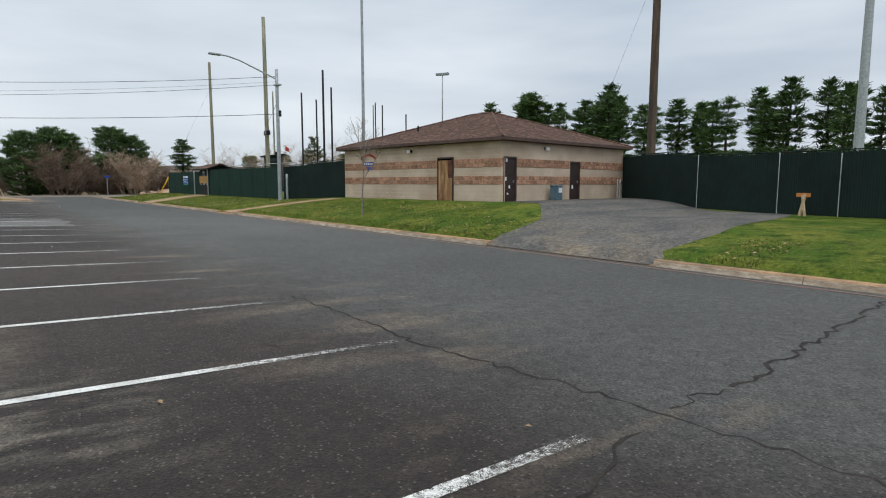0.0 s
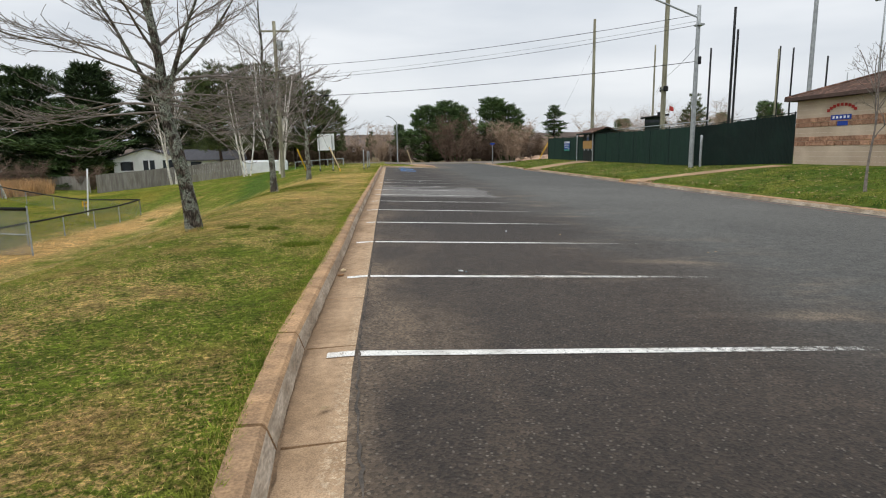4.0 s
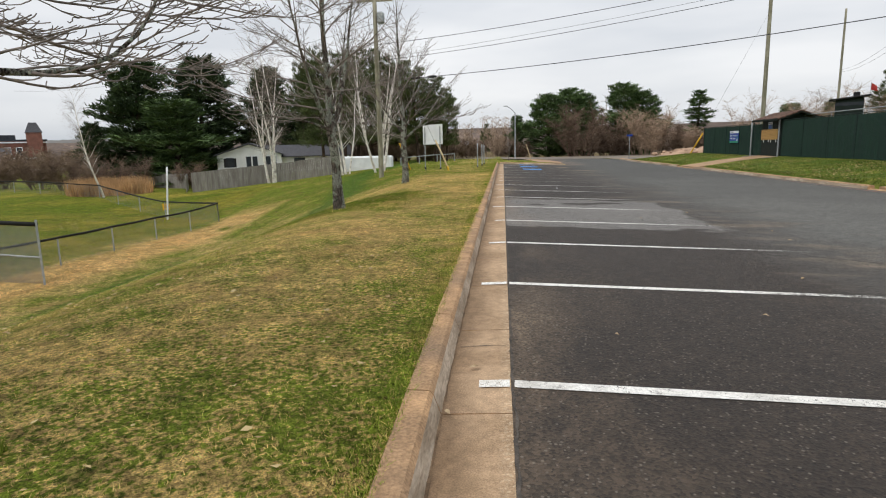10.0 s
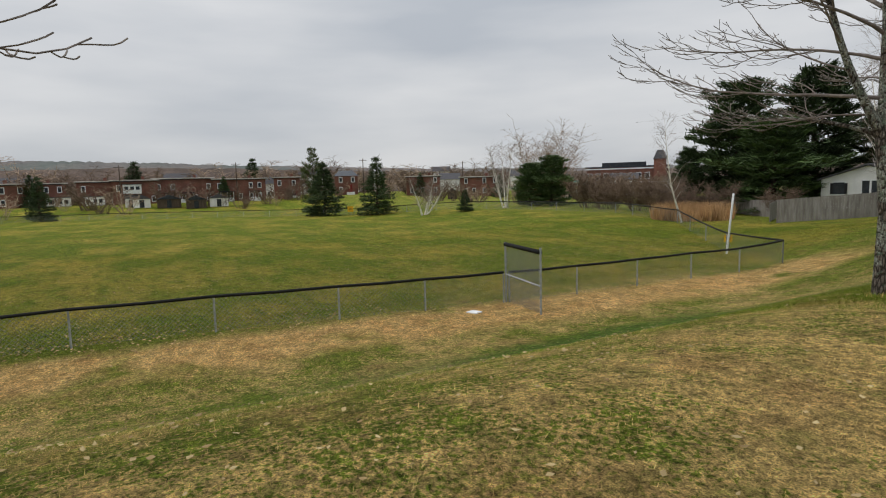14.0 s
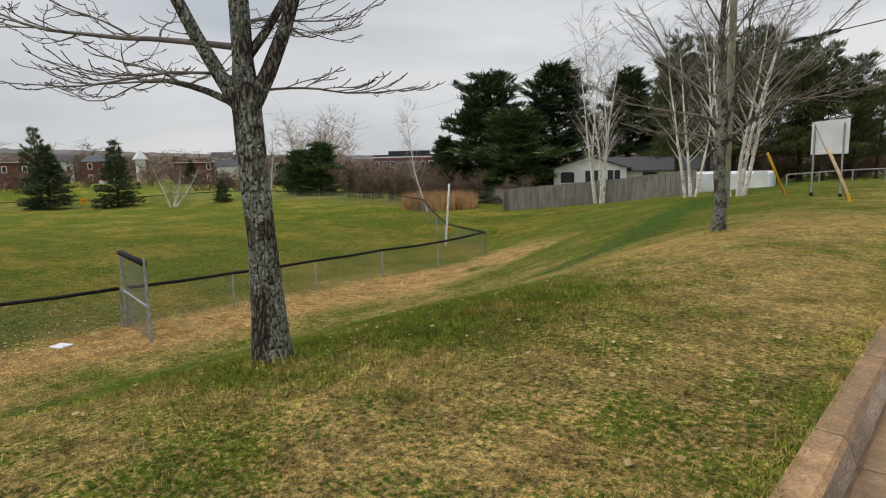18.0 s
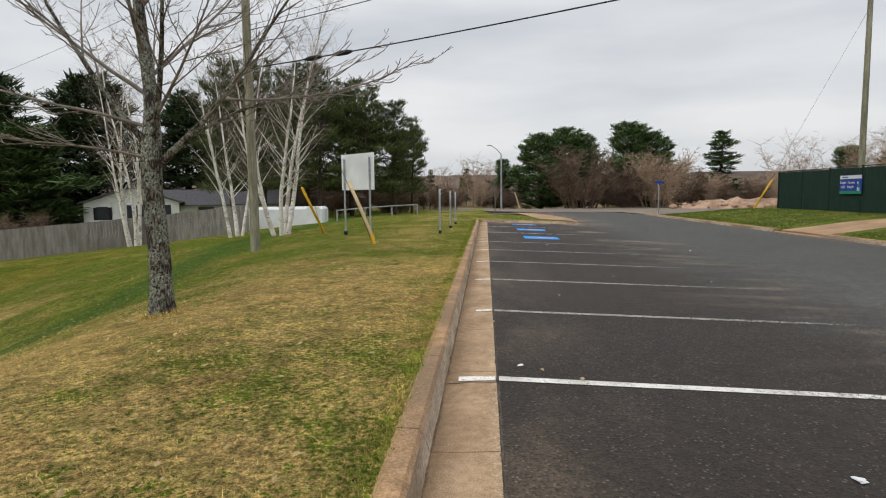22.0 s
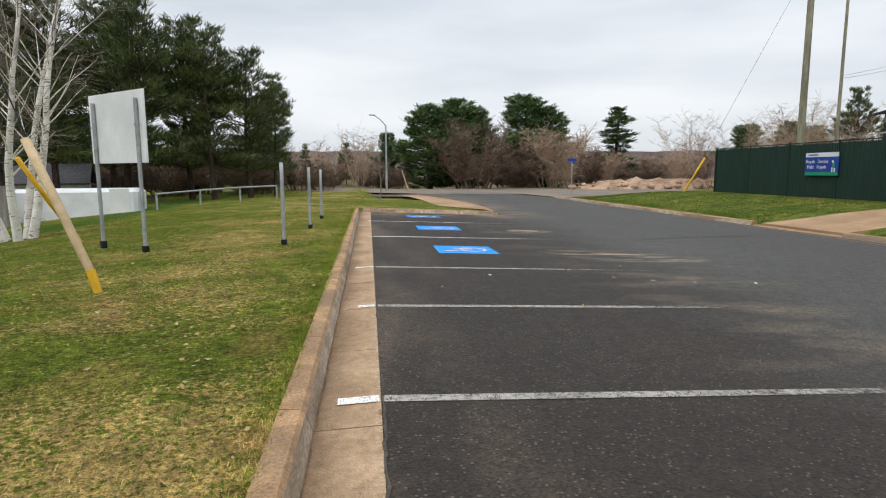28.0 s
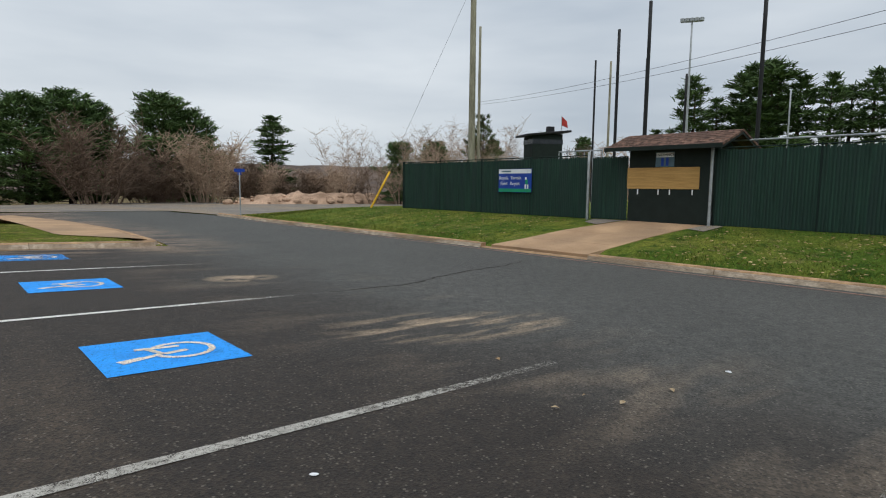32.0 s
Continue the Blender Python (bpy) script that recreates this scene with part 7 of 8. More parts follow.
for i in range(14):
    brush(2 if i % 2 else 3, -10 - rng.uniform(0, 22), 78 + rng.uniform(0, 25), rng.uniform(5, 8), 0.8)
for i in range(18):
    brush(0, -5 - 1.4 * i + rng.uniform(-1, 1), 74 + rng.uniform(0, 14), rng.uniform(2.2, 4.0), 1.4)
for k, x, y, h, w in (("red_pine_a", -14.5, 80, 12, 1.3), ("red_pine_b", -20, 80, 12.5, 1.3), ("white_pine_a", -26.5, 82, 12.5, 1.1), ("white_pine_b", -9.5, 84, 8.5, 1.1)):
    plant(k, x, y, h, w, None, "open pines beside the verge")
for k, x, y, h, w in (("white_pine_b", 36.6, 82, 6.0, 1.7), ("red_pine_a", 47.6, 81, 9.4, 1.2), ("white_pine_b", 59.5, 82, 8.4, 1.0), ("white_pine_a", 43.0, 84, 6.6, 1.6)):
    plant(k, x, y, h, w, -0.2, "trees behind the ball park corner")
for k, x, y, h in ((3, 37.6, 79, 7.6), (3, 35.2, 80, 6.8), (3, 46.2, 81, 8.4), (2, 34.0, 83, 6.4), (3, 39.6, 80, 8.8), (2, 41.5, 82, 8.0), (3, 50.5, 82, 9.4), (3, 44.5, 80, 7.4), (2, 53.5, 83, 8.0)):
    brush(k, x, y, h, 0.9, -0.2)
# thicket and reeds at the corner of the field, trees of the town
for x, y, h in ((-38, 52, 3.6), (-42, 55, 4.2), (-47, 57, 3.8), (-53, 58, 4.6), (-35.5, 55, 3.2), (-30, 55.5, 2.6), (-58, 60, 5)):
    brush(0, x, y, h, 1.0)
brush(8, -77, 67.6, 13.4, 1.0, None, "tall bare tree with an upswept oval crown")
for i in range(120):
    x, y = -rng.uniform(166, 235), -80 + 210 * i / 120 + rng.uniform(-2, 2)
    brush(rng.choice((0, 2, 2, 2, 3)), x, y, rng.uniform(7, 9.5) * (1 if i % 9 else 1.35), 1.5)
for i in range(30):
    x, y = -rng.uniform(132, 160), -70 + 190 * i / 30 + rng.uniform(-2, 2)
    brush(rng.choice((0, 2, 2, 3)), x, y, rng.uniform(3, 6.5), 1.3)
for i in range(56):
    x, y = -rng.uniform(60, 125), rng.uniform(64, 135)
    brush(rng.choice((0, 2, 0, 3)), x, y, rng.uniform(3, 6), 1.4)


# ---- houses by the verge ----
def house_white():
    x, y = -28.9, 67.5
    z = -0.95
    ob = thing("house", x, y, z, 20, "white sided bungalow with a gable end and dark windows", "house")
    W, L, H = 6.6, 11, 2.7
    part("wall_shell", box(W, L, H, (0, 0, -0.6)), M_SIDING, ob)
    for k in range(12):
        part("siding_board", box(W + 0.03, 0.02, 0.02, (0, -L / 2 - 0.005, -0.3 + k * 0.2)), M_SIDING, ob)
    g = [(-W / 2 - 0.3, -L / 2 - 0.3, H - 0.7), (W / 2 + 0.3, -L / 2 - 0.3, H - 0.7), (0, -L / 2 - 0.3, H + 0.55)]
    b = [(px_, L / 2 + 0.3, pz) for px_, _, pz in g]
    link("gable", [(-W / 2, -L / 2, H - 0.62), (W / 2, -L / 2, H - 0.62), (0, -L / 2, H + 0.48)], [(0, 1, 2)], M_SIDING, ob)
    roof = new("roof")
    roof.parent = ob
    up = Vector((0, 0, 0.12))
    for i, j in ((0, 2), (2, 1)):
        q = [Vector(g[i]), Vector(g[j]), Vector(b[j]), Vector(b[i])]
        link("slope", [tuple(p) for p in q] + [tuple(p + up) for p in q], [(4, 5, 6, 7), (3, 2, 1, 0), (0, 1, 5, 4), (1, 2, 6, 5), (2, 3, 7, 6), (3, 0, 4, 7)], M_GREYROOF, roof)
    for cx, w, h in ((-2.0, 0.8, 1.0), (-0.1, 0.5, 1.1), (0.55, 0.5, 1.1), (1.9, 0.5, 1.1), (2.5, 0.5, 1.1)):
        wd = new("window")
        wd.parent = ob
        part("frame", box(w + 0.16, 0.06, h + 0.16, (cx, -L / 2 - 0.03, 0.72)), M_WHITE, wd)
        part("pane", box(w, 0.07, h, (cx, -L / 2 - 0.035, 0.8)), M_DARK, wd)
    for cx in (-2.5, -1.5):
        part("shutter", box(0.24, 0.05, 0.95, (cx, -L / 2 - 0.04, 0.8)), M_BLACK, ob)
    wing = part("wing", box(7.5, 6, 2.9, (6.9, -1.6, -1.1)), M_SIDING, ob)
    q = [(1.6, -4.9, 1.75), (11.0, -4.9, 1.75), (11.0, -1.6, 3.0), (0.4, -1.6, 3.0), (11.0, 1.7, 1.75), (1.6, 1.7, 1.75)]
    link("wing_roof", q + [(a, b_, c + 0.1) for a, b_, c in q], [(0, 1, 2, 3), (3, 2, 4, 5), (6, 7, 8, 9), (9, 8, 10, 11), (0, 1, 7, 6)], M_GREYROOF, ob)
    for cx in (5.2, 8.4):
        part("wing_window", box(1.2, 0.08, 0.9, (cx, -4.63, 0.75)), M_DARK, ob)
    return ob


house_white()
gf = thing("board_fence", 0, 0, 0, 0, "weathered grey vertical board fence along the back gardens", "fence")
run = dense([(-26.2, 48.9), (-21.5, 52.9), (-14.5, 54.5)], 0.16)
me_cache = {}
for i, (a, b) in enumerate(zip(run, run[1:])):
    if "b" not in me_cache:
        bm = box(0.15, 0.025, 1.75, (0, 0, 0))
        me_cache["b"] = bpy.data.meshes.new("board")
        bm.to_mesh(me_cache["b"])
        bm.free()
        me_cache["b"].materials.append(M_GREYWOOD)
    q = new("board", me_cache["b"])
    q.parent = gf
    q.matrix_local = pose(a[0], a[1], ground_z(*a) - 0.08 + rng.uniform(-0.015, 0.015), 0, 0, math.degrees(math.atan2(b[1] - a[1], b[0] - a[0])))
bf = thing("board_fence", 0, 0, 0, 0, "darker old board fence behind the reeds", "fence")
run = dense([(-27.0, 49.2), (-29.5, 54.0), (-44, 62.5)], 1.2)
for a, b in zip(run, run[1:]):
    L = math.dist(a, b)
    part("panel", box(L - 0.02, 0.04, 1.5, ((a[0] + b[0]) / 2, (a[1] + b[1]) / 2, ground_z(*a) - 0.1), 0, Matrix.Rotation(math.atan2(b[1] - a[1], b[0] - a[0]), 4, "Z")), M_GREYWOOD, bf)
tl = thing("white_trailer", -13.0, 57, -1.0, 8, "long white trailer with rounded roof edges", "trailer")
part("body", box(5.0, 2.0, 1.55, (0, 0, 0.25), 0.15), M_WHITE, tl)
part("door", box(0.8, 0.03, 1.4, (1.8, -1.01, 0.4)), M_SIDING, tl)
for sx in (-2.2, -1.4):
    v, f = tube([(sx, -1.02, 0.28), (sx, -0.8, 0.28)], [0.3, 0.3], 14)
    link("wheel", v, f, M_RUBBER, tl)
part("drawbar", box(1.2, 0.12, 0.12, (-2.9, 0, 0.4)), M_STEEL, tl)
pf = thing("pipe_barrier", 0, 0, 0, 0, "low grey pipe barrier among the pines", "barrier")
for i in range(4):
    x, y = -9.6 + i * 1.6, 56.5 + i * 1.1
    link("post", *tube([(x, y, ground_z(x, y) - 0.1), (x, y, ground_z(x, y) + 0.75)], [0.05, 0.05], 6), M_STEEL, pf)
    if i < 3:
        x2, y2 = x + 1.6, y + 1.1
        link("rail", *tube([(x, y, ground_z(x, y) + 0.7), (x2, y2, ground_z(x2, y2) + 0.7)], [0.04, 0.04], 6), M_STEEL, pf)


# ---- town ----
def row_house(x, y, yaw, w, h, kind, extras):
    d = 8
    label = {"white": "white clapboard house with a pitched grey roof", "flat": "two-storey brick row house with a pale flat roof", "hip": "brick house with a dark hipped roof"}[kind]
    ob = thing("row_house", x, y, ground_z(x, y) - 0.5, yaw, label, "house", "houses beyond the ball field")
    part("wall", box(d, w, h), M_SIDING if kind == "white" else M_BRICK, ob)
    if kind == "flat":
        part("soffit", box(d + 0.7, w + 0.7, 0.14, (0, 0, h)), M_DARK, ob)
        part("roof", box(d + 0.9, w + 0.9, 0.24, (0, 0, h + 0.14), 0.04), M_PALEROOF, ob)
        part("chimney", box(0.7, 0.7, 0.9, (-1.5, w * 0.2, h + 0.36)), M_BRICK, ob)
    else:
        e, q, up = 0.3, (0 if kind == "white" else w * 0.25), (1.9 if kind == "white" else 1.5)
        link("roof", [(-d / 2 - e, -w / 2 - e, h), (-d / 2 - e, w / 2 + e, h), (d / 2 + e, w / 2 + e, h), (d / 2 + e, -w / 2 - e, h), (0, -w / 2 - e + q, h + up), (0, w / 2 + e - q, h + up)], [(0, 1, 5, 4), (2, 3, 4, 5), (0, 4, 3), (1, 2, 5), (0, 3, 2, 1)], M_GREYROOF if kind == "white" else M_DARK, ob)
    n = max(2, int(w / 2.3))
    for i in range(n):
        for zz in (0.9, 3.5):
            yy = -w / 2 + (i + 0.5) * w / n + 0.25 * math.sin(x + 2.1 * i)
            if zz + 1.3 > h or math.sin(3.7 * x + 5.3 * i + zz) > 0.6:
                continue
            wd = new("window")
            wd.parent = ob
            part("frame", box(0.1, 0.95, 1.45, (d / 2 + 0.02, yy, zz)), M_WHITE, wd)
            part("pane", box(0.1, 0.62, 1.1, (d / 2 + 0.05, yy, zz + 0.17)), M_DARK, wd)
    f = d / 2
    for what, off, ww in extras:
        if what == "garage":
            part("annex", box(3.2, ww, 2.4, (f + 1.6, off, 0)), M_SIDING, ob)
            part("annex_roof", box(3.5, ww + 0.4, 0.2, (f + 1.6, off, 2.4)), M_GREYROOF, ob)
            for k in (-0.28, 0.05, 0.3):
                part("annex_window", box(0.08, ww * 0.16, 0.8, (f + 3.2, off + ww * k, 1.1)), M_DARK, ob)
        elif what == "bay":
            part("bay", box(1.4, ww, 2.1, (f + 0.7, off, 2.9)), M_WHITE, ob)
            part("bay_roof", box(1.7, ww + 0.3, 0.14, (f + 0.75, off, 5.0)), M_DARK, ob)
            for k in (-0.3, 0.0, 0.3):
                part("bay_window", box(0.08, ww * 0.2, 0.75, (f + 1.4, off + ww * k, 3.8)), M_DARK, ob)
            part("entry", box(1.2, ww * 0.9, 2.7, (f + 0.6, off, 0)), M_DARK, ob)
        elif what == "porch":
            part("porch", box(2.2, ww, 1.3, (f + 1.1, off, 0)), M_WHITE, ob)
            part("porch_roof", box(2.6, ww + 0.4, 0.16, (f + 1.2, off, 2.7)), M_DARK, ob)
            for k in (-0.48, 0.0, 0.48):
                part("porch_post", box(0.14, 0.14, 1.45, (f + 2.1, off + ww * k, 1.28)), M_WHITE, ob)
        else:
            part("landing", box(1.3, ww, 1.0, (f + 0.65, off, 0)), M_WHITE, ob)
            part("door", box(0.1, 0.95, 2.0, (f + 0.03, off, 1.0)), M_REDDOOR, ob)


for house_at in (
    (-153.9, -33.2, 16, 17.2, 5.4, 'flat', (('porch', -2, 4),)),
    (-155.2, -19.0, 11, 11.4, 5.3, 'flat', ()),
    (-160.5, -11.7, 8, 10.4, 5.4, 'flat', (('garage', 3.5, 4.6),)),
    (-159.7, 0.1, 4, 8.4, 5.6, 'flat', (('garage', -1, 4.2),)),
    (-156.0, 7.8, 1, 9.4, 5.7, 'flat', (('bay', -0.6, 3.8),)),
    (-157.8, 18.5, -3, 13.3, 6.0, 'flat', (('porch', -1, 6.2),)),
    (-154.6, 31.3, -8, 12.2, 5.6, 'flat', (('porch', -3, 3.0), ('porch', 3.4, 2.6))),
    (-167.2, 41.4, -10, 2.7, 4.4, 'white', ()),
    (-152.7, 42.7, -12, 6.4, 5.4, 'flat', (('stairs', 2, 2.0),)),
    (-150.7, 58.0, -17, 5.9, 5.2, 'hip', (('stairs', 1, 2.0),)),
    (-141.4, 76.4, -25, 8.8, 5.0, 'flat', ()),
    (-152.3, 90.5, -28, 5.7, 4.0, 'white', ()),
    (-191.5, 108.4, -27, 6.3, 7.4, 'white', ()),
    (-136.1, 90.9, -31, 10.2, 5.0, 'flat', ()),
    (-123.3, 106.1, -38, 8.5, 4.6, 'flat', (('garage', 1, 3.4),)),
    (-146.1, 112.2, -35, 6.9, 4.6, 'white', ()),
    (-189.9, 59.3, -14, 7.6, 6, 'white', ()),
    (-199.8, 20.5, -3, 9.0, 7, 'white', ()),
    (-202.5, -21.3, 9, 10.0, 6.4, 'white', ()),
    (-111.6, 119.6, -44, 6.7, 4.2, 'white', ())):
    row_house(*house_at)
for x, y, yaw, w, pale in (
    (-140.0, 8.9, 1, 3.3, True), (-138.0, 14.1, -1, 4.6, False), (-135.7, 19.3, -4, 4.0, False), (-137.3, 24.1, -6, 3.8, True), (-108.5, 99.1, -39, 3.6, True), (-128.3, 78.1, -28, 2.3, False), (-142.0, 6.9, 2, 2.2, True), (-141.5, -25.5, 14, 2.8, False), (-97.3, 96.8, -42, 2.5, False)):
    sh = thing("garden_shed", x, y, ground_z(x, y) - 0.1, yaw, "small white shed behind the row houses" if pale else "dark weathered wooden shed behind the row houses", "shed", "sheds")
    part("body", box(3.0, w, 1.9), M_SIDING if pale else M_BROWNPOLE, sh)
    link("roof", [(-1.7, -w / 2 - 0.2, 1.85), (1.7, -w / 2 - 0.2, 1.85), (1.7, w / 2 + 0.2, 1.85), (-1.7, w / 2 + 0.2, 1.85), (-1.7, 0, 2.8), (1.7, 0, 2.8)], [(0, 1, 5, 4), (2, 3, 4, 5), (0, 4, 3), (1, 2, 5), (0, 3, 2, 1)], M_GREYROOF if pale else M_DARK, sh)
    part("door", box(0.06, 0.9, 1.6, (1.5, 0, 0.05)), M_DARK, sh)
cup = thing("cupola", -159.1, 70.4, ground_z(-150, 60) - 0.5, 0, "small white turret with a pointed roof among the houses", "turret")
part("shaft", box(1.8, 1.8, 6.0), M_SIDING, cup)
link("spire", [(-1.5, -1.5, 6), (1.5, -1.5, 6), (1.5, 1.5, 6), (-1.5, 1.5, 6), (0, 0, 8.6)], [(0, 1, 4), (1, 2, 4), (2, 3, 4), (3, 0, 4), (3, 2, 1, 0)], M_WHITE, cup)
for i in range(22):
    brush(rng.choice((0, 0, 2, 3)), -rng.uniform(127, 147), -45 + i * 6.5 + rng.uniform(-2, 2), rng.uniform(2.5, 6.0), 1.3)
for x, y, h, w in ((-152, -12, 7, 1.1), (-176, -30, 11, 1.4), (-150, 27, 6, 1.3), (-178, 8, 11, 1.5), (-150, 50, 5, 1.4), (-138, 74, 6, 1.3), (-185, 40, 12, 1.4), (-128, 92, 6, 1.4)):
    plant("spruce", x, y, h, w, None, "spruces among the houses")
mill = thing("brick_mill", -120, 130.5, -3.5, -48, "old brick mill with a square tower and slate roofs", "building")
part("main_block", box(12, 22, 8.8, (-6, -1, 0)), M_BRICK, mill)
part("roof", box(12.6, 22.6, 0.35, (-6, -1, 8.8)), M_DARK, mill)
part("roof_monitor", box(5, 12, 1.2, (-6, -2, 9.1)), M_DARK, mill)
part("cornice", box(0.3, 22.2, 0.3, (0.12, -1, 8.3)), M_WHITE, mill)
tw_ = new("tower")
tw_.parent = mill
part("shaft", box(3.2, 3.2, 10.8, (-0.8, 7.7, 0)), M_BRICK, tw_)
link("spire", [(-2.6, 5.9, 10.8), (1.0, 5.9, 10.8), (1.0, 9.5, 10.8), (-2.6, 9.5, 10.8), (-1.6, 6.9, 13.2), (0.0, 6.9, 13.2), (0.0, 8.5, 13.2), (-1.6, 8.5, 13.2)], [(0, 1, 5, 4), (1, 2, 6, 5), (2, 3, 7, 6), (3, 0, 4, 7), (4, 5, 6, 7)], M_GREYROOF, tw_)
part("low_wing", box(8, 22, 4.4, (8, -2, 0)), M_BRICK, mill)
part("wing_roof", box(8.5, 22.5, 0.4, (8, -2, 4.4)), M_WHITE, mill)
for i in range(9):
    for zz in (2.6, 5.4):
        yy = -11 + i * 2.2
        if 5.6 < yy < 9.8:
            continue
        wd = new("window")
        wd.parent = mill
        part("frame", box(0.12, 1.3, 1.9, (0.04, yy, zz)), M_WHITE, wd)
        part("pane", box(0.14, 1.0, 1.6, (0.06, yy, zz + 0.15)), M_DARK, wd)
tg = thing("far_hall", -190, 170, -4, 40, "far hall with a turquoise roof", "building")
part("wall", box(10, 20, 5), M_SIDING, tg)
part("roof", box(11, 21, 1.2, (0, 0, 5)), M_TURQ, tg)
ch = thing("church", -230, 85, -4, 20, "far white church with a small steeple", "church")
part("nave", box(10, 16, 7), M_SIDING, ch)
link("roof", [(-5.3, -8.3, 7), (5.3, -8.3, 7), (5.3, 8.3, 7), (-5.3, 8.3, 7), (0, -8.3, 11), (0, 8.3, 11)], [(0, 4, 5, 3), (1, 2, 5, 4), (0, 1, 4), (2, 3, 5)], M_GREYROOF, ch)
part("steeple", box(2.5, 2.5, 13, (4, -6, 0)), M_SIDING, ch)
for x, y, h in ((-150, 5, 9), (-150, 30, 9.5), (-148, 62, 9.5), (-155, -22, 9), (-140, 88, 9)):
    p = pole("utility_pole", x, y, ground_z(x, y) - 0.2, ground_z(x, y) - 0.2 + h, 0.14, 0.1, M_BROWNPOLE, "far wooden utility pole in the town", "pole")
    part("crossarm", box(0.12, 2.2, 0.12, (0, 0, h - 0.5)), M_BROWNPOLE, p)


def ridge(name, pts, crest, m, label, seed, depth=40):
    """A far wooded ridge with an uneven crest."""
    r = random.Random(seed)
    vs, fs = [], []
    run = dense(pts, 3.0)
    for i, (x, y) in enumerate(run):
        L, h = math.hypot(x, y), crest(y)
        hz = h + h * 0.1 * noise.noise((x * 0.005, y * 0.005, seed)) + h * 0.03 * noise.noise((x * 0.03, y * 0.03, seed + 3)) + r.uniform(-0.02, 0.02) * h
        vs += [(x * (1 - depth / L), y * (1 - depth / L), -6), (x, y, hz), (x * (1 + depth / L), y * (1 + depth / L), -6)]
    for i in range(len(run) - 1):
        k = 3 * i
        fs += [(k, k + 3, k + 4, k + 1), (k + 1, k + 4, k + 5, k + 2)]
    return tagged(link(name, vs, fs, m), label, "woods", "", "structure")


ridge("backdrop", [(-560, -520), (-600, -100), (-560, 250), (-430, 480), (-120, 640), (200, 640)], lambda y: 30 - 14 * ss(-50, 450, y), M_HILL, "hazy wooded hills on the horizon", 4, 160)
ridge("backdrop_near", [(-230, -260), (-260, -60), (-240, 120), (-190, 220), (-80, 250)], lambda y: 11.5 - 5 * ss(0, 220, y), M_TOWN, "leafless woods among the far houses", 9, 30)
ridge("backdrop_north", [(-60, 190), (40, 185), (140, 160), (220, 60), (230, -120), (120, -260), (-100, -280), (-230, -260)], lambda y: 7, M_TOWN, "low woods closing the place", 12, 30)

# dirt heap and stones beyond the gravel
heap = thing("dirt_heap", 31, 87, -0.35, -20, "low heap of reddish dirt and rubble", "dirt heap")
vs, fs = [], []
for i in range(33):
    for j in range(9):
        x, y = -9 + 18 * i / 32, -1.6 + 3.2 * j / 8
        e = max(0.0, 1 - (x / 9.2) ** 4) * max(0.0, 1 - (y / 1.65) ** 2)
        vs.append((x, y, e * (1.1 + 0.45 * noise.noise((x * 0.9, y * 1.1, 5)) + 0.45 * noise.noise((x * 2.6, y * 2.6, 2))) - 0.1))
fs = [(i * 9 + j, (i + 1) * 9 + j, (i + 1) * 9 + j + 1, i * 9 + j + 1) for i in range(32) for j in range(8)]
link("mound", vs, fs, M_DIRT, heap)
for i in range(46):
    x, s = rng.uniform(-10, 9), rng.uniform(0.16, 0.5)
    lane = rng.random()
    shift = Vector((x, -1.5 + 1.3 * lane, 0.15 + 0.75 * lane * max(0.0, 1 - (x / 9.2) ** 4)))
    bm = bmesh.new()
    bmesh.ops.create_icosphere(bm, subdivisions=2, radius=s)
    for v in bm.verts:
        v.co *= 1 + 0.35 * noise.noise(v.co * 2.2 + Vector((i, 0, 0)))
        v.co.z *= 0.7
        v.co += shift
    part("boulder", bm, M_DIRT, heap)


# ---- grass blades, reeds, leaves ----
def blades(name, count, xr, yr, hmin, hmax, material, label, seed, keep=None, lean=0.6, width=0.006, near=None):
    g = np.random.default_rng(seed)
    x = g.uniform(*xr, count)
    if near is not None:
        x = xr[1] - (xr[1] - xr[0]) * g.random(count) ** near
    y = g.uniform(*yr, count)
    if -1 < xr[1] < 0:
        x = np.array([bend(a, b) for a, b in zip(x, y)])
    z = np.array([ground_z(a, b) for a, b in zip(x, y)])
    if keep is not None:
        k = np.array([keep(a, b) for a, b in zip(x, y)])
        x, y, z = x[k], y[k], z[k]
    n = len(x)
    h, a = g.uniform(hmin, hmax, n), g.uniform(0, 6.283, n)
    bx, by = g.normal(0, lean, n) * h, g.normal(0, lean, n) * h
    dx, dy = np.cos(a) * width, np.sin(a) * width
    v = np.empty((n, 3, 3))
    v[:, 0] = np.stack([x - dx, y - dy, z - 0.01], 1)
    v[:, 1] = np.stack([x + dx, y + dy, z - 0.01], 1)
    v[:, 2] = np.stack([x + bx, y + by, z + h], 1)
    me = bpy.data.meshes.new(name)
    me.vertices.add(n * 3)
    me.vertices.foreach_set("co", v.reshape(-1))
    me.loops.add(n * 3)
    me.loops.foreach_set("vertex_index", np.arange(n * 3))
    me.polygons.add(n)
    me.polygons.foreach_set("loop_start", np.arange(n) * 3)
    me.update()
    me.materials.append(material)
    return tagged(new(name, me), label, "grass", "", "stuff")


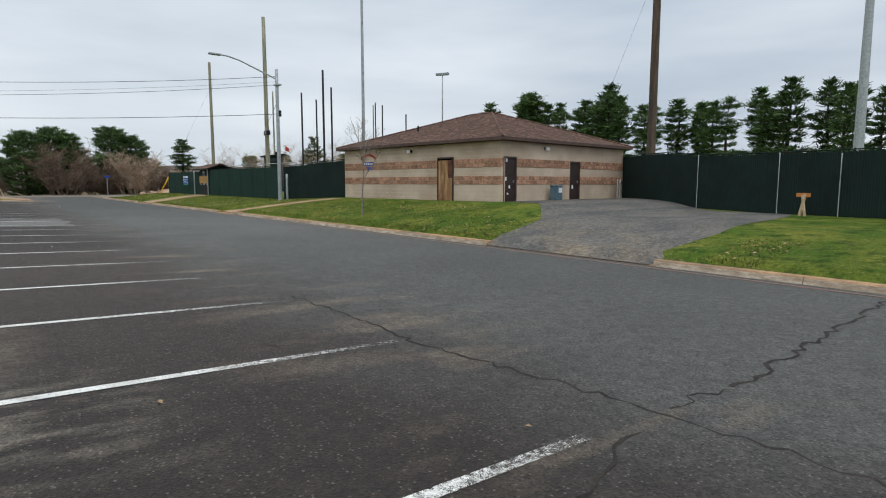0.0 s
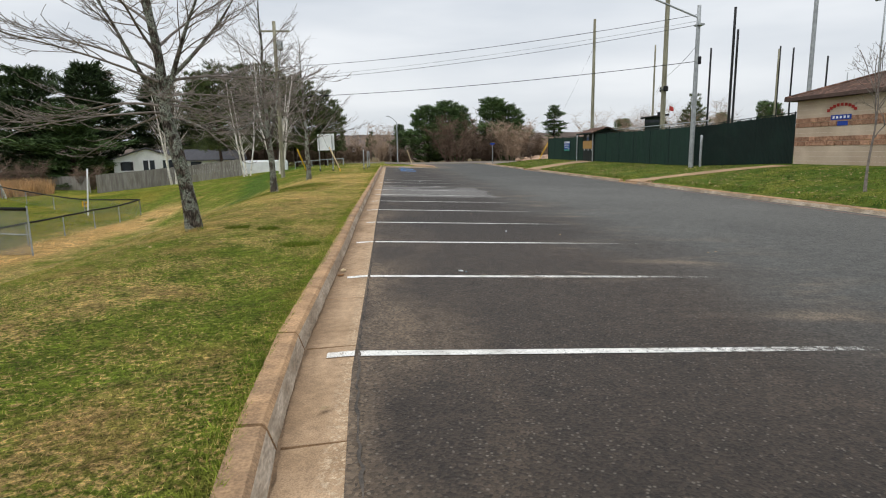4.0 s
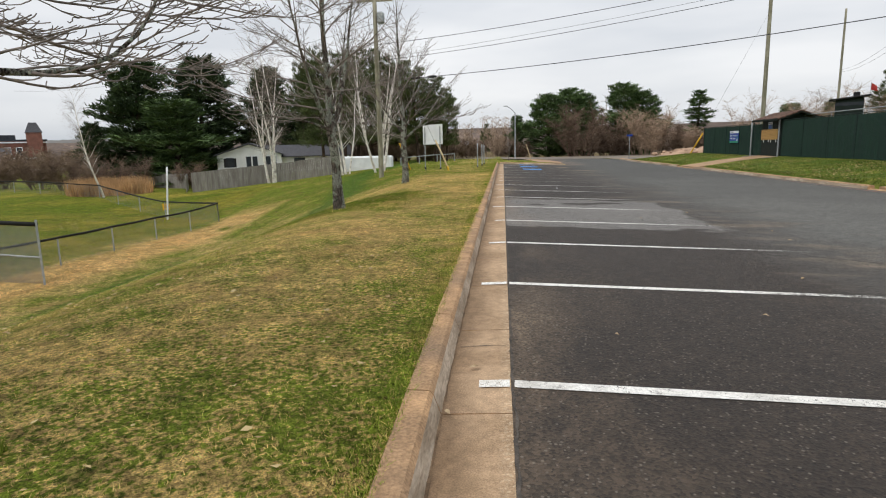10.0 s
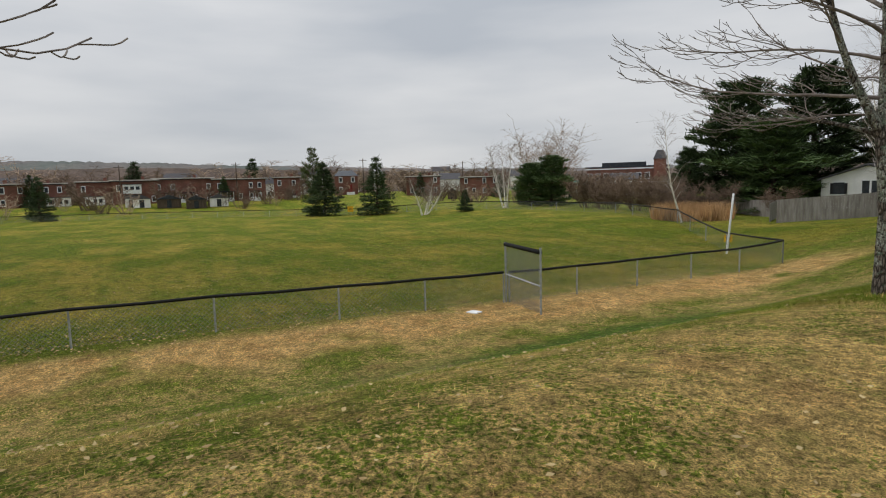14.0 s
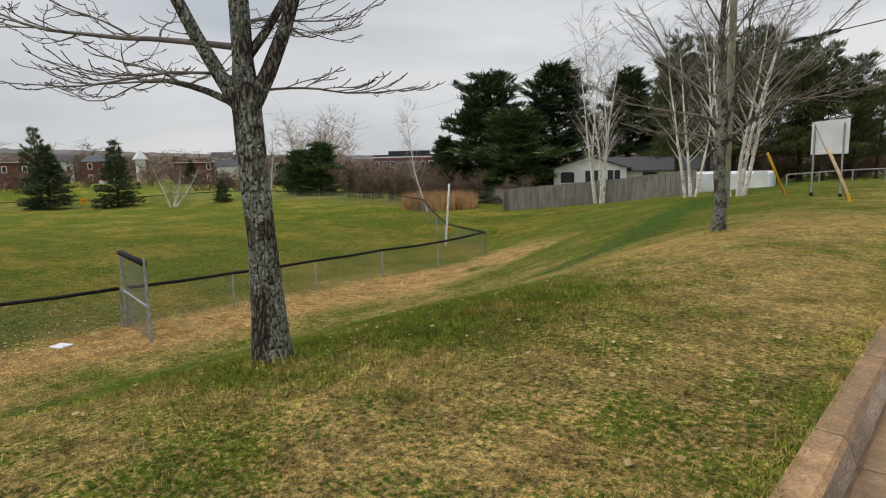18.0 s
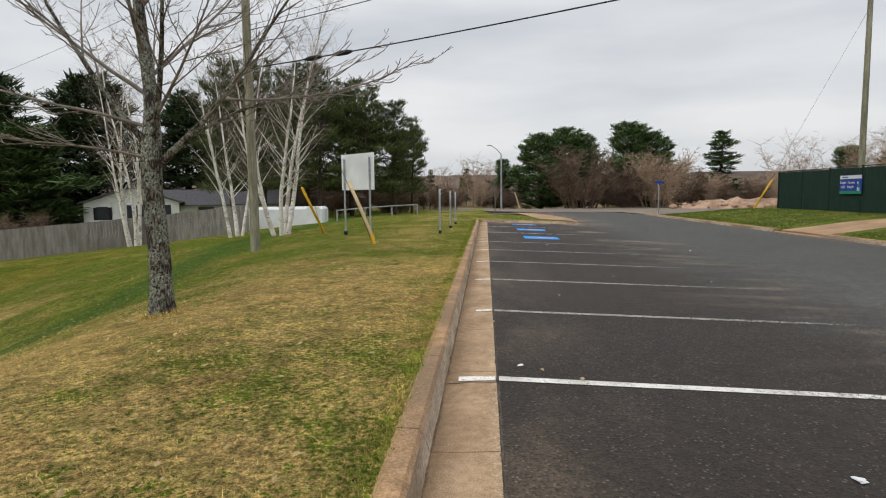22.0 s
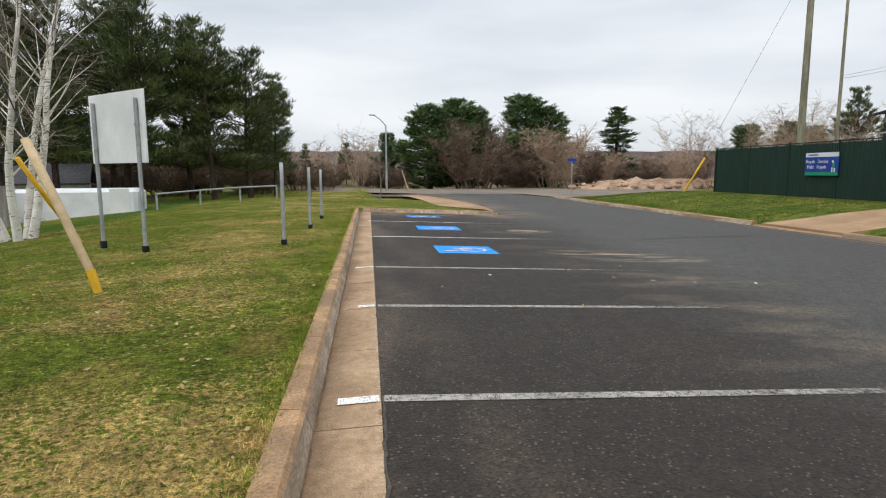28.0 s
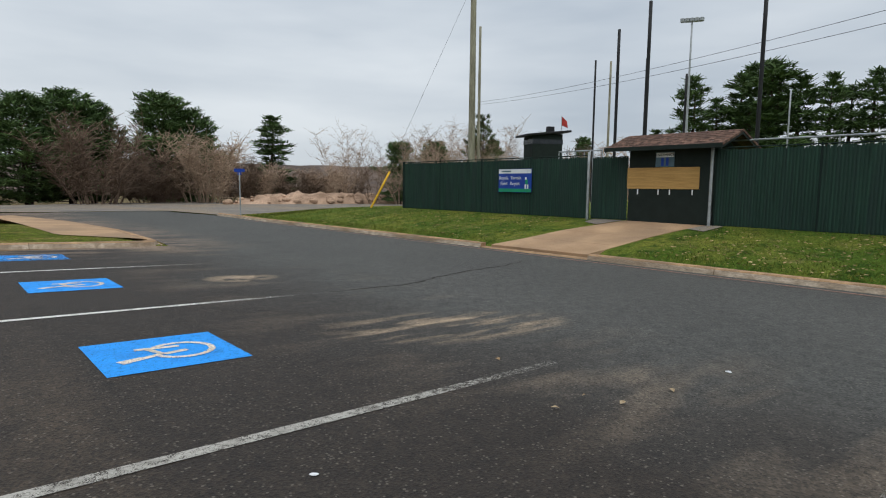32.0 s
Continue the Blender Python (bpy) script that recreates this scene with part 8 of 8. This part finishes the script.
def tuft_mat(name, lo, hi):
    m = blank(name, 0.9, 0.15)
    n, l = m.node_tree.nodes, m.node_tree.links
    gm = n.new("ShaderNodeNewGeometry")
    rp = n.new("ShaderNodeValToRGB")
    rp.color_ramp.elements[0].color, rp.color_ramp.elements[1].color = lo, hi
    l.new(gm.outputs["Random Per Island"], rp.inputs[0])
    tx = n.new("ShaderNodeTexNoise")
    tx.inputs["Scale"].default_value = 0.7
    l.new(gm.outputs["Position"], tx.inputs["Vector"])
    mr = n.new("ShaderNodeMapRange")
    mr.inputs["From Min"].default_value, mr.inputs["From Max"].default_value = 0.35, 0.65
    mr.inputs["To Min"].default_value, mr.inputs["To Max"].default_value = 0.75, 1.25
    l.new(tx.outputs["Fac"], mr.inputs["Value"])
    vm = n.new("ShaderNodeVectorMath")
    vm.operation = "SCALE"
    l.new(rp.outputs[0], vm.inputs[0])
    l.new(mr.outputs[0], vm.inputs["Scale"])
    l.new(vm.outputs[0], n["Principled BSDF"].inputs["Base Color"])
    return m


T_GREEN = tuft_mat("green_blades", rgb(50, 74, 24), rgb(128, 132, 58))
T_TURF = turf_blades("turf_blades", 0.65, 1.45)
T_CLUMP = turf_blades("clump_blades", 0.45, 1.05, 0.22)
T_CLUMP2 = turf_blades("slope_blades", 0.45, 1.3, 0.55)
T_EDGE = turf_blades("edge_blades", 0.6, 1.5, 0.55)
clumpy = lambda a, b: noise.noise((a * 1.1, b * 1.1, 7)) + 0.6 * noise.noise((a * 4.0, b * 4.0, 3)) > rng.uniform(-0.5, 0.3)
blades("grass_blades", 700000, (-7.5, -0.575), (-9, 50), 0.008, 0.022, T_TURF, "short straw and green grass blades", 1, None, 1.3, 0.0029, 1.7)
blades("grass_tufts", 230000, (-7.5, -0.575), (-9, 50), 0.014, 0.032, T_TURF, "taller tufts among the short grass", 2, clumpy, 1.1, 0.0029, 1.7)
blades("edge_grass", 22000, (-0.72, -0.565), (-11, 51), 0.015, 0.042, T_EDGE, "longer grass hanging over the kerb", 3, None, 0.8, 0.0045)
blades("grass_blades", 260000, (-19, -7.0), (-8, 52), 0.012, 0.034, T_TURF, "grass on the slope and round the field fence", 4, None, 1.0, 0.007)
blades("grass_tufts", 150000, (-8.5, -1.9), (14.5, 21), 0.02, 0.05, T_CLUMP2, "thicker green grass on the slope below the stalls", 15, lambda a, b: ss(-1.9, -3.4, a) * ss(14.5, 16.2, b) * ss(21, 18.8, b) + 0.35 * noise.noise((a * 1.7, b * 1.7, 4)) > rng.random(), 0.9, 0.0045)
for x, y, a, b in ((-1.87, 3.72, 0.24, 0.15), (-2.5, 4.15, 0.26, 0.14), (-1.04, 1.8, 0.34, 0.2)):
    blades("grass_clump", 1100, (x - a, x + a), (y - b, y + b), 0.03, 0.075, T_CLUMP, "lush dark green clump in the thin turf", 9, lambda u, v: ((u - x) / a) ** 2 + ((v - y) / b) ** 2 < 0.7 + 0.5 * noise.noise((u * 9, v * 9, 1)), 0.6, 0.005)
for x, y in ((-3.38, 4.5), (-4.08, 16.02), (-4.24, 26.9)):
    blades("root_grass", 2600, (x - 0.4, x + 0.4), (y - 0.4, y + 0.4), 0.03, 0.09, T_TURF, "longer grass left round the foot of a maple", 10, lambda u, v: 0.13 < math.hypot(u - x, v - y) < 0.2 + 0.12 * noise.noise((u * 5, v * 5, 2)) + 0.06, 0.6, 0.005)
on_lawn = lambda a, b: not (-6.8 < b < -0.5) and not (21.4 - (a - 13) * 0.9 < b < 24.1 - (a - 13) * 1.0) and not (42.0 < b < 46.9) and not (b < 3.5 and a > 16)
blades("lawn_blades", 60000, (KERB_E + 0.3, 17.7), (-8, 66), 0.04, 0.10, T_GREEN, "green lawn blades along the fence", 6, on_lawn, 0.7, 0.011)
blades("verge_blades", 9000, (-7.0, 3.0), (52, 80), 0.02, 0.05, T_TURF, "grass of the end island", 7, lambda a, b: a < 2.0, 0.8, 0.014)
blades("field_blades", 110000, (-46, -19.3), (2, 46), 0.02, 0.06, T_TURF, "mown grass of the ball field", 12, None, 0.9, 0.012, 1.6)
blades("reeds", 9000, (-39, -30), (46.5, 53), 0.8, 1.6, tuft_mat("reed_blades", rgb(160, 124, 88), rgb(212, 176, 130)), "rusty dry reeds beyond the field corner", 8, lambda a, b: (a + 34.6) ** 2 / 14 + (b - 50) ** 2 / 6 < 1, 0.2, 0.03)


def leaf_litter(name, count, xr, yr, seed, keep, label, smin=0.014, smax=0.036, material=None):
    """Small curled leaves strewn over the turf."""
    g = random.Random(seed)
    vs, fs = [], []
    for _ in range(count):
        x, y = g.uniform(*xr), g.uniform(*yr)
        if not keep(x, y, g):
            continue
        z, sz, an = ground_z(x, y) + 0.022, g.uniform(smin, smax), g.uniform(0, 6.28)
        c, sn = math.cos(an) * sz, math.sin(an) * sz
        b = len(vs)
        for u, v, w in ((-1, 0, 0.2), (0, 0.55, g.uniform(0, 0.6)), (1, 0, g.uniform(0, 0.7)), (0, -0.5, 0.1)):
            vs.append((x + u * c - v * sn, y + u * sn + v * c, z + w * sz))
        fs.append((b, b + 1, b + 2, b + 3))
    return tagged(link(name, vs, fs, material or T_LITTER), label, "leaves", "", "stuff")


T_BROWN = tuft_mat("brown_leaves", rgb(140, 106, 70), rgb(218, 186, 136))
T_LITTER = tuft_mat("litter_leaves", rgb(142, 116, 78), rgb(186, 166, 122))
drift = lambda x, y, g: noise.noise((x * 0.25, y * 0.25, 12)) + 0.3 > g.uniform(-0.4, 0.9)
leaf_litter("leaf_litter", 12000, (-16, -0.7), (2, 42), 41, drift, "pale dead leaves scattered in the grass")
leaf_litter("leaf_litter", 9000, (-20.5, -13), (0, 33), 42, lambda x, y, g: abs(x + 17.4 - 0.11 * (y - 17)) < g.uniform(0, 1.0) ** 2 * 3.2, "brown leaves drifted against the field fence", 0.03, 0.06, T_BROWN)
leaf_litter("leaf_litter", 26000, (-40, -18.6), (-2, 40), 44, lambda x, y, g: g.random() < 0.25 + 0.75 * ss(-34, -20, x), "pale dead leaves and clippings on the ball field", 0.022, 0.05)
leaf_litter("leaf_litter", 9000, (KERB_E + 0.4, 17.6), (-8, 58), 43, lambda x, y, g: on_lawn(x, y) and drift(x, y, g), "pale dead leaves on the lawn", 0.03, 0.06)
for i in range(46):
    lf = rng.random()
    x, y = (rng.uniform(-0.36, 0.05), rng.uniform(-8, 34)) if lf < 0.4 else (rng.uniform(0.2, 5.5), rng.uniform(-11, 40))
    z = lot_z(x) + 0.012
    s = rng.uniform(0.02, 0.045)
    a = rng.uniform(0, 360)
    ob = link("dead_leaf", [(-s, 0, 0.0), (-s * 0.2, s * 0.6, 0.012), (s, 0.1 * s, 0.004), (-s * 0.1, -s * 0.55, 0.01), (0, 0, 0.02)], [(0, 3, 4), (3, 2, 4), (2, 1, 4), (1, 0, 4)], M_LEAF)
    ob.matrix_world = pose(x, y, z, 0, 0, a)
    tagged(ob, "small curled dead leaf lying on the pavement", "leaf", "scattered leaves")
